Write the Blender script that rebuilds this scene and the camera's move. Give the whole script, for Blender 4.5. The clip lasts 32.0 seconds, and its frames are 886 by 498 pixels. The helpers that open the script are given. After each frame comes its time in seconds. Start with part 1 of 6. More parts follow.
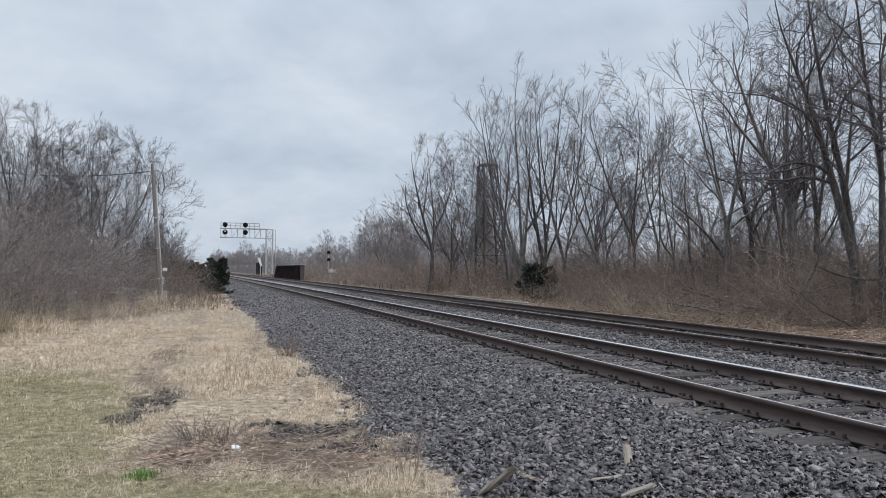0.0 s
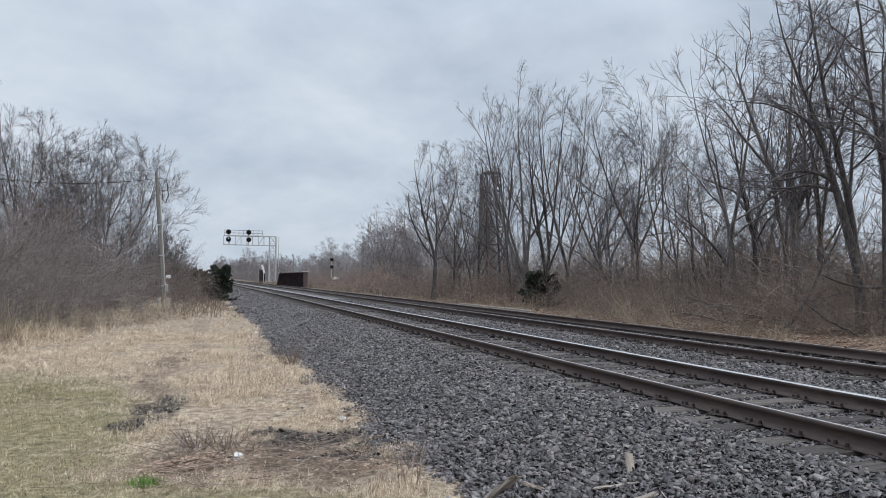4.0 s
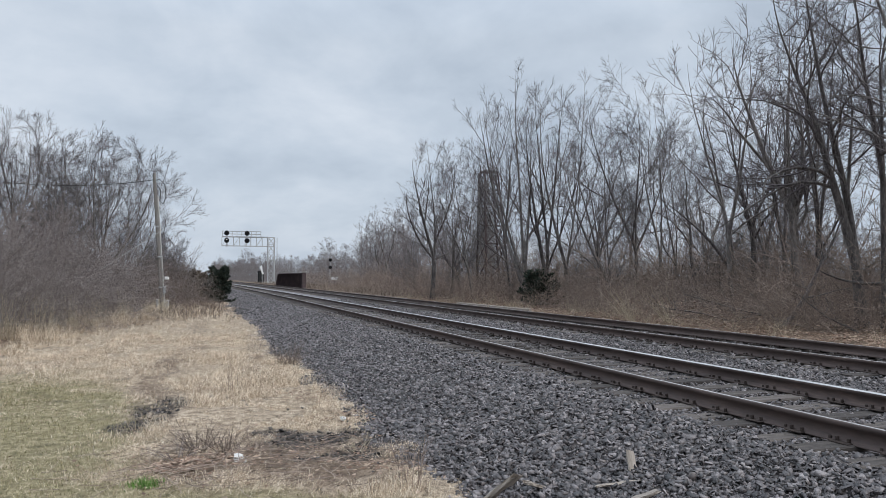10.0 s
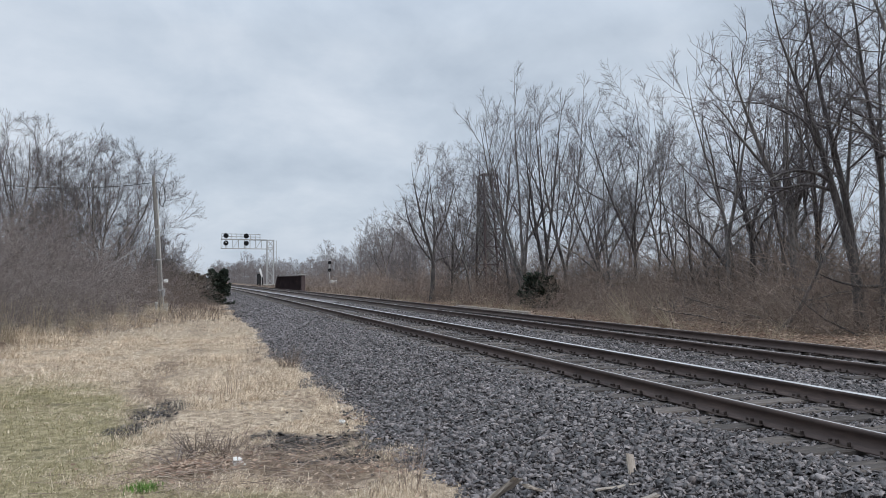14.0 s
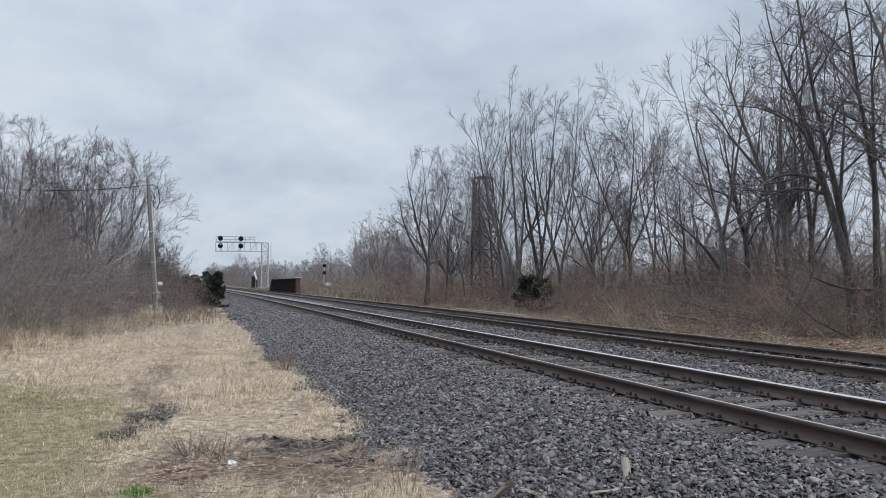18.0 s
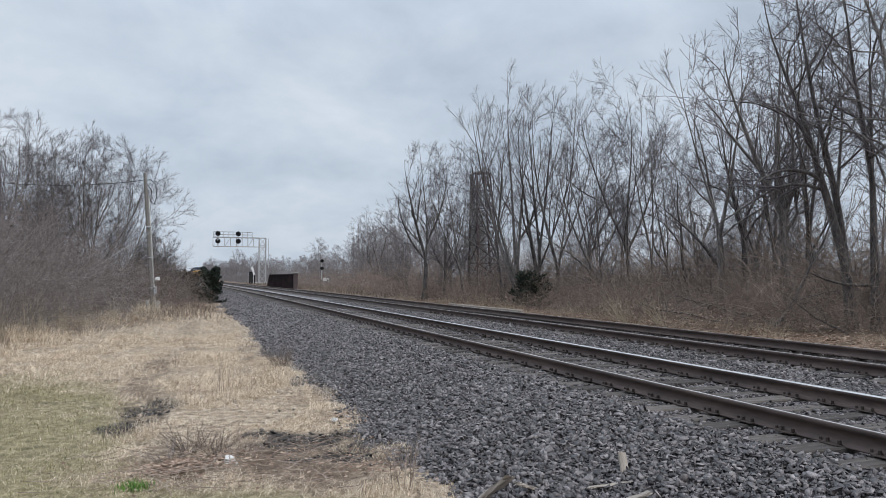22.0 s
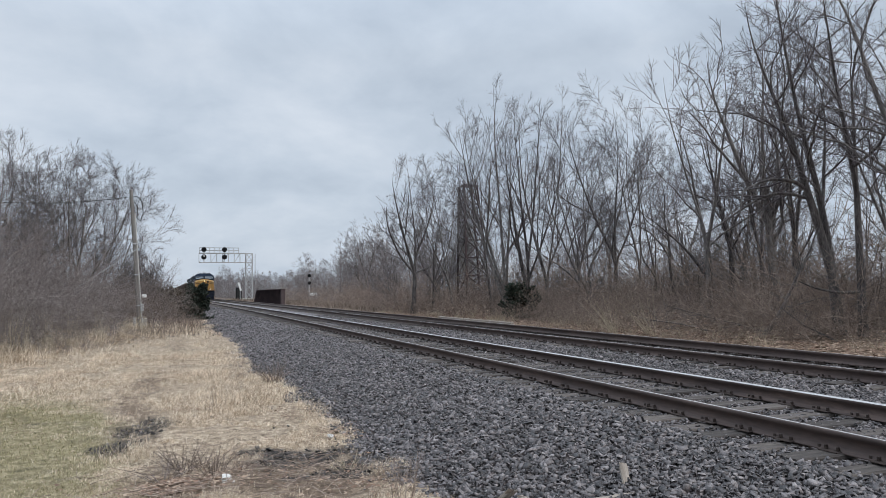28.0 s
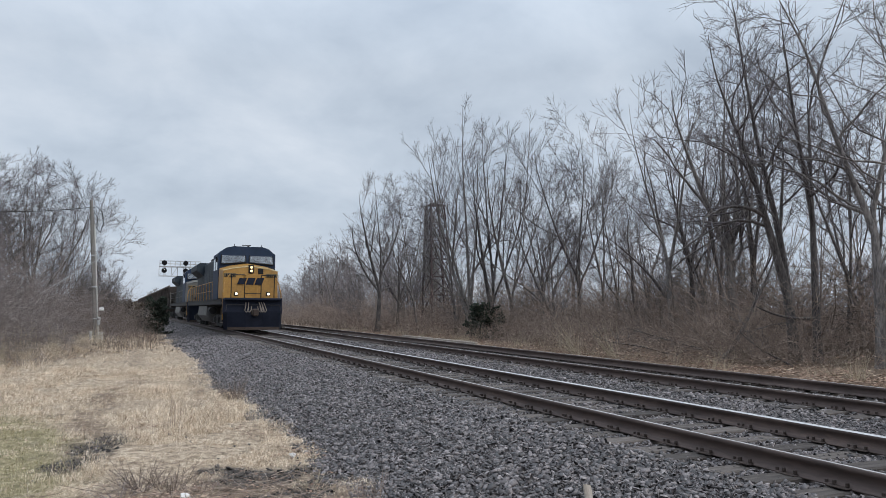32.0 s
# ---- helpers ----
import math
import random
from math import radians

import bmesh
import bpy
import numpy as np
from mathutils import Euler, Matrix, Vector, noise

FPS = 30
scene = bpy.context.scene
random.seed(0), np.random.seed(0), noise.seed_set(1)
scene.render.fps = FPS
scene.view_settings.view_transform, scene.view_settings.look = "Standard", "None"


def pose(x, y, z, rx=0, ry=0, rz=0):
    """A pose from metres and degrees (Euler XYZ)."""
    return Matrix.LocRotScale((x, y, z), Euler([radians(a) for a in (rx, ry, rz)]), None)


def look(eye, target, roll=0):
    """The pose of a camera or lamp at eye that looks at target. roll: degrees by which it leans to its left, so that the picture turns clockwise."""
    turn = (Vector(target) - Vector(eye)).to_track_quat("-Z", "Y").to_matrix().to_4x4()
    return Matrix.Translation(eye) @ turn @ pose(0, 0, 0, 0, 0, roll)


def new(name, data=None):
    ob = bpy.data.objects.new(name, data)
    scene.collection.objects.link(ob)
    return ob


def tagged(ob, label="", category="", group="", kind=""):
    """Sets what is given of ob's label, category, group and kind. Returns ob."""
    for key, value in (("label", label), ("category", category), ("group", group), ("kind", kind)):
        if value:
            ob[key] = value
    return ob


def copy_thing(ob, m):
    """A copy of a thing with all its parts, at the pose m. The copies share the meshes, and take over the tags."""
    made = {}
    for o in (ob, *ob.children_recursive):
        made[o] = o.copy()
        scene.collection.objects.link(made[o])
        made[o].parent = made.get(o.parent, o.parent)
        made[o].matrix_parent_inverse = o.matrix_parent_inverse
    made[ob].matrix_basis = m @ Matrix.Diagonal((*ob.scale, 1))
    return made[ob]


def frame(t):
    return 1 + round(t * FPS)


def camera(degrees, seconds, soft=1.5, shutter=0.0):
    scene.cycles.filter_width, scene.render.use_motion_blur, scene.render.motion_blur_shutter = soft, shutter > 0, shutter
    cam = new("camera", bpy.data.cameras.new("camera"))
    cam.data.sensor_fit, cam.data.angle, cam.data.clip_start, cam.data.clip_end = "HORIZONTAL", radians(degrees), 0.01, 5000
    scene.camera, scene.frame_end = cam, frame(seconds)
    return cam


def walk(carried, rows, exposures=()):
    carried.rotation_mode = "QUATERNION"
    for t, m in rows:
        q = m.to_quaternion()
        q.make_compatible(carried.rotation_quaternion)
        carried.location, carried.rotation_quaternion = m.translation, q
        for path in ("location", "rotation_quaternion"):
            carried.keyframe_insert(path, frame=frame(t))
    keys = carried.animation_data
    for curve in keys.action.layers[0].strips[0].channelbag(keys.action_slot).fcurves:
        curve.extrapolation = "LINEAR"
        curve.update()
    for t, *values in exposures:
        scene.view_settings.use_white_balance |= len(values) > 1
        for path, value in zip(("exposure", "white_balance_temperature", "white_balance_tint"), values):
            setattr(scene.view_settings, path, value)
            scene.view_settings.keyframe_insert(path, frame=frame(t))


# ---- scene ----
EXPOSURE = 0.0
cam = camera(64.19, 32.0, soft=0.6)
walk(cam, [
    (0, pose(0.003, 0.000, 1.699, 91.668, -0.269, -19.323)),
    (0.5, pose(0.007, -0.002, 1.702, 91.777, -0.298, -19.264)),
    (1, pose(0.005, -0.008, 1.705, 91.909, -0.327, -19.201)),
    (1.5, pose(0.003, -0.009, 1.701, 92.095, -0.344, -19.074)),
    (2, pose(0.004, -0.005, 1.699, 92.239, -0.318, -18.930)),
    (2.5, pose(0.003, -0.011, 1.701, 92.315, -0.377, -18.866)),
    (3, pose(0.005, -0.003, 1.698, 92.338, -0.419, -18.898)),
    (3.5, pose(0.001, -0.025, 1.706, 92.308, -0.364, -18.999)),
    (5.5, pose(0.003, 0.000, 1.698, 92.074, -0.475, -19.238)),
    (6, pose(0.001, -0.004, 1.701, 91.994, -0.514, -19.258)),
    (6.5, pose(0.001, -0.003, 1.701, 92.014, -0.438, -19.280)),
    (7, pose(0.004, 0.002, 1.700, 92.097, -0.259, -19.287)),
    (7.5, pose(0.004, 0.000, 1.701, 92.128, -0.082, -19.255)),
    (8, pose(0.001, -0.000, 1.700, 92.107, 0.007, -19.248)),
    (8.5, pose(0.007, 0.002, 1.697, 92.078, 0.017, -19.194)),
    (9, pose(0.000, -0.000, 1.700, 92.108, -0.000, -19.188)),
    (9.5, pose(0.002, 0.003, 1.700, 92.167, 0.039, -19.181)),
    (10, pose(0.000, -0.001, 1.697, 92.235, 0.079, -19.187)),
    (10.5, pose(-0.001, -0.001, 1.701, 92.265, 0.188, -19.240)),
    (11, pose(0.003, -0.001, 1.704, 92.327, 0.264, -19.275)),
    (11.5, pose(-0.001, -0.003, 1.704, 92.391, 0.246, -19.309)),
    (12, pose(-0.004, -0.007, 1.703, 92.422, 0.195, -19.304)),
    (12.5, pose(-0.004, -0.007, 1.702, 92.434, 0.193, -19.304)),
    (13, pose(-0.002, -0.008, 1.703, 92.428, 0.193, -19.291)),
    (13.5, pose(0.001, -0.004, 1.700, 92.438, 0.173, -19.253)),
    (14, pose(-0.001, 0.003, 1.701, 92.452, 0.072, -19.248)),
    (14.5, pose(-0.004, -0.005, 1.699, 92.482, 0.114, -19.237)),
    (16.5, pose(-0.007, -0.008, 1.699, 92.594, -0.005, -19.224)),
    (17, pose(-0.004, -0.015, 1.701, 92.658, 0.036, -19.379)),
    (17.5, pose(-0.012, -0.011, 1.702, 92.703, -0.022, -19.574)),
    (18, pose(-0.005, 0.001, 1.704, 92.683, 0.040, -19.658)),
    (18.5, pose(-0.007, -0.006, 1.702, 92.653, -0.039, -19.717)),
    (19, pose(-0.008, 0.002, 1.700, 92.621, -0.136, -19.773)),
    (19.5, pose(-0.008, -0.000, 1.704, 92.592, -0.176, -19.822)),
    (20, pose(-0.004, 0.009, 1.700, 92.581, -0.162, -19.853)),
    (20.5, pose(-0.007, 0.003, 1.700, 92.558, -0.124, -19.905)),
    (21, pose(-0.006, -0.001, 1.701, 92.456, -0.067, -19.913)),
    (21.5, pose(-0.005, 0.005, 1.698, 92.377, -0.104, -19.888)),
    (22, pose(-0.003, 0.010, 1.699, 92.321, -0.021, -19.849)),
    (22.5, pose(-0.003, 0.010, 1.699, 92.321, -0.021, -19.849)),
    (23, pose(-0.009, 0.004, 1.698, 92.374, -0.008, -19.896)),
    (23.5, pose(-0.003, 0.007, 1.699, 92.388, -0.013, -19.905)),
    (24, pose(-0.004, 0.008, 1.697, 92.342, -0.086, -19.897)),
    (24.5, pose(-0.013, 0.003, 1.699, 92.249, -0.207, -19.846)),
    (25, pose(-0.014, 0.014, 1.698, 92.203, -0.234, -19.795)),
    (25.5, pose(-0.022, 0.009, 1.697, 92.239, -0.330, -19.780)),
    (27.5, pose(-0.057, 0.022, 1.701, 92.942, 0.886, -20.002)),
    (28, pose(-0.083, 0.043, 1.702, 93.364, 0.801, -20.864)),
    (28.5, pose(-0.097, 0.069, 1.701, 93.576, 0.269, -21.936)),
    (29, pose(-0.104, 0.080, 1.697, 93.545, -0.186, -22.664)),
    (29.5, pose(-0.102, 0.072, 1.698, 93.526, -0.384, -23.094)),
    (30, pose(-0.108, 0.067, 1.701, 93.668, -0.344, -23.385)),
    (30.5, pose(-0.105, 0.069, 1.702, 93.892, -0.136, -23.501)),
    (31, pose(-0.107, 0.068, 1.703, 94.173, -0.061, -23.510)),
    (31.5, pose(-0.105, 0.067, 1.701, 94.505, -0.091, -23.533)),
    (32, pose(-0.124, 0.041, 1.704, 94.881, -0.282, -23.770)),
], exposures=[(0.0, EXPOSURE), (32.0, EXPOSURE)])

# world: an overcast winter sky, brighter overhead than at the horizon, with soft cloud banks
SUN_ELEVATION, SUN_AZIMUTH = 38.0, 150.0
world = bpy.data.worlds.new("overcast_sky")
scene.world = world
world.use_nodes = True
wt = world.node_tree
wt.nodes.clear()


def wnode(kind, **values):
    n = wt.nodes.new(kind)
    for key, value in values.items():
        n.inputs[key].default_value = value
    return n


w_out = wnode("ShaderNodeOutputWorld")
w_bg = wnode("ShaderNodeBackground", Strength=1.0)
w_sky = wt.nodes.new("ShaderNodeTexSky")
w_sky.sky_type, w_sky.sun_disc = "NISHITA", False
w_sky.sun_elevation, w_sky.sun_rotation = radians(SUN_ELEVATION), radians(SUN_AZIMUTH)
w_sky.dust_density, w_sky.air_density = 4.0, 1.0
w_dim = wnode("ShaderNodeVectorMath")
w_dim.operation = "SCALE"
w_dim.inputs["Scale"].default_value = 0.06
w_co = wt.nodes.new("ShaderNodeTexCoord")
w_split = wt.nodes.new("ShaderNodeSeparateXYZ")
# project the direction on a flat cloud deck, so that banks flatten towards the horizon
w_zadd = wnode("ShaderNodeMath")
w_zadd.operation, w_zadd.inputs[1].default_value = "ADD", 0.42
w_zmax = wnode("ShaderNodeMath")
w_zmax.operation, w_zmax.inputs[1].default_value = "MAXIMUM", 0.2
w_deck = wnode("ShaderNodeVectorMath")
w_deck.operation = "DIVIDE"
w_comb = wt.nodes.new("ShaderNodeCombineXYZ")
w_map = wt.nodes.new("ShaderNodeMapping")
w_map.inputs["Location"].default_value = (3.1, 1.7, 0.0)
w_n1 = wnode("ShaderNodeTexNoise", Scale=2.1, Detail=6.0, Roughness=0.52, Distortion=0.35)
w_n2 = wnode("ShaderNodeTexNoise", Scale=5.6, Detail=7.0, Roughness=0.55, Distortion=0.2)
w_mixn = wnode("ShaderNodeMix", Factor=0.33)
w_ramp = wt.nodes.new("ShaderNodeValToRGB")
els = w_ramp.color_ramp.elements
els[0].position, els[0].color = 0.33, (0.480, 0.562, 0.672, 1)
els[1].position, els[1].color = 0.67, (0.775, 0.845, 0.940, 1)
mid = els.new(0.50)
mid.color = (0.620, 0.705, 0.815, 1)
w_lift = wt.nodes.new("ShaderNodeMapRange")
w_lift.inputs["From Min"].default_value, w_lift.inputs["From Max"].default_value = 0.32, 1.0
w_lift.inputs["To Min"].default_value, w_lift.inputs["To Max"].default_value = 1.0, 2.6
w_up = wnode("ShaderNodeVectorMath")
w_up.operation = "SCALE"
w_sum = wnode("ShaderNodeMix", Factor=0.14)
w_sum.data_type = "RGBA"
link = wt.links.new
link(w_co.outputs["Generated"], w_split.inputs[0])
link(w_split.outputs["Z"], w_zadd.inputs[0])
link(w_zadd.outputs[0], w_zmax.inputs[0])
for axis in "XYZ":
    link(w_zmax.outputs[0], w_comb.inputs[axis])
link(w_co.outputs["Generated"], w_deck.inputs[0])
link(w_comb.outputs[0], w_deck.inputs[1])
link(w_deck.outputs[0], w_map.inputs["Vector"])
link(w_map.outputs[0], w_n1.inputs["Vector"])
link(w_map.outputs[0], w_n2.inputs["Vector"])
link(w_n1.outputs[0], w_mixn.inputs["A"])
link(w_n2.outputs[0], w_mixn.inputs["B"])
link(w_mixn.outputs[0], w_ramp.inputs[0])
link(w_split.outputs["Z"], w_lift.inputs["Value"])
link(w_ramp.outputs[0], w_up.inputs[0])
link(w_lift.outputs[0], w_up.inputs["Scale"])
link(w_sky.outputs[0], w_dim.inputs[0])
link(w_up.outputs[0], w_sum.inputs["A"])
link(w_dim.outputs[0], w_sum.inputs["B"])
link(w_sum.outputs["Result"], w_bg.inputs["Color"])
link(w_bg.outputs[0], w_out.inputs[0])

sun_data = bpy.data.lights.new("sun", "SUN")
sun_data.energy, sun_data.angle, sun_data.color = 1.1, radians(25), (1.0, 0.97, 0.93)
sun = new("sun", sun_data)
sa, se = radians(SUN_AZIMUTH), radians(SUN_ELEVATION)
sun.matrix_world = look((60 * math.sin(sa) * math.cos(se), 60 * math.cos(sa) * math.cos(se), 60 * math.sin(se)), (0, 0, 0))


# ---- materials ----
def surface(name, colours, scale=8.0, rough=0.8, bump=0.3, metal=0.0, fine=6.0, island=0.0, obrand=0.0, stretch=(1, 1, 1), spec=0.5, depth=0.02):
    """Colours are stops (position, rgb) over two scales of noise; island and obrand vary brightness piece by piece."""
    m = bpy.data.materials.new(name)
    m.use_nodes = True
    nt = m.node_tree
    b = nt.nodes["Principled BSDF"]
    b.inputs["Metallic"].default_value = metal
    b.inputs["Specular IOR Level"].default_value = spec
    co = nt.nodes.new("ShaderNodeTexCoord")
    mp = nt.nodes.new("ShaderNodeMapping")
    mp.inputs["Scale"].default_value = stretch
    nt.links.new(co.outputs["Object"], mp.inputs["Vector"])
    n1, n2 = nt.nodes.new("ShaderNodeTexNoise"), nt.nodes.new("ShaderNodeTexNoise")
    for n, s in ((n1, scale), (n2, scale * fine)):
        n.inputs["Scale"].default_value = s
        n.inputs["Detail"].default_value = 5
        n.inputs["Roughness"].default_value = 0.6
        nt.links.new(mp.outputs[0], n.inputs["Vector"])
    mix = nt.nodes.new("ShaderNodeMix")
    mix.inputs["Factor"].default_value = 0.42
    nt.links.new(n1.outputs[0], mix.inputs["A"])
    nt.links.new(n2.outputs[0], mix.inputs["B"])
    value = mix.outputs[0]
    if island or obrand:
        if island:
            src = nt.nodes.new("ShaderNodeNewGeometry").outputs["Random Per Island"]
        else:
            src = nt.nodes.new("ShaderNodeObjectInfo").outputs["Random"]
        sub = nt.nodes.new("ShaderNodeMath")
        sub.operation, sub.inputs[1].default_value = "SUBTRACT", 0.5
        nt.links.new(src, sub.inputs[0])
        mul = nt.nodes.new("ShaderNodeMath")
        mul.operation, mul.inputs[1].default_value = "MULTIPLY_ADD", island or obrand
        nt.links.new(sub.outputs[0], mul.inputs[0])
        nt.links.new(value, mul.inputs[2])
        value = mul.outputs[0]
    ramp = nt.nodes.new("ShaderNodeValToRGB")
    e = ramp.color_ramp.elements
    e[0].position, e[0].color = colours[0][0], (*colours[0][1], 1)
    e[1].position, e[1].color = colours[-1][0], (*colours[-1][1], 1)
    for p, c in colours[1:-1]:
        e.new(p).color = (*c, 1)
    nt.links.new(value, ramp.inputs[0])
    nt.links.new(ramp.outputs[0], b.inputs["Base Color"])
    rr = nt.nodes.new("ShaderNodeMapRange")
    rr.inputs["To Min"].default_value, rr.inputs["To Max"].default_value = max(0.04, rough - 0.12), min(1, rough + 0.12)
    nt.links.new(n2.outputs[0], rr.inputs["Value"])
    nt.links.new(rr.outputs[0], b.inputs["Roughness"])
    if bump:
        bp = nt.nodes.new("ShaderNodeBump")
        bp.inputs["Strength"].default_value, bp.inputs["Distance"].default_value = bump, depth
        nt.links.new(mix.outputs[0], bp.inputs["Height"])
        nt.links.new(bp.outputs[0], b.inputs["Normal"])
    return m


def glow(name, colour, strength):
    m = bpy.data.materials.new(name)
    m.use_nodes = True
    b = m.node_tree.nodes["Principled BSDF"]
    b.inputs["Base Color"].default_value = (*colour, 1)
    b.inputs["Emission Color"].default_value = (*colour, 1)
    b.inputs["Emission Strength"].default_value = strength
    return m


BARK = surface("bark", [(0.34, (0.044, 0.038, 0.037)), (0.52, (0.128, 0.114, 0.109)), (0.68, (0.26, 0.238, 0.224))], 7, 0.92, 1.0, fine=4, stretch=(1, 1, 0.25), obrand=0.18)
TWIG = surface("twig_bark", [(0.3, (0.080, 0.069, 0.073)), (0.7, (0.185, 0.163, 0.168))], 3, 0.9, 0.0, obrand=0.2)
STEM = surface("shrub_stem", [(0.2, (0.112, 0.082, 0.066)), (0.5, (0.28, 0.212, 0.172)), (0.8, (0.54, 0.445, 0.37))], 2, 0.9, 0.0, island=0.35)
STEM_DARK = surface("dark_shrub_stem", [(0.2, (0.074, 0.056, 0.048)), (0.5, (0.185, 0.143, 0.120)), (0.8, (0.37, 0.30, 0.255))], 2, 0.9, 0.0, island=0.35)
STEM_GREY = surface("thicket_stem", [(0.2, (0.092, 0.075, 0.070)), (0.5, (0.225, 0.188, 0.175)), (0.8, (0.50, 0.44, 0.41))], 2, 0.9, 0.0, island=0.35)
# bark for far growth, paler than near twigs: distance haze in the colour
HAZED_TWIG = surface("far_bark_haze_tint", [(0.3, (0.150, 0.134, 0.134)), (0.7, (0.30, 0.272, 0.270))], 0.3, 0.95, 0.0, island=0.15)
STONE = surface("ballast_stone", [(0.12, (0.014, 0.0122, 0.0130)), (0.34, (0.040, 0.035, 0.036)), (0.58, (0.117, 0.101, 0.100)), (0.80, (0.258, 0.226, 0.221)), (0.97, (0.56, 0.51, 0.49))], 18, 0.50, 0.35, island=0.58, spec=0.75, depth=0.004)
BED = surface("ballast_bed", [(0.32, (0.018, 0.016, 0.0165)), (0.5, (0.150, 0.134, 0.137)), (0.68, (0.37, 0.335, 0.338))], 13, 0.9, 1.0, fine=2.6, depth=0.05)
RAIL_SIDE = surface("rail_web_rust", [(0.3, (0.038, 0.026, 0.023)), (0.55, (0.088, 0.062, 0.054)), (0.75, (0.175, 0.122, 0.100))], 6, 0.70, 0.25, metal=0.1, stretch=(1, 0.2, 1), depth=0.003)
RAIL_TOP = surface("rail_running_face", [(0.3, (0.50, 0.49, 0.48)), (0.7, (0.72, 0.71, 0.70))], 5, 0.42, 0.05, metal=0.45, stretch=(6, 0.15, 1), depth=0.001)
TIE = surface("tie_wood", [(0.32, (0.026, 0.021, 0.019)), (0.5, (0.074, 0.062, 0.055)), (0.72, (0.18, 0.153, 0.136))], 7, 0.92, 0.7, stretch=(0.25, 2.2, 1), obrand=0.22, depth=0.008)
IRON = surface("rusty_iron", [(0.3, (0.026, 0.020, 0.018)), (0.7, (0.080, 0.056, 0.046))], 20, 0.8, 0.3, metal=0.3, depth=0.002)
STRAW = surface("dry_grass", [(0.10, (0.16, 0.108, 0.070)), (0.46, (0.60, 0.465, 0.33)), (0.80, (0.93, 0.80, 0.63))], 1.2, 0.85, 0.0, island=0.8)
GREEN = surface("short_green_grass", [(0.2, (0.12, 0.115, 0.050)), (0.5, (0.325, 0.280, 0.148)), (0.8, (0.56, 0.485, 0.31))], 1.2, 0.8, 0.0, island=0.5)
REED = surface("pale_reed", [(0.2, (0.36, 0.29, 0.20)), (0.8, (0.66, 0.57, 0.43))], 1.2, 0.85, 0.0, island=0.4)
REED_BROWN = surface("brown_weed", [(0.15, (0.085, 0.064, 0.052)), (0.5, (0.20, 0.152, 0.123)), (0.85, (0.40, 0.325, 0.265))], 1.2, 0.9, 0.0, island=0.7)
LEAF = surface("dead_leaf", [(0.2, (0.115, 0.070, 0.048)), (0.5, (0.275, 0.170, 0.115)), (0.8, (0.50, 0.38, 0.285))], 4, 0.85, 0.0, island=0.6)
CEDAR = surface("cedar_foliage", [(0.2, (0.010, 0.018, 0.014)), (0.5, (0.026, 0.038, 0.027)), (0.8, (0.062, 0.068, 0.046))], 2, 0.85, 0.0, island=0.4)
CEDAR_BROWN = surface("bronzed_cedar_foliage", [(0.2, (0.030, 0.024, 0.016)), (0.5, (0.068, 0.052, 0.034)), (0.8, (0.11, 0.090, 0.052))], 2, 0.85, 0.0, island=0.4)
POLE = surface("weathered_pole_wood", [(0.3, (0.12, 0.11, 0.10)), (0.55, (0.215, 0.20, 0.185)), (0.75, (0.31, 0.29, 0.27))], 6, 0.9, 0.5, stretch=(2, 2, 0.12), depth=0.006)
PLANK = surface("grey_plank_wood", [(0.3, (0.17, 0.14, 0.115)), (0.55, (0.36, 0.31, 0.265)), (0.75, (0.52, 0.465, 0.41))], 9, 0.9, 0.6, stretch=(2, 2, 0.15), depth=0.004)
GALV = surface("galvanised_steel", [(0.3, (0.33, 0.335, 0.34)), (0.7, (0.52, 0.525, 0.53))], 6, 0.55, 0.05, metal=0.15, depth=0.002)
BLACK = surface("black_paint", [(0.3, (0.006, 0.006, 0.008)), (0.7, (0.016, 0.016, 0.019))], 8, 0.7, 0.08, spec=0.25, depth=0.002)
GIRDER = surface("rusted_girder", [(0.3, (0.042, 0.030, 0.032)), (0.55, (0.082, 0.058, 0.059)), (0.75, (0.14, 0.098, 0.092))], 1.6, 0.85, 0.25, depth=0.006)
CONCRETE = surface("concrete", [(0.3, (0.34, 0.33, 0.31)), (0.7, (0.56, 0.55, 0.52))], 3, 0.9, 0.3, depth=0.004)
WHITE = surface("white_paint", [(0.3, (0.62, 0.62, 0.61)), (0.7, (0.82, 0.82, 0.81))], 5, 0.6, 0.05, depth=0.002)
PAPER = surface("white_litter", [(0.3, (0.55, 0.54, 0.52)), (0.7, (0.85, 0.84, 0.82))], 12, 0.7, 0.2, depth=0.004)
BLUE = surface("loco_dark_blue", [(0.3, (0.011, 0.022, 0.046)), (0.6, (0.020, 0.036, 0.070)), (0.85, (0.046, 0.062, 0.088))], 1.3, 0.66, 0.06, spec=0.25, depth=0.003)
BODY_GREY = surface("loco_dusty_blue_side", [(0.3, (0.017, 0.025, 0.036)), (0.6, (0.036, 0.047, 0.057)), (0.8, (0.088, 0.096, 0.098))], 1.1, 0.7, 0.08, spec=0.25, depth=0.003)
YELLOW = surface("loco_yellow", [(0.3, (0.20, 0.105, 0.024)), (0.55, (0.37, 0.192, 0.036)), (0.8, (0.47, 0.27, 0.065))], 1.6, 0.5, 0.05, depth=0.002)
PILOT = surface("pilot_blue_black", [(0.3, (0.006, 0.009, 0.019)), (0.6, (0.014, 0.018, 0.034)), (0.8, (0.05, 0.05, 0.056))], 2.2, 0.75, 0.1, spec=0.25, depth=0.003)
UNDER = surface("loco_underframe", [(0.3, (0.010, 0.010, 0.012)), (0.7, (0.036, 0.034, 0.033))], 2.5, 0.8, 0.2, depth=0.004)
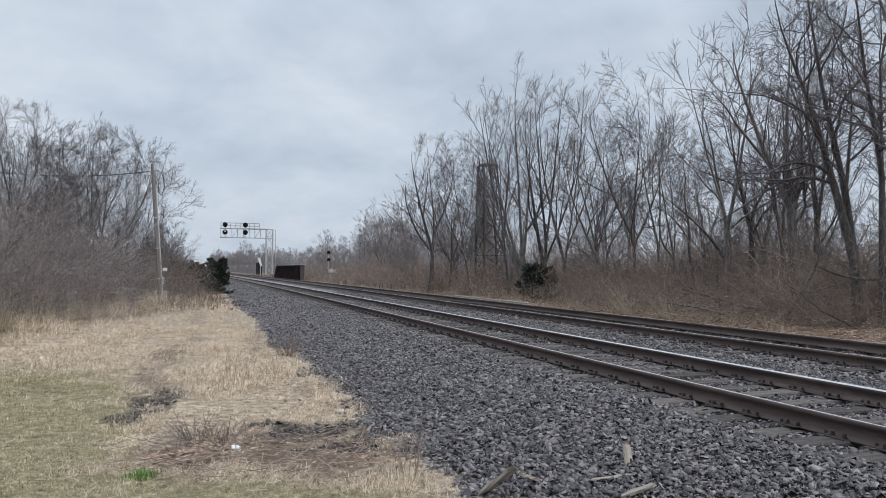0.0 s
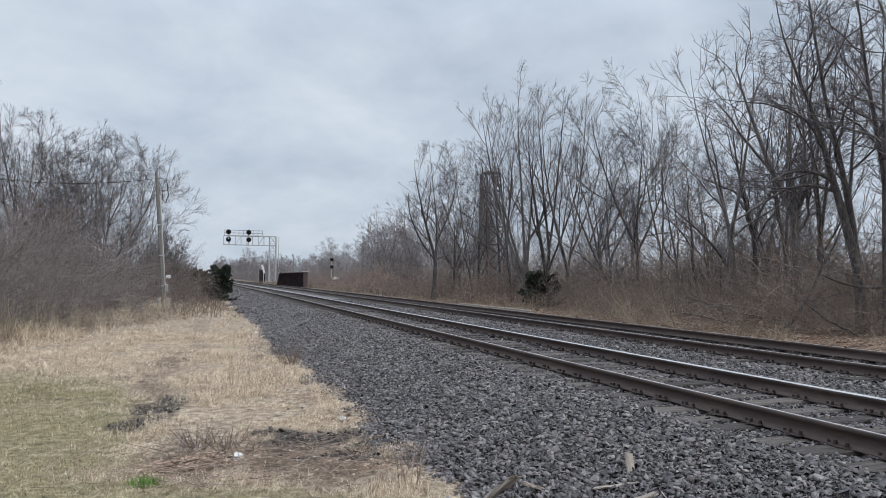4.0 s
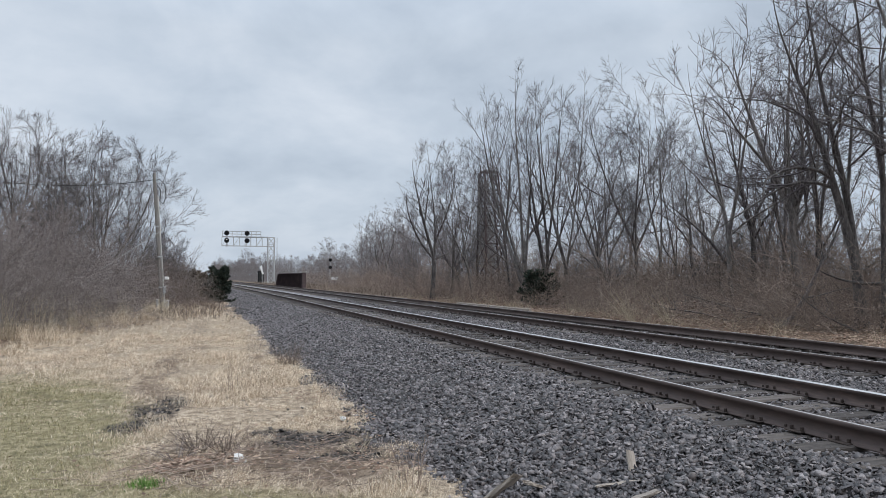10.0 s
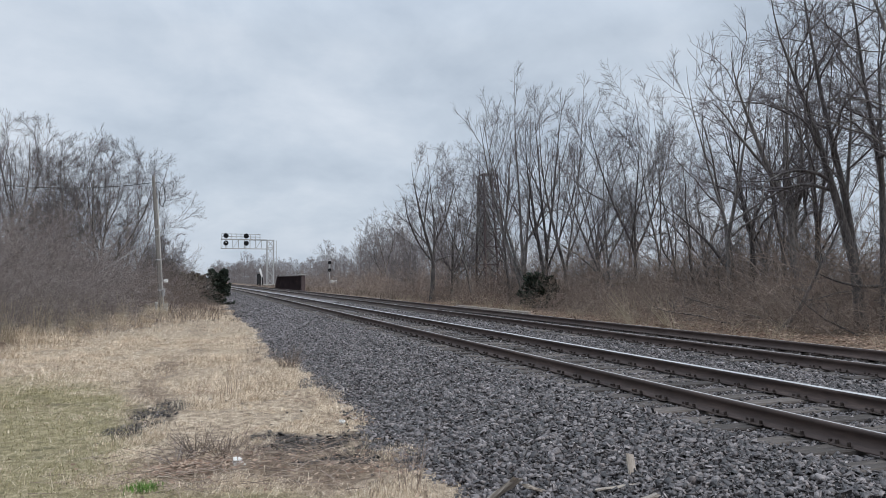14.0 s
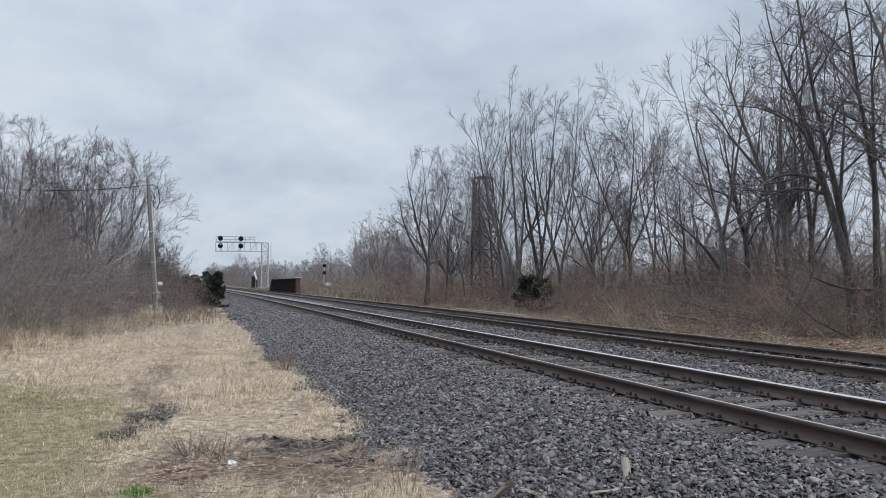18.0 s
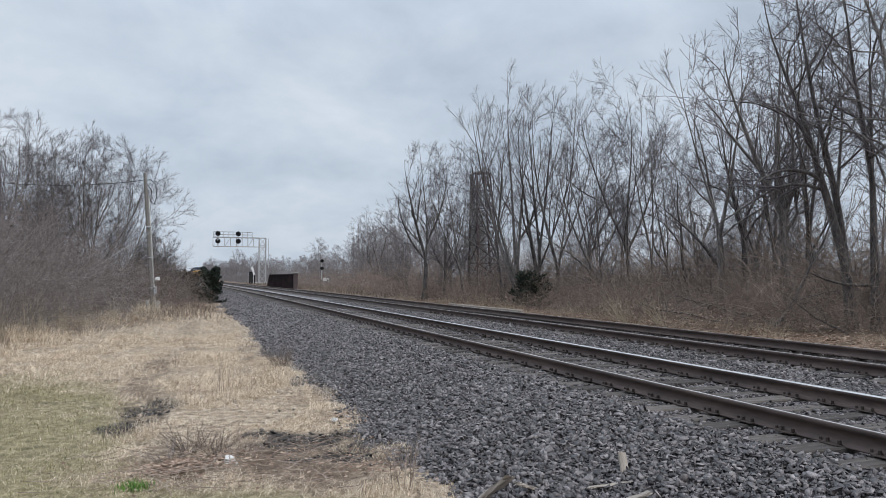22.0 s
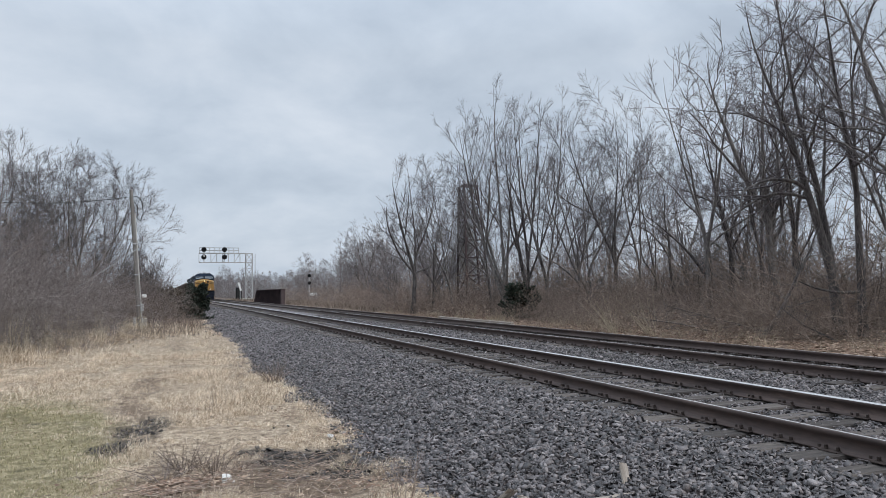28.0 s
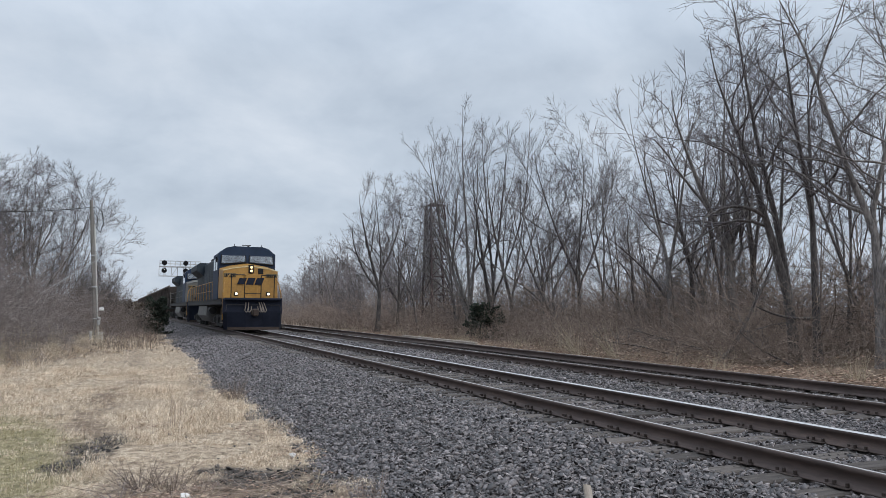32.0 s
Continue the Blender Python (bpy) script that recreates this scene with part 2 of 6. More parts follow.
DUSTY = surface("dusty_grey_steel", [(0.3, (0.075, 0.072, 0.068)), (0.7, (0.17, 0.165, 0.155))], 2.5, 0.75, 0.1, depth=0.003)
GOLD = surface("number_board", [(0.3, (0.10, 0.070, 0.030)), (0.7, (0.16, 0.115, 0.05))], 5, 0.5, 0.0)
HOPPER = surface("hopper_brown", [(0.3, (0.026, 0.020, 0.018)), (0.55, (0.060, 0.045, 0.038)), (0.8, (0.12, 0.095, 0.080))], 0.9, 0.8, 0.15, obrand=0.25, depth=0.004)
HOPPER_TOP = surface("hopper_top_chord", [(0.3, (0.10, 0.085, 0.072)), (0.7, (0.20, 0.175, 0.155))], 2, 0.8, 0.1, depth=0.003)
COAL = surface("coal_load", [(0.3, (0.010, 0.010, 0.011)), (0.7, (0.040, 0.040, 0.042))], 6, 0.7, 0.8, depth=0.08)
LAMP = glow("headlight_glow", (1.0, 0.70, 0.36), 1.5)
DITCH = glow("ditch_light_glow", (1.0, 0.82, 0.60), 1.9)
GLASS = surface("cab_glass", [(0.3, (0.30, 0.33, 0.36)), (0.7, (0.40, 0.43, 0.46))], 1, 0.10, 0.0, metal=0.75, spec=0.8)
LENS = surface("dark_lens", [(0.3, (0.010, 0.011, 0.013)), (0.7, (0.020, 0.021, 0.024))], 4, 0.25, 0.0, spec=0.4)
LUNAR = glow("lit_signal_lens", (0.95, 0.97, 1.0), 1.6)
TRIM = surface("pale_yellow_trim", [(0.3, (0.52, 0.43, 0.20)), (0.7, (0.66, 0.58, 0.34))], 4, 0.5, 0.0)
WIRE = surface("cable", [(0.3, (0.030, 0.030, 0.032)), (0.7, (0.065, 0.065, 0.067))], 8, 0.7, 0.0)
PALE_STEM = surface("pale_dead_stem", [(0.3, (0.30, 0.265, 0.235)), (0.7, (0.56, 0.51, 0.46))], 4, 0.85, 0.0)
VINE = surface("dead_vine", [(0.3, (0.13, 0.122, 0.116)), (0.7, (0.33, 0.312, 0.295))], 3, 0.92, 0.0, island=0.35)


# ---- building helpers ----
def mesh_of(name, verts, faces, material, smooth=False):
    """A mesh from arrays; faces is (n, 3) or (n, 4), or a list of such arrays."""
    blocks = faces if isinstance(faces, (list, tuple)) else [faces]
    blocks = [np.asarray(f, dtype=np.int32) for f in blocks if len(f)]
    me = bpy.data.meshes.new(name)
    verts = np.asarray(verts, dtype=np.float32)
    me.vertices.add(len(verts))
    me.vertices.foreach_set("co", verts.ravel())
    loops = np.concatenate([f.ravel() for f in blocks])
    sizes = np.concatenate([np.full(len(f), f.shape[1], dtype=np.int32) for f in blocks])
    starts = np.concatenate([[0], np.cumsum(sizes)[:-1]]).astype(np.int32)
    me.loops.add(len(loops))
    me.loops.foreach_set("vertex_index", loops)
    me.polygons.add(len(sizes))
    me.polygons.foreach_set("loop_start", starts)
    if smooth:
        me.polygons.foreach_set("use_smooth", np.ones(len(sizes), dtype=bool))
    me.materials.append(material)
    me.update(calc_edges=True)
    return me


def part(name, bm, material, parent=None, label="", smooth=False):
    """Links a bmesh as one mesh object under a thing or a part."""
    me = bpy.data.meshes.new(name)
    if smooth:
        for f in bm.faces:
            f.smooth = True
    bmesh.ops.recalc_face_normals(bm, faces=bm.faces)
    bm.to_mesh(me)
    bm.free()
    me.materials.append(material)
    ob = new(name, me)
    ob.parent = parent
    return tagged(ob, label)


def mpart(name, me, parent=None, label=""):
    ob = new(name, me)
    ob.parent = parent
    return tagged(ob, label)


def thing(name, label, category, m=None, group="", kind=""):
    ob = new(name)
    ob.empty_display_size = 0.2
    ob.matrix_basis = m or Matrix()
    return tagged(ob, label, category, group, kind)


def box(bm, c, s, rot=None, bevel=0.0, taper=1.0):
    """A box at c with sizes s; taper narrows its top in x and y."""
    r = bmesh.ops.create_cube(bm, size=1.0)
    vs = r["verts"]
    for v in vs:
        k = taper if v.co.z > 0 else 1.0
        v.co = Vector((v.co.x * s[0] * k, v.co.y * s[1] * k, v.co.z * s[2]))
    if bevel:
        es = list({e for v in vs for e in v.link_edges})
        out = bmesh.ops.bevel(bm, geom=es, offset=bevel, segments=1, affect="EDGES", profile=0.5)
        vs = list({v for f in out["faces"] for v in f.verts} | {v for v in vs if v.is_valid})
    m = Matrix.Translation(c)
    if rot:
        m = m @ Euler([radians(a) for a in rot]).to_matrix().to_4x4()
    bmesh.ops.transform(bm, matrix=m, verts=vs)
    return vs


def rod(bm, a, b, r0, r1=None, n=8, caps=True):
    a, b = Vector(a), Vector(b)
    d = b - a
    res = bmesh.ops.create_cone(bm, cap_ends=caps, segments=n, radius1=r0, radius2=r0 if r1 is None else r1, depth=d.length)
    m = Matrix.Translation((a + b) / 2) @ d.to_track_quat("Z", "Y").to_matrix().to_4x4()
    bmesh.ops.transform(bm, matrix=m, verts=res["verts"])
    return res["verts"]


def bar(bm, a, b, w, h):
    """A flat bar from a to b."""
    a, b = Vector(a), Vector(b)
    d = b - a
    vs = bmesh.ops.create_cube(bm, size=1.0)["verts"]
    m = Matrix.Translation((a + b) / 2) @ d.to_track_quat("Z", "Y").to_matrix().to_4x4() @ Matrix.Diagonal((w, h, d.length, 1))
    bmesh.ops.transform(bm, matrix=m, verts=vs)


def prism(bm, outline, y0, y1):
    """Extrudes an outline of (x, z) along y."""
    a = [bm.verts.new((x, y0, z)) for x, z in outline]
    b = [bm.verts.new((x, y1, z)) for x, z in outline]
    n = len(a)
    bm.faces.new(a)
    bm.faces.new(b[::-1])
    for i in range(n):
        bm.faces.new((a[i], b[i], b[(i + 1) % n], a[(i + 1) % n]))


# ---- the plan: y runs along the tracks, x to their far side, z = 0 on the grass ----
RAIL_Z, TIE_Z = 0.52, 0.363
NEAR_TRACK, FAR_TRACK, GAUGE = 5.745, 9.64, 1.505


def bend(y):
    """The tracks bear off slightly past 45 m."""
    return -0.014 * (math.sqrt((y - 50) ** 2 + 300) + (y - 50)) / 2


def bends(y):
    return -0.014 * (np.sqrt((y - 50) ** 2 + 300) + (y - 50)) / 2


def unit(v):
    return v / np.maximum(np.linalg.norm(v, axis=-1, keepdims=True), 1e-9)


def tubes(paths, radii, sides):
    """Tapered tubes for many polylines at once: paths (n, k, 3), radii (n, k)."""
    n, k, _ = paths.shape
    tan = unit(np.gradient(paths, axis=1))
    ref = np.where(np.abs(tan[:, :1, 2:3]) > 0.9, np.array([1.0, 0, 0]), np.array([0, 0, 1.0]))
    ref = np.broadcast_to(ref, tan.shape)
    s = unit(np.cross(tan, ref))
    u = np.cross(s, tan)
    ang = np.arange(sides) * 2 * np.pi / sides
    ring = paths[:, :, None, :] + radii[:, :, None, None] * (np.cos(ang)[:, None] * s[:, :, None, :] + np.sin(ang)[:, None] * u[:, :, None, :])
    verts = ring.reshape(-1, 3)
    i = np.arange(n)[:, None, None] * k * sides
    j = np.arange(k - 1)[None, :, None] * sides
    a = np.arange(sides)[None, None, :]
    b = (a + 1) % sides
    f = np.stack([i + j + a, i + j + b, i + j + sides + b, i + j + sides + a], -1).reshape(-1, 4)
    return verts, f


def grow(rng, start, direc, length, k, wiggle, rise):
    """Polylines that wander and turn up (rise > 0) or droop."""
    n = len(start)
    pts = np.zeros((n, k, 3))
    pts[:, 0] = start
    d = unit(direc)
    step = (length / (k - 1))[:, None]
    for i in range(1, k):
        d = unit(d + rng.normal(0, wiggle, (n, 3)) + np.array([0, 0, rise]))
        pts[:, i] = pts[:, i - 1] + d * step
    return pts


def offshoots(rng, paths, radii, lengths, count, lo, hi, angle, spread, ratio, shrink, ease=0.6):
    """Where the next order of branches starts on the last one, which way, how long and how thick."""
    n, k, _ = paths.shape
    pick = np.repeat(np.arange(n), count)
    t = lo + (hi - lo) * ((np.tile(np.arange(count), n) + rng.uniform(0.1, 0.9, n * count)) / count)
    x = t * (k - 1)
    i = np.minimum(x.astype(int), k - 2)
    fr = (x - i)[:, None]
    p = paths[pick, i] * (1 - fr) + paths[pick, i + 1] * fr
    tan = unit(paths[pick, i + 1] - paths[pick, i])
    side = unit(np.cross(tan, rng.normal(0, 1, tan.shape)))
    a = np.radians(rng.normal(angle, spread, len(t)))[:, None]
    d = tan * np.cos(a) + side * np.sin(a)
    ln = lengths[pick] * ratio * (0.85 + ease / 2 - ease * t) * rng.uniform(0.65, 1.2, len(t))
    r = (radii[pick, i] * (1 - fr[:, 0]) + radii[pick, i + 1] * fr[:, 0]) * shrink * rng.uniform(0.7, 1.05, len(t))
    return p, d, ln, r


class Pile:
    """Gathers vertices and faces of many pieces into one mesh."""

    def __init__(self):
        self.v, self.f, self.n = [], [], 0

    def add(self, v, f):
        self.v.append(v)
        self.f.append(np.asarray(f) + self.n)
        self.n += len(v)

    def mesh(self, name, material, smooth=False):
        by = {}
        for f in self.f:
            by.setdefault(f.shape[1], []).append(f)
        return mesh_of(name, np.concatenate(self.v), [np.concatenate(b) for b in by.values()], material, smooth)


def domed(rng, p, d, ln, centre, radii):
    """Shortens branches that would grow past the rounded outline of the crown."""
    q, e = (p - centre) / radii, unit(d) / radii
    a, b, c = (e * e).sum(-1), (q * e).sum(-1), (q * q).sum(-1) - 1
    out = np.where(c < 0, (-b + np.sqrt(np.maximum(b * b - a * c, 0))) / a, 0)
    return np.minimum(ln, np.maximum(out * rng.uniform(0.8, 1.10, len(ln)), 0.09 * ln))


def forks(rng, paths, radii, lengths, count, lo, hi, angle, spread, ratio, shrink, lift=0.0, even=0.16, least=0.0):
    """Side branches that reach as far as what is left of their parent, as on a forking tree: long ones low down, short ones near the tip."""
    n, k, _ = paths.shape
    pick = np.repeat(np.arange(n), count)
    t = lo + (hi - lo) * ((np.tile(np.arange(count), n) + rng.uniform(0.0, 1.0, n * count)) / count)
    x = t * (k - 1)
    i = np.minimum(x.astype(int), k - 2)
    fr = (x - i)[:, None]
    p = paths[pick, i] * (1 - fr) + paths[pick, i + 1] * fr
    tan = unit(paths[pick, i + 1] - paths[pick, i])
    side = unit(np.cross(tan, rng.normal(0, 1, tan.shape)))
    a = np.radians(rng.normal(angle, spread, len(t)))[:, None]
    d = unit(tan * np.cos(a) + side * np.sin(a) + np.array([0, 0, lift]))
    ln = lengths[pick] * ratio * (even + (1.08 - even) * (1 - t)) * rng.uniform(0.55, 1.15, len(t))
    r = (radii[pick, i] * (1 - fr[:, 0]) + radii[pick, i + 1] * fr[:, 0]) * shrink * rng.uniform(0.6, 1.0, len(t))
    keep = ln > least
    return p[keep], d[keep], ln[keep], r[keep]


def tree_meshes(seed, height, radius, lean=(0, 0), bow=(0, 0), fork=0.25, limbs=12, angle=42, rise=0.10, reach=0.42, detail=(8, 6, 3), twig=0.0044, stems=3, fan=0.13, split=0.30, arms=(), fuzz=0, crook=1.0):
    """Trunk with limbs, and the crown of branches and twigs, of a bare tree. lean: how far the top stands off the base, as parts of the height; bow: how far the middle does.
    arms: single great limbs (height share, side -1 or 1, length share, upward start, curl); fuzz: short twigs and vines along the lower trunk."""
    rng = np.random.default_rng(seed)
    wood, crown = Pile(), Pile()
    k = 16
    s = np.linspace(0, 1, k)
    trunks, rad = [], []
    for q in range(stems):
        a = rng.uniform(0, 6.28)
        off = 0.0 if stems == 1 else 0.16
        h = 0.92 * height * (1 if stems == 1 else rng.uniform(0.86, 1.0)) * (1 - 0.17 * abs(2 * q / (stems - 1) - 1) if fan and stems > 2 else 1)
        lx, ly = lean[0] + off * math.cos(a), lean[1] + off * math.sin(a)
        if fan:
            g = fan * (2 * q / (stems - 1) - 1 + rng.uniform(-0.15, 0.15))
            lx, ly = g * 0.944 + rng.normal(0, 0.04), -g * 0.329 + rng.normal(0, 0.05)
        own = min(0.7, split + (0 if q == 0 else rng.uniform(0.0, 0.24)))
        u = np.clip((s - own) / (1 - own), 0, 1)
        kink = np.cumsum(rng.normal(0, 0.011 * crook, (k, 2)), axis=0)
        wob = np.cumsum(kink - kink * 0.35, axis=0) * 0.45 * h
        wob = (wob - wob[0] - np.outer(s, wob[-1] - wob[0])) * (u[:, None] if fan else 1)
        s2 = 1 - (1 - u) ** 1.6 if fan else s
        base = lean if fan else (0.0, 0.0)
        x = h * (lx * s2 + base[0] * s + bow[0] * 4 * s * (1 - s)) + wob[:, 0]
        y = h * (ly * s2 + base[1] * s + bow[1] * 4 * s * (1 - s)) + wob[:, 1]
        trunks.append(np.stack([x, y, h * s - 0.15], -1))
        r = radius * (1 if q == 0 else rng.uniform(0.55, 0.85)) * (0.04 + 0.96 * (1 - s) ** 1.1)
        r[0] *= 1.3
        rad.append(r)
    trunks, rad = np.array(trunks), np.array(rad)
    wood.add(*tubes(trunks, rad, 9))
    ln0 = np.full(stems, height)
    p, d, ln, r = forks(rng, trunks, rad, ln0, limbs, fork * 0.9, 0.97, angle, 10, reach * 1.3, 0.72, 0.0, 0.36)
    ln = np.minimum(ln, height * reach * 1.15)
    wide = height * (0.80 * reach + 0.75 * fan)
    mid_z = 0.5 + 0.25 * fork
    centre = np.array([0.9 * height * lean[0] * mid_z * 1.1, 0.9 * height * lean[1] * mid_z * 1.1, height * mid_z])
    radii = np.array([wide, wide, height * (1 - mid_z)])
    ln = domed(rng, p, d, ln, centre, radii)
    l1 = grow(rng, p, d, ln, 9, 0.13 * crook, 0.015 + rise * 0.25)
    r1 = r[:, None] * np.linspace(1, 0.16, 9) ** 0.8
    if arms:
        at = np.array([(t, g * 0.944, -g * 0.329, f, up, curl) for t, g, f, up, curl in arms])
        i = (at[:, 0] * (k - 1)).astype(int)
        big = grow(rng, trunks[0][i], np.stack([at[:, 1], at[:, 2], at[:, 4]], -1), at[:, 3] * height, 9, 0.07, 0.0)
        big[:, :, 2] += (np.linspace(0, 1, 9) ** 2)[None] * (at[:, 5] * at[:, 3] * height)[:, None]
        rb = (rad[0][i] * 0.55)[:, None] * np.linspace(1, 0.18, 9) ** 0.8
        l1, r1, ln = np.concatenate([l1, big]), np.concatenate([r1, rb]), np.concatenate([ln, at[:, 3] * height * 1.1])
    wood.add(*tubes(l1, r1, 6))
    p, d, ln2, r = forks(rng, l1, r1, ln, detail[0], 0.10, 0.97, 38, 12, 0.72, 0.66, 0.10, 0.2, 0.3)
    ln2 = domed(rng, p, d, ln2, centre, radii * 1.03)
    l2 = grow(rng, p, d, ln2, 6, 0.12 * crook, 0.01 + rise * 0.15)
    r2 = np.maximum(r, twig * 2.0)[:, None] * np.linspace(1, 0.3, 6)
    crown.add(*tubes(l2, r2, 3))
    p, d, ln3, r = forks(rng, l2, r2, ln2, detail[1], 0.10, 0.98, 40, 14, 0.76, 0.68, 0.06, 0.2, 0.22)
    ln3 = domed(rng, p, d, ln3, centre, radii * 1.06)
    l3 = grow(rng, p, d, ln3, 4, 0.11 * crook, 0.01 + rise * 0.12)
    r3 = np.maximum(r, twig * 1.5)[:, None] * np.linspace(1, 0.5, 4)
    crown.add(*tubes(l3, r3, 3))
    if detail[2]:
        p, d, ln4, r = forks(rng, l3, r3, ln3, detail[2], 0.10, 0.98, 42, 14, 0.85, 0.7, 0.04, 0.25, 0.2)
        l4 = grow(rng, p, d, np.maximum(ln4, 0.12), 3, 0.10, 0.03)
        r4 = np.maximum(r, twig * 0.9)[:, None] * np.linspace(1, 0.55, 3)
        crown.add(*tubes(l4, r4, 3))
    if fuzz:
        p, d, lnf, r = offshoots(rng, trunks[:1], rad[:1], np.full(1, 1.0), fuzz, 0.08, 0.62, 62, 22, 0.85, 0.08)
        lf = grow(rng, p, d, lnf, 5, 0.22, 0.02)
        rf = np.clip(r, twig * 1.2, twig * 2.2)[:, None] * np.linspace(1, 0.4, 5)
        crown.add(*tubes(lf, rf, 3))
        p, d, lng, r = forks(rng, lf, rf, lnf, 4, 0.1, 0.95, 45, 15, 0.7, 0.8)
        crown.add(*tubes(grow(rng, p, d, lng, 3, 0.15, 0.03), r[:, None] * np.linspace(1, 0.6, 3), 3))
    return wood.mesh("trunk", BARK, True), crown.mesh("crown", TWIG)


def bare_tree(meshes, m, label, group=""):
    t = thing("tree", label, "tree", m, group)
    mpart("trunk", meshes[0], t)
    mpart("crown", meshes[1], t, "fine bare twigs")
    return t


def shrub_mesh(seed, height, width, stems, arch, detail, thick=0.008, material=None):
    """A leafless shrub: many arching stems with side twigs."""
    rng = np.random.default_rng(seed)
    pile = Pile()
    a = rng.uniform(0, 6.28, stems)
    rr = width * 0.35 * np.sqrt(rng.uniform(0, 1, stems))
    start = np.stack([rr * np.cos(a), rr * np.sin(a), np.full(stems, -0.05)], -1)
    b = a + rng.normal(0, 0.8, stems)
    tilt = rng.uniform(0.05, 0.95, stems)
    d = np.stack([np.cos(b) * tilt, np.sin(b) * tilt, np.ones(stems)], -1)
    ln = height * rng.uniform(0.6, 1.25, stems)
    l0 = grow(rng, start, d, ln, 8, 0.19, -arch * 0.85)
    l0[..., 2] = np.maximum(l0[..., 2], 0.02)
    r0 = (thick * rng.uniform(0.6, 1.5, stems))[:, None] * np.linspace(1, 0.3, 8)
    pile.add(*tubes(l0, r0, 3))
    p, dd, ln1, r = offshoots(rng, l0, r0, ln, detail[0], 0.15, 0.98, 42, 14, 0.36, 0.75)
    l1 = grow(rng, p, dd, ln1, 4, 0.2, 0.03)
    r1 = np.maximum(r, thick * 0.36)[:, None] * np.linspace(1, 0.5, 4)
    pile.add(*tubes(l1, r1, 3))
    p, dd, ln2, r = offshoots(rng, l1, r1, ln1, detail[1], 0.15, 0.98, 40, 14, 0.5, 0.75)
    l2 = grow(rng, p, dd, ln2, 2, 0.18, 0.02)
    l2[..., 2] = np.maximum(l2[..., 2], 0.01)
    r2 = np.maximum(r, thick * 0.33)[:, None] * np.linspace(1, 0.6, 2)
    pile.add(*tubes(l2, r2, 3))
    return pile.mesh("stems", material or STEM)


def blades(rng, x, y, z, h, w, lean, material, name, way=None):
    """Blades of grass: bent strips of two pieces that end in a point."""
    n = len(x)
    a = rng.uniform(0, 6.28, n)
    la = rng.uniform(0, 6.28, n) if way is None else way
    lx, ly = np.cos(la) * lean * h, np.sin(la) * lean * h
    sx, sy = np.cos(a) * w / 2, np.sin(a) * w / 2
    v = np.zeros((n, 5, 3))
    v[:, 0] = np.stack([x - sx, y - sy, z - 0.01], -1)
    v[:, 1] = np.stack([x + sx, y + sy, z - 0.01], -1)
    v[:, 2] = np.stack([x - sx * 0.8 + lx * 0.35, y - sy * 0.8 + ly * 0.35, z + h * 0.6], -1)
    v[:, 3] = np.stack([x + sx * 0.8 + lx * 0.35, y + sy * 0.8 + ly * 0.35, z + h * 0.6], -1)
    v[:, 4] = np.stack([x + lx, y + ly, z + h * np.sqrt(np.maximum(0.15, 1 - lean ** 2 * 0.6))], -1)
    o = np.arange(n)[:, None] * 5
    tri = np.concatenate([o + [0, 1, 3], o + [0, 3, 2], o + [2, 3, 4]])
    return mesh_of(name, v.reshape(-1, 3), tri, material)


def fbm(x, y, f, seed=0):
    """Smooth value noise in two sizes, for arrays."""
    rng = np.random.default_rng(1000 + seed)
    out = 0.0
    for o in range(3):
        g = rng.uniform(-1, 1, (64, 64))
        u, v = x * f * 2 ** o + 17.3 * o, y * f * 2 ** o + 5.1 * o
        iu, iv = np.floor(u).astype(int), np.floor(v).astype(int)
        a, b = u - iu, v - iv
        a, b = a * a * (3 - 2 * a), b * b * (3 - 2 * b)
        i0, j0, i1, j1 = iu % 64, iv % 64, (iu + 1) % 64, (iv + 1) % 64
        out = out + ((g[i0, j0] * (1 - a) + g[i1, j0] * a) * (1 - b) + (g[i0, j1] * (1 - a) + g[i1, j1] * a) * b) / 2 ** o
    return out


# ---- the large structure ----
def toe(y):
    """How far the ballast reaches over the grass."""
    return 1.75 + 0.28 * fbm(np.zeros_like(y) + 3.3, y, 0.35, 7)


def bed_height(x, y):
    xs = x - bends(y)
    t = toe(y)
    left = np.clip((xs - t) / (4.25 - t), 0, 1)
    z = -0.04 + 0.372 * left ** 0.9
    right = np.interp(xs, [4.25, 7.1, 7.7, 8.3, 10.9, 11.3, 12.0], [0.332, 0.340, 0.305, 0.338, 0.340, 0.31, 0.18])
    return np.where(xs < 4.25, z, right)


def ground_height(x, y):
    xs = x - bends(y)
    z = np.interp(xs, [-60, -6, 0, 2.2, 11.0, 11.6, 12.2, 14, 40], [0.35, 0.05, 0.0, -0.02, -0.02, 0.20, 0.26, 0.30, 0.5])
    near = np.exp(-((x + 0) ** 2 + (y - 10) ** 2) / 900)
    return z + near * (0.035 * fbm(x, y, 0.5, 3) + 0.024 * fbm(x, y, 1.9, 4))


def axis(lo, hi, step, far):
    out = list(np.arange(lo, hi + step / 2, step))
    d = step
    a, b = lo, hi
    while b < far:
        d *= 1.45
        a, b = a - d, b + d
        out = [a] + out + [b]
    return np.array(out)


BARE = [(-0.64, 8.75, 0.40, 0.62), (-0.48, 9.45, 0.44, 0.62), (-0.22, 10.15, 0.38, 0.55), (1.2, 7.6, 1.0, 0.55), (0.85, 8.0, 0.45, 0.3), (1.75, 7.2, 0.5, 0.6), (1.5, 6.7, 0.5, 0.3), (1.0, 6.75, 0.30, 0.18)]


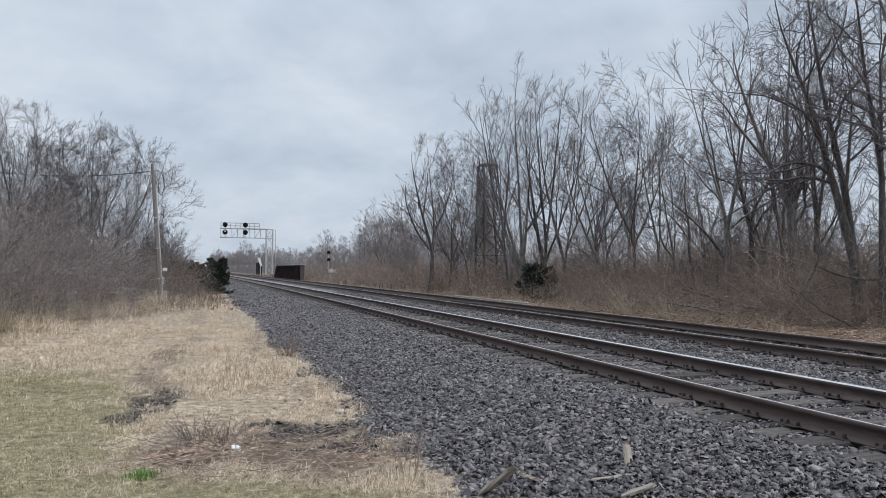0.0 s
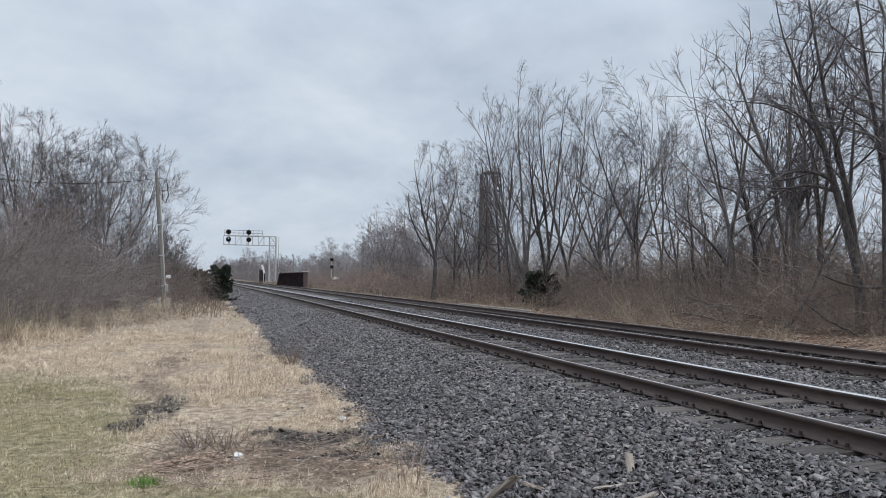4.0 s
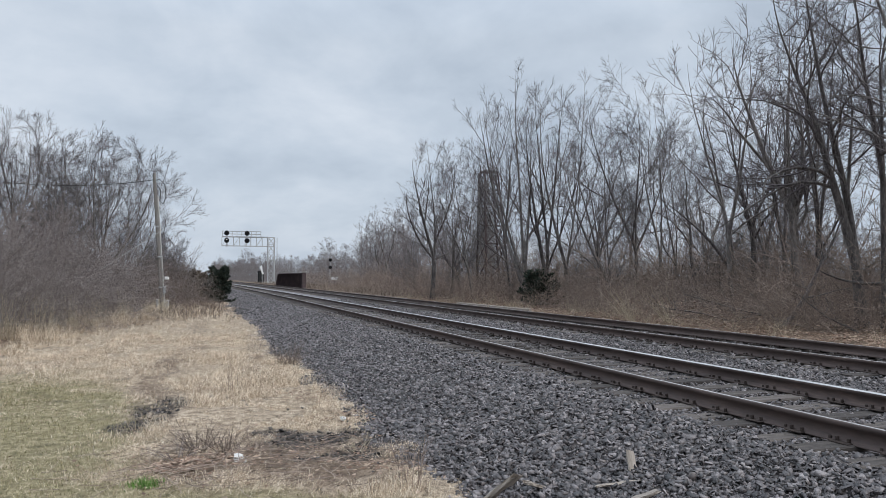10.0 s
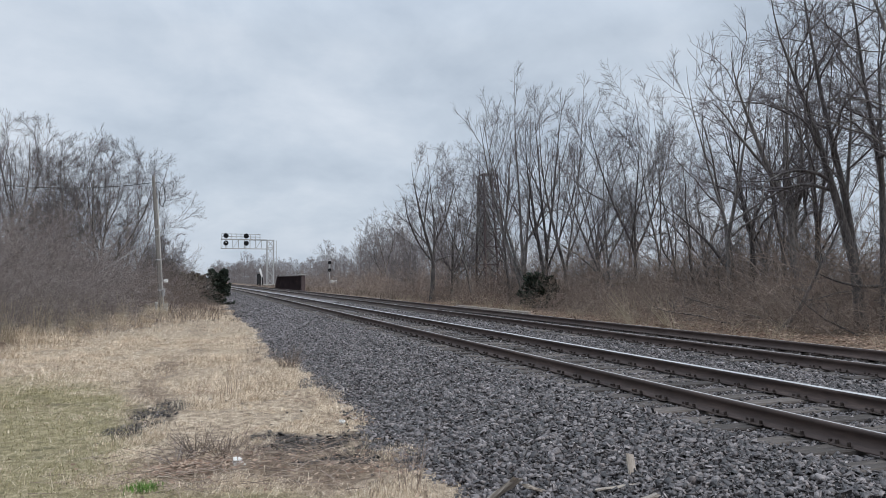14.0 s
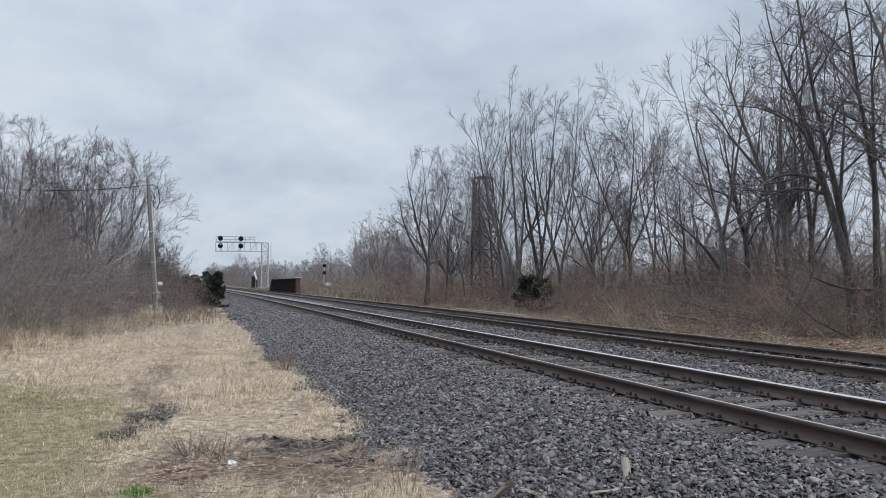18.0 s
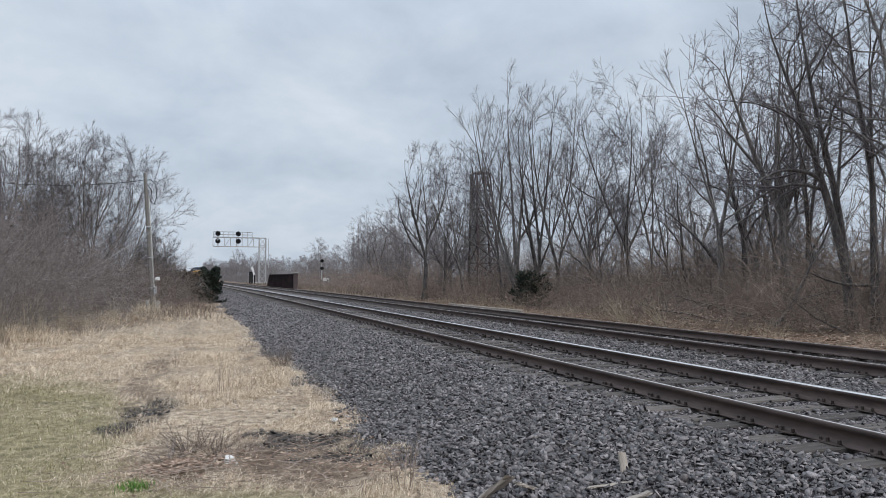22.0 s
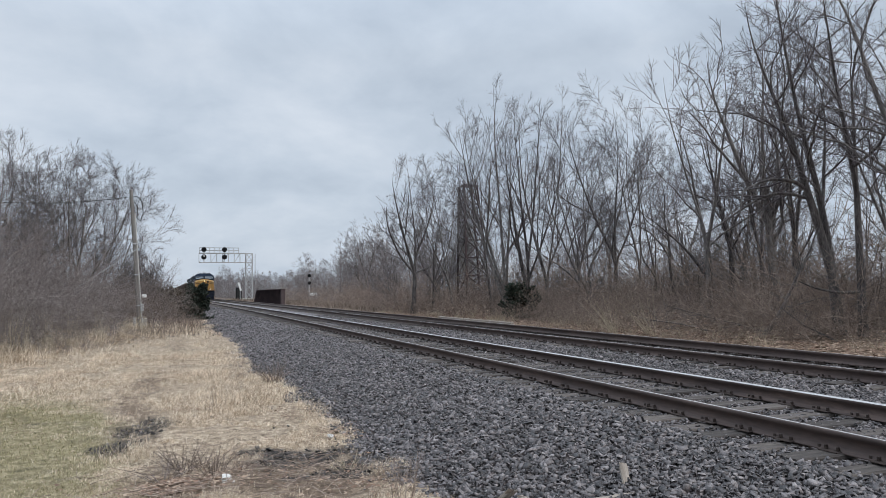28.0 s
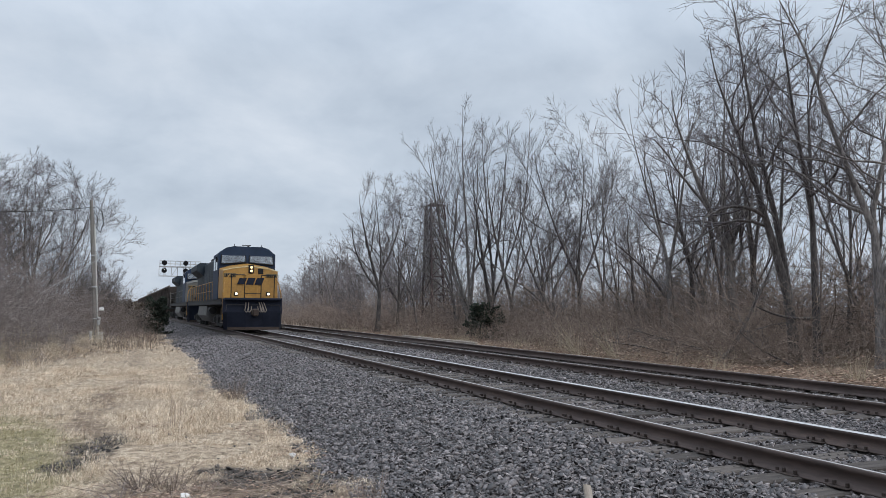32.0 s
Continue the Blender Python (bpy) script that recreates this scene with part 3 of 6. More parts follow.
def bare_soil(x, y):
    out = np.zeros_like(x)
    for cx, cy, a, b in BARE:
        out = np.maximum(out, 1 - np.sqrt(((x - cx) / a) ** 2 + ((y - cy) / b) ** 2))
    return np.clip((out * 0.9 + 0.10 * fbm(x, y, 1.1, 11) + 0.22 * fbm(x, y, 4.3, 13) - 0.13) * 2.3, 0, 1)


def rut(x, y):
    """A worn wheel track through the grass, brown and trodden."""
    xr = np.interp(y, [8, 10.3, 11.8, 14.7, 18.2, 24, 40], [-0.75, -0.40, -0.75, -0.50, 0.15, 0.05, 0.3])
    a = np.exp(-((x - xr) / 0.30) ** 2) * np.clip(y - 9.5, 0, 1)
    b = 0.6 * np.exp(-((x - xr - 1.55) / 0.25) ** 2) * np.clip(y - 10.5, 0, 1)
    leaves = np.exp(-((x - 0.05) / 0.42) ** 2 - ((y - 6.85) / 0.42) ** 2)
    leaves = np.maximum(leaves, np.exp(-((x - 1.15) / 0.8) ** 2 - ((y - 6.6) / 0.75) ** 2))
    a, b = (c * np.clip((22 - y) / 5, 0.25, 1) for c in (a, b))
    return np.clip((np.maximum(np.maximum(a, b), leaves * 1.2)) * (1.15 + 0.7 * fbm(x, y, 1.7, 17)), 0, 1)


def lawn(x, y):
    """Where the grass is short and greenish: the mown strip along the path."""
    edge = 0.15 - 0.16 * np.maximum(y - 5.0, 0) + np.where(y < 6.5, (6.5 - y) * 0.9, 0)
    return np.clip((edge - x) * 1.4 + 0.8 * fbm(x, y, 0.6, 12), 0, 1) * np.clip((15 - y) / 3, 0, 1)


gx, gy = axis(-7.0, 2.6, 0.09, 3500), axis(3.0, 22.0, 0.10, 3500)
GX, GY = np.meshgrid(gx, gy, indexing="ij")
GZ = ground_height(GX, GY)
idx = np.arange(len(gx) * len(gy)).reshape(len(gx), len(gy))
quads = np.stack([idx[:-1, :-1], idx[1:, :-1], idx[1:, 1:], idx[:-1, 1:]], -1).reshape(-1, 4)


def ground_material():
    m = bpy.data.materials.new("ground_cover")
    m.use_nodes = True
    nt = m.node_tree
    b = nt.nodes["Principled BSDF"]
    b.inputs["Roughness"].default_value = 0.95
    b.inputs["Specular IOR Level"].default_value = 0.2
    co = nt.nodes.new("ShaderNodeTexCoord")
    tex = []
    for s in (0.7, 9.0, 60.0):
        n = nt.nodes.new("ShaderNodeTexNoise")
        n.inputs["Scale"].default_value, n.inputs["Detail"].default_value, n.inputs["Roughness"].default_value = s, 6, 0.65
        nt.links.new(co.outputs["Object"], n.inputs["Vector"])
        tex.append(n)

    def ramp(src, stops):
        r = nt.nodes.new("ShaderNodeValToRGB")
        e = r.color_ramp.elements
        e[0].position, e[0].color = stops[0][0], (*stops[0][1], 1)
        e[1].position, e[1].color = stops[-1][0], (*stops[-1][1], 1)
        for p, c in stops[1:-1]:
            e.new(p).color = (*c, 1)
        nt.links.new(src, r.inputs[0])
        return r.outputs[0]

    def mixed(fac, a, c):
        x = nt.nodes.new("ShaderNodeMix")
        x.data_type = "RGBA"
        if isinstance(fac, float):
            x.inputs["Factor"].default_value = fac
        else:
            nt.links.new(fac, x.inputs["Factor"])
        nt.links.new(a, x.inputs["A"])
        nt.links.new(c, x.inputs["B"])
        return x.outputs["Result"]

    def attr(name):
        a = nt.nodes.new("ShaderNodeAttribute")
        a.attribute_name = name
        return a.outputs["Fac"]

    blend = nt.nodes.new("ShaderNodeMix")
    blend.inputs["Factor"].default_value = 0.5
    nt.links.new(tex[1].outputs[0], blend.inputs["A"])
    nt.links.new(tex[2].outputs[0], blend.inputs["B"])
    v = blend.outputs[0]
    straw = ramp(v, [(0.38, (0.070, 0.051, 0.037)), (0.5, (0.335, 0.258, 0.185)), (0.62, (0.68, 0.565, 0.43))])
    green = ramp(v, [(0.34, (0.060, 0.054, 0.028)), (0.5, (0.235, 0.198, 0.112)), (0.66, (0.50, 0.425, 0.285))])
    soil = ramp(v, [(0.36, (0.016, 0.0135, 0.0125)), (0.5, (0.058, 0.049, 0.043)), (0.66, (0.19, 0.158, 0.132))])
    leaf = ramp(v, [(0.36, (0.055, 0.039, 0.029)), (0.5, (0.155, 0.110, 0.080)), (0.66, (0.34, 0.255, 0.185))])
    c = mixed(attr("green"), straw, green)
    c = mixed(attr("leafy"), c, leaf)
    c = mixed(attr("soil"), c, soil)
    nt.links.new(c, b.inputs["Base Color"])
    bp = nt.nodes.new("ShaderNodeBump")
    bp.inputs["Strength"].default_value, bp.inputs["Distance"].default_value = 0.8, 0.03
    nt.links.new(v, bp.inputs["Height"])
    nt.links.new(bp.outputs[0], b.inputs["Normal"])
    return m


ground_me = mesh_of("ground", np.stack([GX, GY, GZ], -1).reshape(-1, 3), quads, ground_material(), True)
far_shade = np.clip((np.hypot(GX, GY) - 45) / 30, 0, 1)
LEAFY = np.clip((GX - bends(GY) - 11.2) * 1.2, 0, 1)
LEAFY = np.maximum(LEAFY, np.clip((-2.3 - 0.30 * np.maximum(24 - GY, -30) - GX) * 0.8, 0, 1) * (GY > 15))
LEAFY = np.maximum(np.maximum(LEAFY, far_shade), 0.85 * rut(GX, GY))
for key, field in (("green", lawn(GX, GY)), ("soil", bare_soil(GX, GY)), ("leafy", LEAFY)):
    ground_me.attributes.new(key, "FLOAT", "POINT").data.foreach_set("value", field.ravel().astype(np.float32))
tagged(new("ground", ground_me), "dry straw-coloured grass and bare soil beside the railway", "ground", kind="structure")

# ballast bed under both tracks
by = np.concatenate([np.arange(-70, -8, 2.0), np.arange(-8, 40, 0.22), np.arange(40, 120, 1.0), np.arange(120, 980, 8.0)])
bx = np.concatenate([np.arange(1.0, 12.01, 0.2)])
BY, BXS = np.meshgrid(by, bx, indexing="ij")
BX = BXS + bends(BY)
BZ = bed_height(BX, BY) - 0.022 * np.clip((20 - BY) / 6, 0, 1) + 0.012 * fbm(BX, BY, 3.0, 21) * (BXS > 1.8)
idx = np.arange(BX.size).reshape(BX.shape)
quads = np.stack([idx[:-1, :-1], idx[:-1, 1:], idx[1:, 1:], idx[1:, :-1]], -1).reshape(-1, 4)
tagged(new("ballast_bed", mesh_of("ballast_bed", np.stack([BX, BY, BZ], -1).reshape(-1, 3), quads, BED, True)), "bed of dark grey crushed stone under two tracks", "ballast", kind="structure")

# ---- tracks ----
TIE_STEP, TIE_Y0 = 0.462, 6.19


def rail_mesh(x0, lift=0.0, polish=False):
    """A flat-bottomed rail, swept along the track, with a worn bright running face."""
    prof = [(-0.072, 0.0), (-0.072, 0.011), (-0.020, 0.030), (-0.009, 0.045), (-0.009, 0.112), (-0.036, 0.126), (-0.037, 0.156), (-0.030, 0.162), (-0.013, 0.163), (0.013, 0.163), (0.030, 0.162), (0.037, 0.156), (0.036, 0.126), (0.009, 0.112), (0.009, 0.045), (0.020, 0.030), (0.072, 0.011), (0.072, 0.0)]
    ys = np.concatenate([np.arange(-70, 60, 5.0), np.arange(60, 980, 10.0)])
    p = np.array(prof)
    n, k = len(ys), len(p)
    v = np.zeros((n, k, 3))
    v[..., 0] = x0 + bends(ys)[:, None] + p[None, :, 0]
    v[..., 1] = ys[:, None]
    v[..., 2] = RAIL_Z - 0.163 + lift + p[None, :, 1]
    i = np.arange(n - 1)[:, None] * k
    a = np.arange(k)[None, :]
    b = (a + 1) % k
    f = np.stack([i + a, i + k + a, i + k + b, i + b], -1).reshape(-1, 4)
    me = mesh_of("rail", v.reshape(-1, 3), f, RAIL_SIDE)
    me.materials.append(RAIL_TOP)
    top = np.zeros((n - 1, k), dtype=np.int32)
    top[:, (6 if polish else 8):(11 if polish else 9)] = 1
    me.polygons.foreach_set("material_index", top.ravel())
    return me


def tie_mesh(seed):
    """A weathered timber with split, worn edges."""
    bm = bmesh.new()
    rng = random.Random(seed)
    n = 7
    rings = []
    for i in range(n):
        x = -1.3 + 2.6 * i / (n - 1)
        w, h = 0.115 + rng.uniform(-0.012, 0.008), rng.uniform(-0.010, 0.004)
        rings.append([bm.verts.new((x, a, z)) for a, z in ((-w, -0.17), (-w, -0.014 + h), (-w + 0.016, h), (rng.uniform(-0.02, 0.02), h - 0.004), (w - 0.016, h), (w, -0.014 + h), (w, -0.17))])
    for a, b in zip(rings, rings[1:]):
        for j in range(6):
            bm.faces.new((a[j], b[j], b[j + 1], a[j + 1]))
    bm.faces.new(rings[0])
    bm.faces.new(rings[-1][::-1])
    bmesh.ops.recalc_face_normals(bm, faces=bm.faces)
    me = bpy.data.meshes.new("tie")
    bm.to_mesh(me)
    bm.free()
    me.materials.append(TIE)
    return me


def plate_mesh():
    """A tie plate with spikes on both sides of the rail base."""
    bm = bmesh.new()
    box(bm, (0, 0, 0.006), (0.30, 0.18, 0.010), bevel=0.003)
    for sx in (-0.092, 0.092):
        for sy in (-0.055, 0.055):
            box(bm, (sx, sy, 0.028), (0.030, 0.022, 0.034), bevel=0.004)
    me = bpy.data.meshes.new("tie_plate")
    bm.to_mesh(me)
    bm.free()
    me.materials.append(IRON)
    return me


def anchor_mesh():
    """A rail anchor: a bent clip that grips the rail base against the timber."""
    bm = bmesh.new()
    box(bm, (0, 0, -0.006), (0.15, 0.022, 0.012), bevel=0.003)
    box(bm, (-0.078, 0, 0.008), (0.016, 0.024, 0.030), bevel=0.003)
    box(bm, (0.078, 0, 0.008), (0.016, 0.024, 0.030), bevel=0.003)
    me = bpy.data.meshes.new("rail_anchor")
    bm.to_mesh(me)
    bm.free()
    me.materials.append(IRON)
    return me


TIES, PLATE, ANCHOR = [tie_mesh(s) for s in range(5)], plate_mesh(), anchor_mesh()
trng = random.Random(5)


def track(name, centre, label, first, last, step_shift, lifts=(0, 0), polished=(False, False)):
    t = thing(name, label, "railway track", kind="structure")
    for side, lift, polish in zip((-0.5, 0.5), lifts, polished):
        mpart("rail", rail_mesh(centre + side * GAUGE, lift, polish), t, "rusty steel rail with a bright worn top")
    y = TIE_Y0 + step_shift - 160 * TIE_STEP
    rest = Pile()
    while y < 420:
        x = centre + bend(y) + trng.uniform(-0.03, 0.03)
        z, turn = TIE_Z + trng.uniform(-0.016, 0.003), trng.uniform(-2.2, 2.2)
        if first < y < last:
            mpart("tie", trng.choice(TIES), t).matrix_basis = pose(x, y + trng.uniform(-0.03, 0.03), z, 0, 0, turn)
            for side in (-0.5, 0.5):
                if y < 26:
                    mpart("tie_plate", PLATE, t).matrix_basis = pose(centre + side * GAUGE, y, TIE_Z - 0.001)
                    if y < 18:
                        mpart("rail_anchor", ANCHOR, t).matrix_basis = pose(centre + side * GAUGE, y + 0.135, TIE_Z + 0.010)
        elif y < first or y > last:
            v = np.array([(sx * 1.3 + x, sy * 0.115 + y, z + (-0.15 if sz < 0 else 0)) for sz in (-1, 1) for sy in (-1, 1) for sx in (-1, 1)])
            rest.add(v, [[0, 1, 3, 2], [4, 6, 7, 5], [0, 4, 5, 1], [2, 3, 7, 6], [0, 2, 6, 4], [1, 5, 7, 3]])
        y += TIE_STEP
    tagged(mpart("distant_ties", rest.mesh("distant_ties", TIE), t), kind="stuff")
    return t


track("track_near", NEAR_TRACK, "steel rails on weathered timber ties in grey ballast", 1.0, 62, 0.0, polished=(False, True))
FAR_RAILS = track("track_far", FAR_TRACK, "second pair of steel rails on dark ties", 4.0, 62, 0.17, (0.0, 0.03))


# white chalk strokes on the web of the far track's first rail
for k in range(3):
    bm = bmesh.new()
    box(bm, (FAR_TRACK - GAUGE / 2 - 0.0115, 6.36 + k * 0.08, 0.437), (0.004, 0.030, 0.075))
    part("paint_stroke", bm, WHITE, FAR_RAILS)


# loose ballast stones
def stones(rng, x, y, z, size):
    n = len(x)
    cube = np.array([(a, b, c) for c in (-1, 1) for b in (-1, 1) for a in (-1, 1)], float)
    v = cube[None] * rng.uniform(0.55, 1.05, (n, 8, 3))
    v = v * (size[:, None] * np.stack([rng.uniform(0.85, 1.7, n), rng.uniform(0.6, 1.05, n), rng.uniform(0.22, 0.46, n)], -1))[:, None, :]
    q = unit(rng.normal(0, 1, (n, 4)) * np.array([1.0, 0.30, 0.30, 1.0]))
    w, a, b, c = q.T
    R = np.stack([1 - 2 * (b * b + c * c), 2 * (a * b - c * w), 2 * (a * c + b * w), 2 * (a * b + c * w), 1 - 2 * (a * a + c * c), 2 * (b * c - a * w), 2 * (a * c - b * w), 2 * (b * c + a * w), 1 - 2 * (a * a + b * b)], -1).reshape(n, 3, 3)
    v = np.einsum("nij,nkj->nki", R, v) + np.stack([x, y, z], -1)[:, None, :]
    o = np.arange(n)[:, None] * 8
    f = np.concatenate([o + q4 for q4 in ([4, 5, 7, 6], [0, 1, 5, 4], [2, 6, 7, 3], [0, 4, 6, 2], [1, 3, 7, 5])])
    return v.reshape(-1, 3), f


srng = np.random.default_rng(77)
pile = Pile()
for x0, x1, y0, y1, per, s0, s1 in (
    (1.5, 4.5, 2.4, 5.5, 1650, 0.010, 0.026), (1.5, 4.5, 5.5, 10, 1400, 0.011, 0.027), (1.4, 4.5, 10, 18, 950, 0.011, 0.026), (1.2, 4.5, 18, 28, 330, 0.013, 0.025), (1.0, 4.5, 28, 50, 110, 0.016, 0.032), (0.9, 4.4, 50, 80, 42, 0.025, 0.05), (0.9, 4.4, 80, 130, 14, 0.04, 0.08),
    (4.45, 7.1, 0.8, 12, 640, 0.008, 0.021), (4.45, 7.1, 12, 30, 190, 0.014, 0.027),
    (7.1, 8.4, 2.5, 16, 760, 0.011, 0.024), (7.1, 8.4, 16, 42, 230, 0.016, 0.030), (8.4, 11.0, 4, 24, 190, 0.015, 0.028), (11.0, 12.0, 6, 40, 60, 0.025, 0.045), (1.5, 4.5, -3, 2.4, 700, 0.012, 0.028), (4.5, 12.0, -6, 2.4, 60, 0.02, 0.035)):
    n = int((x1 - x0) * (y1 - y0) * per)
    x, y = srng.uniform(x0, x1, n), srng.uniform(y0, y1, n)
    s = srng.uniform(s0, s1, n) * srng.choice([0.7, 1.0, 1.25], n, p=[0.3, 0.5, 0.2])
    t = toe(y)
    keep = x > t + srng.exponential(0.10, n) - 0.15
    ph = np.abs((y - TIE_Y0 + TIE_STEP / 2) % TIE_STEP - TIE_STEP / 2) < 0.125
    keep &= ~(ph & (x > 4.45) & (x < 7.05) & (srng.uniform(0, 1, n) < np.where(np.abs(x - NEAR_TRACK) > 0.95, 0.62, 0.78)))
    for rx in (NEAR_TRACK - GAUGE / 2, NEAR_TRACK + GAUGE / 2, FAR_TRACK - GAUGE / 2, FAR_TRACK + GAUGE / 2):
        keep &= np.abs(x - rx) > 0.09
    x, y, s = x[keep], y[keep], s[keep]
    pile.add(*stones(srng, x + bends(y), y, bed_height(x + bends(y), y) + s * srng.uniform(-0.25, 0.8, len(s)), s))
# fine cinders in the bare patches
n = 6000
x, y = srng.uniform(-1.8, 2.1, n), srng.uniform(6.0, 14, n)
keep = bare_soil(x, y) > srng.uniform(0.3, 1.2, n)
x, y = x[keep], y[keep]
pile.add(*stones(srng, x, y, ground_height(x, y) + 0.003, srng.uniform(0.005, 0.014, len(x))))
# clods of dark soil in the bare patches
SOIL = surface("dark_soil_clod", [(0.3, (0.015, 0.013, 0.012)), (0.55, (0.055, 0.047, 0.042)), (0.75, (0.16, 0.138, 0.120))], 20, 0.95, 0.6, island=0.4, depth=0.006)
n = 9000
x, y = srng.uniform(-1.4, 2.2, n), srng.uniform(6.2, 13.4, n)
keep = bare_soil(x, y) > srng.uniform(0.35, 1.1, n)
x, y = x[keep], y[keep]
size = srng.uniform(0.005, 0.014, len(x)) * srng.choice([1.0, 1.0, 1.0, 2.2], len(x))
clods = Pile()
clods.add(*stones(srng, x, y, ground_height(x, y) + size * 0.25, size))
tagged(new("soil_clods", clods.mesh("soil_clods", SOIL)), "black crumbled soil clods in bare patches of the grass", "soil", kind="stuff")
# pale stones near the evergreens
n = 60
x, y = srng.uniform(1.3, 2.4, n), srng.uniform(30, 46, n)
pile.add(*stones(srng, x, y, bed_height(x, y) + 0.03, srng.uniform(0.03, 0.08, n)))
# a few stones strayed on the grass
n = 90
x, y = srng.uniform(-0.6, 1.9, n), srng.uniform(3.5, 14, n)
keep = srng.uniform(-0.6, 1.9, n) < x
x, y = x[keep], y[keep]
pile.add(*stones(srng, x, y, ground_height(x, y) + 0.012, srng.uniform(0.010, 0.02, len(x))))
tagged(new("loose_ballast", pile.mesh("loose_ballast", STONE)), "loose dark grey crushed stones, a few pale or brown", "gravel", kind="stuff")

# ---- grass ----
grng = np.random.default_rng(11)


def scatter(n, x0, x1, y0, y1):
    x, y = grng.uniform(x0, x1, n), grng.uniform(y0, y1, n)
    return x, y, toe(y)


def thicket_edge(y):
    """The line along which the thicket begins, on the grass side."""
    return np.interp(y, [4, 14, 20, 23, 28, 33, 45, 60], [-11, -8.0, -5.6, -4.4, -2.9, -1.6, -1.2, -1.6])


# long straw, in tufts
def tufts(n, x0, x1, y0, y1, per):
    """Tuft centres with blades round each."""
    cx, cy = grng.uniform(x0, x1, n), grng.uniform(y0, y1, n)
    t = toe(cy)
    dense = np.clip(0.55 + 1.5 * fbm(cx, cy, 1.3, 31), 0.03, 1)
    keep = (cx < t - 0.02 + 0.3 * fbm(cx, cy, 1.3, 32)) & (cx > thicket_edge(cy) - 1.0)
    keep &= grng.uniform(0, 1, n) < dense * (1 - 0.97 * lawn(cx, cy)) * (1 - 0.95 * bare_soil(cx, cy)) * (1 - 0.85 * rut(cx, cy))
    cx, cy = cx[keep], cy[keep]
    k = len(cx)
    size = np.clip(0.6 + 1.3 * fbm(cx, cy, 1.7, 33) + grng.normal(0, 0.5, k), 0.10, 2.6)
    i = np.repeat(np.arange(k), per)
    r = 0.075 * np.sqrt(grng.uniform(0, 1, k * per)) * (0.6 + size[i])
    a = grng.uniform(0, 6.28, k * per)
    x, y = cx[i] + r * np.cos(a), cy[i] + r * np.sin(a)
    edge = np.clip(1 - (x - thicket_edge(y)) / 2.4, 0, 1)
    low = np.clip((y - 6.5) / 2.5, 0.35, 1)
    h = (0.026 + 0.082 * size[i] * low + 0.42 * edge) * grng.uniform(0.45, 1.3, k * per)
    way = grng.normal(0.6, 1.3, k)[i] + grng.normal(0, 0.7, k * per)
    lean = np.abs(grng.uniform(0.3, 2.1, k)[i] + grng.normal(0, 0.35, k * per)) * (1 - 0.6 * edge)
    return x, y, h, way, lean


x, y, h, way, lean = [np.concatenate(c) for c in zip(tufts(19000, -5, 2.2, 3.4, 12, 20), tufts(17000, -8, 2.2, 12, 22, 11), tufts(11000, -6, 2.2, 22, 57, 7))]
tagged(new("dry_grass", blades(grng, x, y, ground_height(x, y), h, 0.0011 + 0.00022 * y, lean, STRAW, "dry_grass", way)), "long dry straw-coloured winter grass in tufts", "grass", kind="stuff")
# matted straw lying flat
x, y, t = scatter(130000, -7, 2.3, 3.4, 22)
keep = (x < t + 0.1) & (x > thicket_edge(y)) & ((grng.uniform(0, 1, len(x)) < (1 - 0.78 * bare_soil(x, y)) * (1 - 0.60 * lawn(x, y)) * (1 - 0.25 * rut(x, y)) * np.clip(0.7 + 1.2 * fbm(x, y, 1.3, 31), 0.25, 1)))
x, y = x[keep], y[keep]
tagged(new("matted_straw", blades(grng, x, y, ground_height(x, y) + 0.012, grng.uniform(0.012, 0.036, len(x)), 0.0013 + 0.00024 * y, grng.uniform(1.5, 6.0, len(x)), STRAW, "matted_straw")), "flattened dead grass stalks on the ground", "grass", kind="stuff")
# short green grass
x, y, t = scatter(90000, -6.5, 2.0, 3.3, 14)
keep = grng.uniform(0, 1, len(x)) < lawn(x, y) * (0.45 + 0.55 * np.clip(fbm(x, y, 0.9, 35) + 0.3, 0, 1))
x, y = x[keep], y[keep]
tagged(new("short_grass", blades(grng, x, y, ground_height(x, y), grng.uniform(0.015, 0.05, len(x)), 0.0026 + 0.0003 * y, grng.uniform(0.3, 1.4, len(x)), GREEN, "short_grass")), "short olive-green winter grass", "grass", kind="stuff")


# fallen leaves
def leaf_litter(x, y, z, size, name, label):
    n = len(x)
    a = grng.uniform(0, 6.28, n)
    c, s = np.cos(a) * size, np.sin(a) * size
    v = np.zeros((n, 4, 3))
    up = grng.uniform(0.0, 0.6, (n, 4)) * size[:, None]
    for i, (p, q) in enumerate(((-1, 0), (0, 0.6), (1, 0), (0, -0.6))):
        v[:, i] = np.stack([x + p * c - q * s, y + p * s + q * c, z + up[:, i]], -1)
    f = np.arange(n)[:, None] * 4 + np.array([0, 1, 2, 3])
    tagged(new(name, mesh_of(name, v.reshape(-1, 3), f, LEAF)), label, "leaves", kind="stuff")


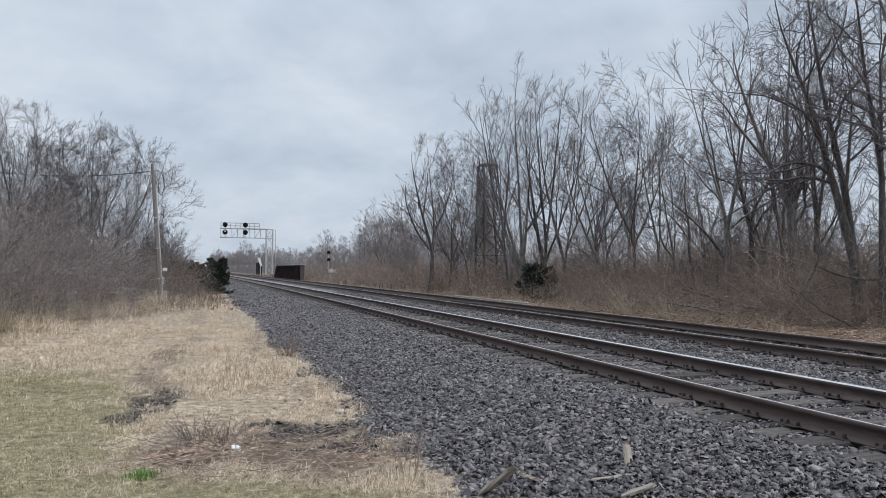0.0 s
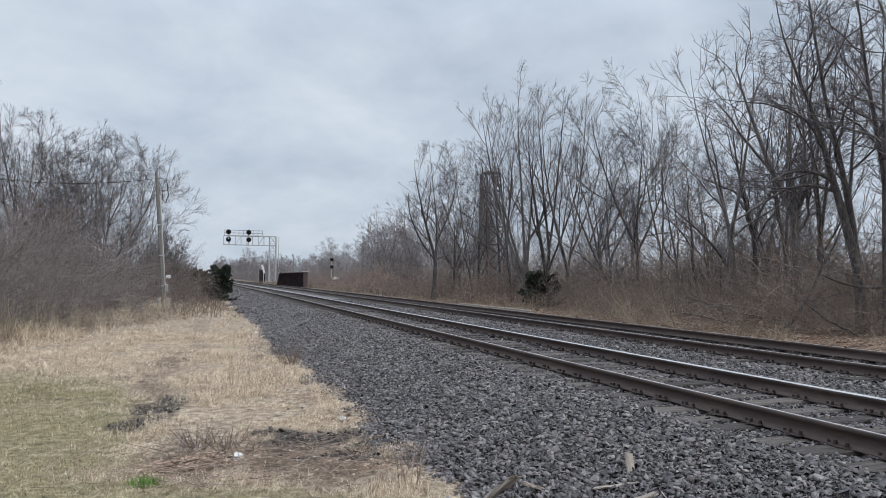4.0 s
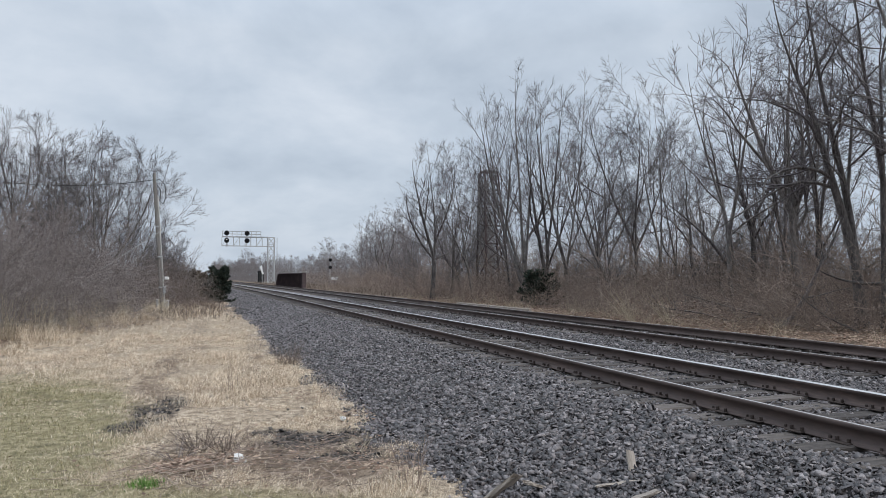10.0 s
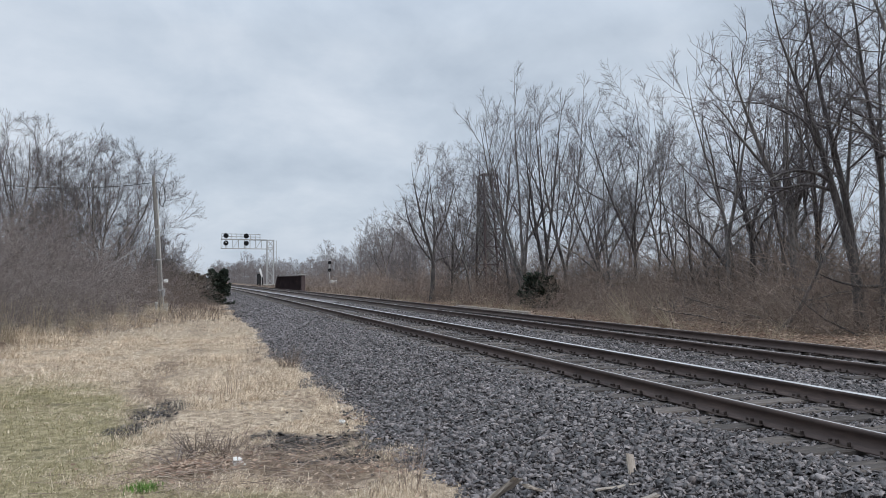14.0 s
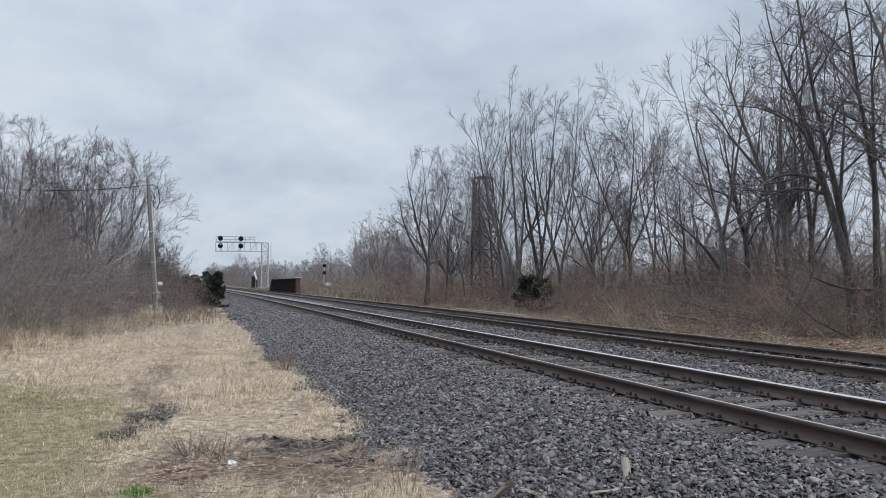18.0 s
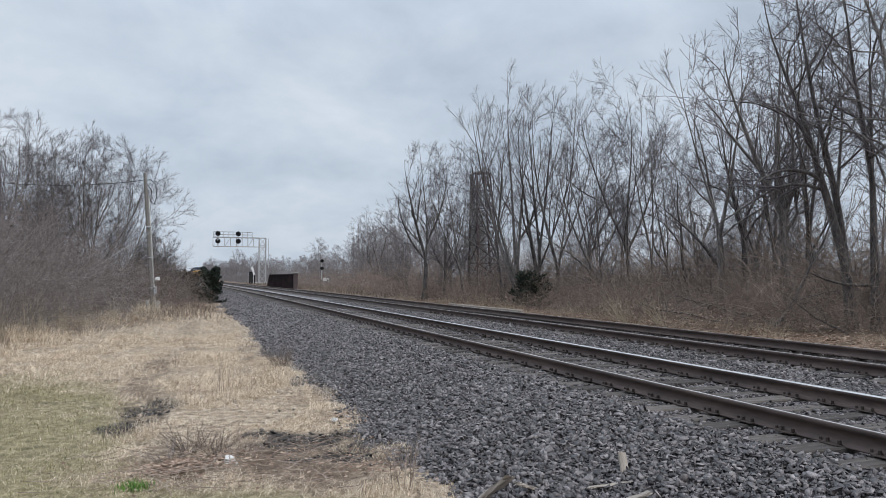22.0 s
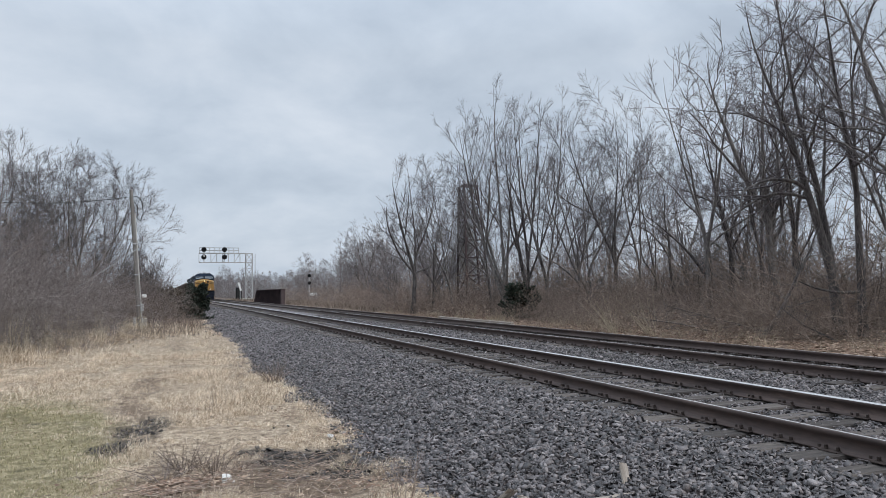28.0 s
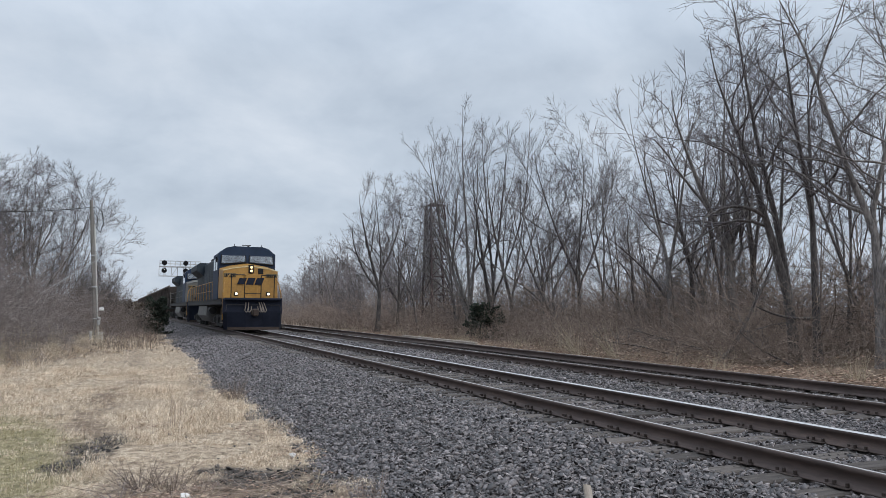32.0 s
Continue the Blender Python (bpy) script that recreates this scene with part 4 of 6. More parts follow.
x = 11.9 + grng.gamma(1.9, 0.9, 34000)
y = grng.uniform(5, 45, len(x))
leaf_litter(x + bends(y), y, ground_height(x + bends(y), y) + 0.02, grng.uniform(0.02, 0.05, len(x)), "leaf_litter", "rusty brown fallen leaves along the wood's edge")
heaps = ((0.05, 6.85, 0.30, 0.22, 620), (0.15, 11.3, 0.16, 0.40, 200), (-0.2, 6.75, 0.16, 0.12, 160), (1.6, 10.1, 0.22, 0.35, 200), (1.85, 8.7, 0.20, 0.30, 170), (1.6, 6.2, 0.25, 0.25, 170), (1.1, 7.0, 0.4, 0.5, 200))
x = np.concatenate([grng.normal(cx, sx, n) for cx, cy, sx, sy, n in heaps] + [grng.uniform(-5, 2, 420)])
y = np.concatenate([grng.normal(cy, sy, n) for cx, cy, sx, sy, n in heaps] + [grng.uniform(4, 16, 420)])
leaf_litter(x, y, ground_height(x, y) + 0.025, grng.uniform(0.010, 0.030, len(x)), "scattered_leaves", "brown dead leaves lying in the grass")

# leaves caught in the brambles at the wood's edge
x = 12.9 + grng.gamma(2.0, 0.4, 9000)
y = grng.uniform(8, 46, len(x))
patch = fbm(x, y, 0.16, 41)
keep = patch + grng.normal(0, 0.25, len(x)) > 0.15
x, y, patch = x[keep], y[keep], patch[keep]
leaf_litter(x + bends(y), y, ground_height(x + bends(y), y) + grng.uniform(0.02, 0.75, len(x)) ** 1.3 * np.clip(patch + 0.5, 0.3, 1), grng.uniform(0.02, 0.05, len(x)), "bramble_leaves", "withered rust-brown leaves hanging in low brambles")

# low dry weeds on the open ground beyond the far track
n = 9000
y = 48 + 110 * grng.uniform(0, 1, n) ** 1.4
x = 12.3 + grng.gamma(1.8, 3.2, n) + bends(y)
tagged(new("far_weeds", blades(grng, x, y, ground_height(x, y), grng.uniform(0.15, 0.6, n), 0.016 + 0.0003 * y, grng.uniform(0.1, 0.9, n), REED_BROWN, "far_weeds")), "low brown weeds beyond the far track", "grass", kind="stuff")
n = 5000
y = 30 + 30 * grng.uniform(0, 1, n)
x = thicket_edge(y) + grng.gamma(1.5, 0.75, n)
keep = x < 1.5
x, y = x[keep], y[keep]
tagged(new("rough_weeds", blades(grng, x, y, ground_height(x, y), grng.uniform(0.12, 0.5, len(x)), 0.008 + 0.0003 * y, grng.uniform(0.1, 0.9, len(x)), REED_BROWN, "rough_weeds")), "reddish brown rough weeds at the thicket's foot", "grass", kind="stuff")

# ---- the woods ----
def one_tree(seed, x, y, h, r, lean, bow, label, **more):
    """lean and bow are measured across the view, towards the far end of the wood."""
    across = (0.944, -0.329)
    me = tree_meshes(seed + 40, h, r, (lean * across[0], lean * across[1]), (bow * across[0], bow * across[1]), **more)
    z = float(ground_height(np.array([x]), np.array([y]))[0])
    bare_tree(me, pose(x, y, z), label, "trees beside the railway")


GREY_TREE = "tall bare tree with grey bark"
one_tree(1, 13.82, 41.80, 11.9, 0.165, 0, 0.02, "round-crowned bare tree with grey bark", fork=0.3, limbs=7, angle=38, reach=0.34, rise=0.12, stems=3, fan=0.16, split=0.3)
one_tree(2, 15.67, 43.27, 8.3, 0.109, 0.05, 0, GREY_TREE, fork=0.15, limbs=6)
one_tree(3, 15.51, 39.09, 11.0, 0.086, -0.16, 0, "slender bare tree leaning over the brush", fork=0.35, limbs=6)
one_tree(4, 16.80, 36.52, 11.9, 0.109, -0.15, 0.02, GREY_TREE, fork=0.2, limbs=6)
one_tree(5, 16.23, 33.54, 14.1, 0.140, -0.04, 0, "tall upswept bare tree with forked stems", fork=0.34, limbs=6, detail=(7, 5, 3), angle=30, reach=0.30, rise=0.14, stems=5, fan=0.25, split=0.08, crook=0.7)
one_tree(6, 16.83, 32.28, 13.7, 0.140, 0.02, 0, GREY_TREE, fork=0.34, limbs=6, detail=(7, 5, 3), angle=30, reach=0.30, rise=0.14, stems=4, fan=0.17, split=0.14, crook=0.7)
one_tree(7, 17.70, 31.97, 13.4, 0.120, 0.06, 0, GREY_TREE, fork=0.34, limbs=6, detail=(7, 5, 3), angle=30, reach=0.30, rise=0.14, stems=3, fan=0.14, split=0.18, crook=0.7)
one_tree(8, 18.13, 29.70, 10.7, 0.092, -0.05, 0.04, GREY_TREE, fork=0.25, limbs=6)
one_tree(9, 18.34, 28.57, 10.3, 0.090, 0, -0.03, GREY_TREE, fork=0.25, limbs=7, reach=0.36, stems=3, fan=0.2, split=0.15)
one_tree(10, 19.41, 28.20, 12.9, 0.112, -0.01, 0, "tall straight bare tree with a feathery top", fork=0.35, limbs=8, angle=40, reach=0.34)
one_tree(11, 19.72, 27.03, 11.7, 0.087, 0, 0.02, GREY_TREE, fork=0.35, limbs=6)
one_tree(12, 19.17, 25.11, 9.9, 0.071, 0.03, 0, GREY_TREE, fork=0.3, limbs=6)
one_tree(13, 19.78, 23.83, 7.2, 0.105, -0.12, -0.1, "crooked dark bare tree", fork=0.3, limbs=5, crook=2.2, stems=1, fan=0.0, split=0.0)
one_tree(14, 19.64, 21.76, 5.0, 0.150, -0.70, 0.18, "bare tree with a trunk bowed far over", fork=0.65, limbs=5, reach=0.26, crook=0.6, stems=1, fan=0.0, split=0.0)
one_tree(15, 19.55, 21.79, 8.9, 0.130, -0.19, 0.02, "bare tree with a long leaning trunk broken at the top", fork=0.66, limbs=5, reach=0.24, stems=1, fan=0.0, split=0.0)
one_tree(16, 19.36, 20.80, 9.9, 0.135, 0, 0, GREY_TREE, fork=0.35, limbs=8, reach=0.36, stems=2, fan=0.14, split=0.38, crook=1.7)
one_tree(17, 19.56, 19.67, 11.0, 0.095, 0.04, 0, GREY_TREE, fork=0.3, limbs=6, crook=1.3)
one_tree(18, 18.57, 17.90, 11.8, 0.210, -0.07, 0, "large bare tree with a stout furrowed trunk", fork=0.36, limbs=7, angle=44, reach=0.34, detail=(7, 6, 3), stems=3, fan=0.14, split=0.40, crook=1.4, fuzz=105, arms=((0.56, -1, 0.40, 1.8, -0.36),))
one_tree(19, 16.87, 14.25, 12.4, 0.165, -0.17, 0.03, "large bare tree with twin leaning stems, hung with vines", fork=0.42, limbs=9, angle=46, reach=0.30, detail=(7, 6, 3), stems=3, fan=0.10, split=0.20, crook=1.5, fuzz=60)
one_tree(20, 17.03, 13.67, 12.6, 0.125, 0, 0, GREY_TREE, fork=0.40, detail=(7, 6, 3), limbs=9, angle=48, reach=0.30, stems=2, fan=0.08, split=0.42, crook=1.4, fuzz=90, arms=((0.14, -1, 0.14, -0.1, 0.35),))
one_tree(21, 16.71, 11.66, 11.6, 0.140, -0.06, 0.02, "large bare tree with a stout trunk", fork=0.42, limbs=9, reach=0.32, stems=2, fan=0.13, split=0.35, crook=1.4, fuzz=60)
one_tree(22, 17.41, 10.89, 11.0, 0.125, 0.02, 0, GREY_TREE, fork=0.4, limbs=7, crook=1.4)
one_tree(23, 20.24, 15.20, 10.4, 0.085, 0.03, 0.02, GREY_TREE, fork=0.35, limbs=6, detail=(7, 5, 3), reach=0.32, crook=1.4)
one_tree(24, -8.50, 38.98, 11.3, 0.126, -0.02, 0.02, GREY_TREE, fork=0.3, limbs=8, angle=44, reach=0.42, stems=3, fan=0.2, split=0.28, detail=(8, 7, 4))
one_tree(25, -6.71, 39.41, 10.5, 0.122, 0.03, 0, GREY_TREE, fork=0.3, limbs=8, angle=44, reach=0.42, stems=3, fan=0.2, split=0.25, detail=(8, 7, 4))
one_tree(26, -8.29, 43.14, 10.7, 0.085, 0.03, 0, GREY_TREE, fork=0.3, limbs=6, detail=(8, 7, 4))
one_tree(27, -5.56, 41.13, 10.4, 0.092, 0.05, 0, GREY_TREE, fork=0.2, limbs=7, angle=44, reach=0.40, rise=0.12, detail=(8, 7, 5))
one_tree(28, -4.73, 39.78, 10.8, 0.116, 0.03, -0.02, "many-stemmed bare tree with upswept twigs", fork=0.2, limbs=8, angle=40, reach=0.42, rise=0.14, stems=4, fan=0.3, split=0.06, detail=(8, 7, 5))
one_tree(29, -3.85, 41.59, 10.1, 0.094, 0.05, 0, "many-stemmed bare tree with upswept twigs", fork=0.2, limbs=8, angle=40, reach=0.42, rise=0.14, stems=3, fan=0.28, split=0.06, detail=(8, 7, 5))
one_tree(30, -2.66, 45.42, 6.4, 0.075, 0.06, 0, "low bushy bare tree", fork=0.08, limbs=8, angle=44, rise=0.2, reach=0.34, detail=(8, 7, 5), stems=6, fan=0.22, split=0.04)
one_tree(31, -1.70, 49.32, 5.8, 0.075, 0.05, 0, "low bushy bare tree", fork=0.08, limbs=8, angle=46, rise=0.2, reach=0.32, detail=(8, 7, 5), stems=6, fan=0.20, split=0.04)
one_tree(32, -9.88, 37.34, 10.4, 0.143, 0, 0, GREY_TREE, fork=0.28, limbs=7)

# the wood behind: a few kinds of tree, repeated
wood_rng = random.Random(8)
KINDS = [tree_meshes(300 + i, 12.0, 0.12, (0.04, 0.02), fork=0.25, limbs=5, angle=38, rise=0.12, detail=(6, 4, 2), twig=0.0065, stems=2) for i in range(6)]
for i in range(30):
    y = 6 + 92 * (i + wood_rng.random()) / 30
    x = 20 + wood_rng.random() ** 1.3 * 26 + bend(y)
    s = wood_rng.uniform(0.7, 1.05) if y > 35 else wood_rng.uniform(0.6, 0.95)
    t = bare_tree(KINDS[i % 6], Matrix(), "slim bare tree in the wood", "trees of the wood")
    t.matrix_basis = pose(x, y, float(ground_height(np.array([x]), np.array([y]))[0]), 0, 0, wood_rng.uniform(0, 360)) @ Matrix.Scale(s, 4)
for i in range(6):
    y = 8 + 13 * (i + wood_rng.random()) / 6
    x = 17.5 + wood_rng.random() * 13
    t = bare_tree(KINDS[i % 6], Matrix(), "slim bare tree in the wood", "trees of the wood")
    t.matrix_basis = pose(x, y, float(ground_height(np.array([x]), np.array([y]))[0]), 0, 0, wood_rng.uniform(0, 360)) @ Matrix.Scale(wood_rng.uniform(0.75, 1.05), 4)
for i in range(7):
    y = 36 + 26 * wood_rng.random()
    x = -4.6 - wood_rng.random() * 15 + bend(y)
    t = bare_tree(KINDS[(i * 5) % 6], Matrix(), "slim bare tree behind the thicket", "trees of the wood")
    t.matrix_basis = pose(x, y, float(ground_height(np.array([x]), np.array([y]))[0]), 0, 0, wood_rng.uniform(0, 360)) @ Matrix.Scale(wood_rng.uniform(0.6, 0.9), 4)


# saplings between the trees
SAPLINGS = [tree_meshes(400 + i, 5.6, 0.035, (0.05, 0.0), fork=0.08, limbs=9, angle=34, rise=0.2, reach=0.45, detail=(5, 4, 0), twig=0.006, stems=3, fan=0.2, split=0.05) for i in range(4)]
for i in range(64):
    if i < 50:
        y = 9 + 62 * (i + wood_rng.random()) / 50
        x = 15.8 + wood_rng.random() * 9 + bend(y)
    else:
        y = 18 + 38 * (i - 50 + wood_rng.random()) / 14
        x = float(np.interp(y, [4, 14, 20, 23, 28, 33, 45, 60], [-11, -8.0, -5.6, -4.4, -2.9, -1.6, -1.2, -1.6])) - 2.4 - wood_rng.random() * 5
    t = thing("sapling", "slim many-stemmed sapling in the undergrowth", "tree", None, "saplings of the wood")
    for k, nm in enumerate(("stem", "crown")):
        mpart(nm, SAPLINGS[i % 4][k], t)
    t.matrix_basis = pose(x, y, float(ground_height(np.array([x]), np.array([y]))[0]), 0, 0, wood_rng.uniform(0, 360)) @ Matrix.Scale(wood_rng.uniform(0.5, 0.95), 4)


# far woods, one sheet of stuff on each side
def far_tree(seed):
    rng = np.random.default_rng(seed)
    p = Pile()
    k = 6
    s = np.linspace(0, 1, k)
    tr = np.stack([np.cumsum(rng.normal(0, 0.01, k)), np.cumsum(rng.normal(0, 0.01, k)), s], -1)[None]
    rad = 0.010 * (1.05 - s)[None]
    p.add(*tubes(tr, rad, 4))
    a, d, ln, r = offshoots(rng, tr, rad, np.ones(1), 16, 0.12, 0.97, 44, 10, 0.44, 0.6)
    C, E = np.array([0, 0, 0.58]), np.array([0.34, 0.34, 0.43])
    ln = domed(rng, a, d, ln, C, E)
    l1 = grow(rng, a, d, ln, 5, 0.07, 0.03)
    r1 = r[:, None] * np.linspace(1, 0.3, 5)
    p.add(*tubes(l1, r1, 3))
    a, d, ln2, r = offshoots(rng, l1, r1, ln, 7, 0.12, 0.98, 40, 12, 0.5, 0.7)
    ln2 = domed(rng, a, d, ln2, C, E)
    l2 = grow(rng, a, d, ln2, 3, 0.07, 0.03)
    r2 = np.maximum(r, 0.0015)[:, None] * np.linspace(1, 0.6, 3)
    p.add(*tubes(l2, r2, 3))
    a, d, ln3, r = offshoots(rng, l2, r2, ln2, 4, 0.12, 0.98, 42, 13, 0.62, 0.8)
    l3 = grow(rng, a, d, ln3, 2, 0.07, 0.03)
    r3 = np.maximum(r, 0.0012)[:, None] * np.linspace(1, 0.7, 2)
    p.add(*tubes(l3, r3, 3))
    return np.concatenate(p.v), np.concatenate(p.f)


FAR_KINDS = [far_tree(900 + i) for i in range(5)]


def far_woods(name, label, places, heights):
    rng = np.random.default_rng(len(places))
    pile = Pile()
    for i, ((x, y), h) in enumerate(zip(places, heights)):
        v, f = FAR_KINDS[i % 5]
        a = rng.uniform(0, 6.28)
        c, s = math.cos(a) * h, math.sin(a) * h
        pile.add(np.stack([v[:, 0] * c - v[:, 1] * s + x, v[:, 0] * s + v[:, 1] * c + y, v[:, 2] * h + 0.2], -1), f)
    # the pale bark colour stands in for haze over the distance
    tagged(new(name, pile.mesh(name, HAZED_TWIG)), label, "woods", kind="stuff")


frng = np.random.default_rng(21)
n = 175
y = 84 + 190 * np.linspace(0, 1, n) ** 1.25 + frng.uniform(-3, 3, n)
x = 21 + frng.gamma(1.7, 9, n) + (y - 92) * 0.02
far_woods("far_wood", "hazy grey-brown bare wood beyond the bridge", np.stack([x, y], -1), frng.uniform(7.2, 10.2, n) + np.clip((125 - y) / 20, -2.0, 0.3))
n = 90
y = frng.uniform(230, 420, n)
x = 13.5 + frng.gamma(1.2, 18, n)
far_woods("distant_wood", "low grey line of distant bare trees", np.stack([x, y], -1), frng.uniform(7, 11, n))
n = 150
y = frng.uniform(330, 470, n)
x = frng.uniform(-14, 46, n)
x = np.where(np.abs(x - 6 - bends(y)) < 7, x + 15, x)
far_woods("horizon_wood", "low grey line of trees along the horizon", np.stack([x, y], -1), frng.uniform(7, 10.5, n))
n = 26
y = frng.uniform(60, 330, n)
x = -6 - frng.gamma(1.6, 8, n) - (y - 60) * 0.02
far_woods("distant_thicket_wood", "distant bare trees behind the thicket", np.stack([x, y], -1), frng.uniform(6, 9, n))

# low growth under the far woods, in the same haze-paled colour
n = 430
y = np.concatenate([frng.uniform(85, 300, 230), frng.uniform(200, 340, 100), frng.uniform(300, 420, 100)])
x = np.concatenate([19 + frng.gamma(1.4, 7, 230), 13.5 + frng.gamma(1.2, 6, 100), frng.uniform(12, 44, 100)])
pile = Pile()
rng = np.random.default_rng(5)
for i in range(n):
    m = 18
    a = rng.uniform(0, 6.28, m)
    st = np.stack([x[i] + rng.normal(0, 1.3, m), y[i] + rng.normal(0, 1.3, m), np.full(m, 0.2)], -1)
    d = np.stack([0.7 * np.cos(a), 0.7 * np.sin(a), np.ones(m)], -1)
    p = grow(rng, st, d, rng.uniform(1.0, 3.2, m), 3, 0.2, -0.05)
    pile.add(*tubes(p, np.full((m, 1), 0.028) * np.array([1, 0.8, 0.4]), 3))
    q, d, ln, r = offshoots(rng, p, np.full((m, 3), 0.022), np.full(m, 2.2), 4, 0.1, 1, 45, 15, 0.4, 0.9)
    pile.add(*tubes(grow(rng, q, d, ln, 2, 0.1, 0.0), r[:, None] * np.array([1, 0.6]), 3))
tagged(new("far_brush", pile.mesh("far_brush", HAZED_TWIG)), "grey-brown undergrowth below the distant wood", "woods", kind="stuff")

# ---- brush ----
BRUSH = [shrub_mesh(500 + i, 2.5, 2.4, 46, 0.16 + 0.05 * (i % 3), (6, 3), 0.0068, STEM_DARK if i % 2 else STEM) for i in range(6)]
THICK = [shrub_mesh(600 + i, 3.9, 2.8, 52, 0.10 + 0.04 * (i % 3), (7, 3), 0.0082, STEM_GREY) for i in range(6)]

BRUSH_THIN = [shrub_mesh(700 + i, 2.5, 2.4, 32, 0.15, (5, 2), 0.010, STEM if i % 2 else STEM_DARK) for i in range(4)]
THICK_THIN = [shrub_mesh(750 + i, 3.3, 2.8, 38, 0.16, (6, 2), 0.010, STEM_GREY) for i in range(4)]


def shrub(me, x, y, s, turn, label, group, squash=1.0):
    t = thing("shrub", label, "shrub", None, group)
    tagged(mpart("brushwood", me, t), kind="stuff")
    z = float(ground_height(np.array([x]), np.array([y]))[0])
    t.matrix_basis = pose(x, y, z, 0, 0, turn) @ Matrix.Diagonal((s, s, s * squash, 1))


brng = random.Random(4)
count = 0
for x0, step, lo, hi, size in ((13.9, 1.5, 38, 84, 0.62), (14.9, 1.35, 8.0, 48, 0.80), (16.2, 1.6, 8, 60, 1.0), (17.9, 2.0, 8, 66, 1.25), (19.2, 1.7, 6, 36, 1.4), (20.5, 2.6, 8, 80, 1.4), (22.0, 2.4, 5, 34, 1.75), (26.0, 2.2, 8, 36, 1.9), (24.0, 2.9, 6, 85, 1.65)):
    y = lo
    while y < hi:
        if x0 < 16 and brng.random() < 0.25:
            y += step
            continue
        shrub(BRUSH[brng.randrange(6)] if x0 < 17 and y < 36 else BRUSH_THIN[count % 4], x0 + bend(y) + brng.uniform(-0.6, 0.6), y + brng.uniform(-0.5, 0.5), size * brng.uniform(0.6, 1.25), brng.uniform(0, 360), "leafless brown brush at the foot of the wood", "brush along the wood", brng.uniform(0.65, 1.1))
        y += step * (1.0 if y < 40 else 1.5)
        count += 1
y = 60.0
while y < 150:
    for x0 in ((16.5, 20) if y < 78 else (21.5, 25)):
        shrub(BRUSH_THIN[count % 4], x0 + bend(y) + brng.uniform(-1.2, 1.2), y + brng.uniform(-1, 1), brng.uniform(0.9, 1.4), brng.uniform(0, 360), "leafless brown brush at the foot of the wood", "brush along the wood")
        count += 1
    y += 4.2
for row, (off, step, size) in enumerate(((-0.8, 1.25, 0.66), (-2.0, 1.5, 1.05), (-3.6, 1.8, 1.3), (-5.6, 2.2, 1.6))):
    y = 15.0
    while y < 62:
        x = float(np.interp(y, [4, 14, 20, 23, 28, 33, 36.5, 38, 45, 60], [-11, -8.0, -5.6, -4.5, -3.6, -3.0, -2.6, -1.2, -1.2, -1.6]))
        shrub(THICK[count % 6] if row < 3 and y < 38 else THICK_THIN[count % 4], x + off + brng.uniform(-0.4, 0.4), y + brng.uniform(-0.5, 0.5), size * (1.0 if y < 35 else 0.95 if row > 1 and y < 48 else 0.75 if row == 1 and y < 48 else 0.5) * brng.uniform(0.8, 1.15), brng.uniform(0, 360), "dense tangle of arching grey-brown stems", "thicket beside the grass", brng.uniform(0.9, 1.1))
        y += step * (1.0 if y < 36 else 1.4)
        count += 1

drng = random.Random(31)
for i in range(14):
    y = 37.6 + i * 0.95
    shrub(BRUSH[1 + 2 * (i % 3)], -1.2 - 2.4 * drng.random() + (0.5 if y > 44 else 0), y, drng.uniform(0.95, 1.35), drng.uniform(0, 360), "dark tangle of leafless brush behind the pole", "thicket beside the grass", drng.uniform(0.9, 1.15))
for i, (x, y) in enumerate(((-2.4, 43.0), (-2.0, 45.0), (-3.2, 46.5), (-1.5, 47.0), (-3.8, 44.0))):
    shrub(THICK[i], x, y, (0.85, 0.75, 1.0, 0.6, 1.1)[i], i * 71.0, "dense tangle of arching grey-brown stems", "thicket beside the grass")


def cedar(seed, x, y, h, w, material, label):
    """An evergreen: a short trunk, boughs and many small sprays of scale leaves."""
    rng = np.random.default_rng(seed)
    t = thing("cedar_bush", label, "bush", pose(x, y, float(ground_height(np.array([x]), np.array([y]))[0])))
    k = 6
    s = np.linspace(0, 1, k)
    tr = np.stack([np.zeros(k), np.zeros(k), s * h * 0.95 - 0.1], -1)[None]
    rad = 0.05 * (1.1 - s)[None]
    a, d, ln, r = offshoots(rng, tr, rad, np.full(1, w), 90, 0.04, 0.97, 74, 14, 0.52, 0.5)
    ln = np.maximum(ln, 0.25 * w)
    l1 = grow(rng, a, d, ln, 5, 0.10, 0.10)
    wood = Pile()
    wood.add(*tubes(tr, rad, 6))
    wood.add(*tubes(l1, r[:, None] * np.linspace(1, 0.3, 5), 3))
    mpart("trunk", wood.mesh("trunk", BARK), t)
    a, d, ln2, r = offshoots(rng, l1, np.full(l1.shape[:2], 0.01), ln, 90, 0.12, 1.0, 50, 18, 0.3, 1)
    d = unit(d + np.array([0, 0, 0.15]))
    n = len(a)
    size = (0.15 * rng.uniform(0.5, 1.4, n))[:, None]
    side = unit(np.cross(d, rng.normal(0, 1, (n, 3)))) * size * 0.30
    v = np.stack([a, a + d * size * 0.55 + side, a + d * size, a + d * size * 0.5 - side], 1)
    v[:, 2, 2] += 0.02
    f = np.arange(n)[:, None] * 4 + np.array([0, 1, 2, 3])
    mpart("foliage", mesh_of("foliage", v.reshape(-1, 3), f, material), t, "dense sprays of small dark leaves")


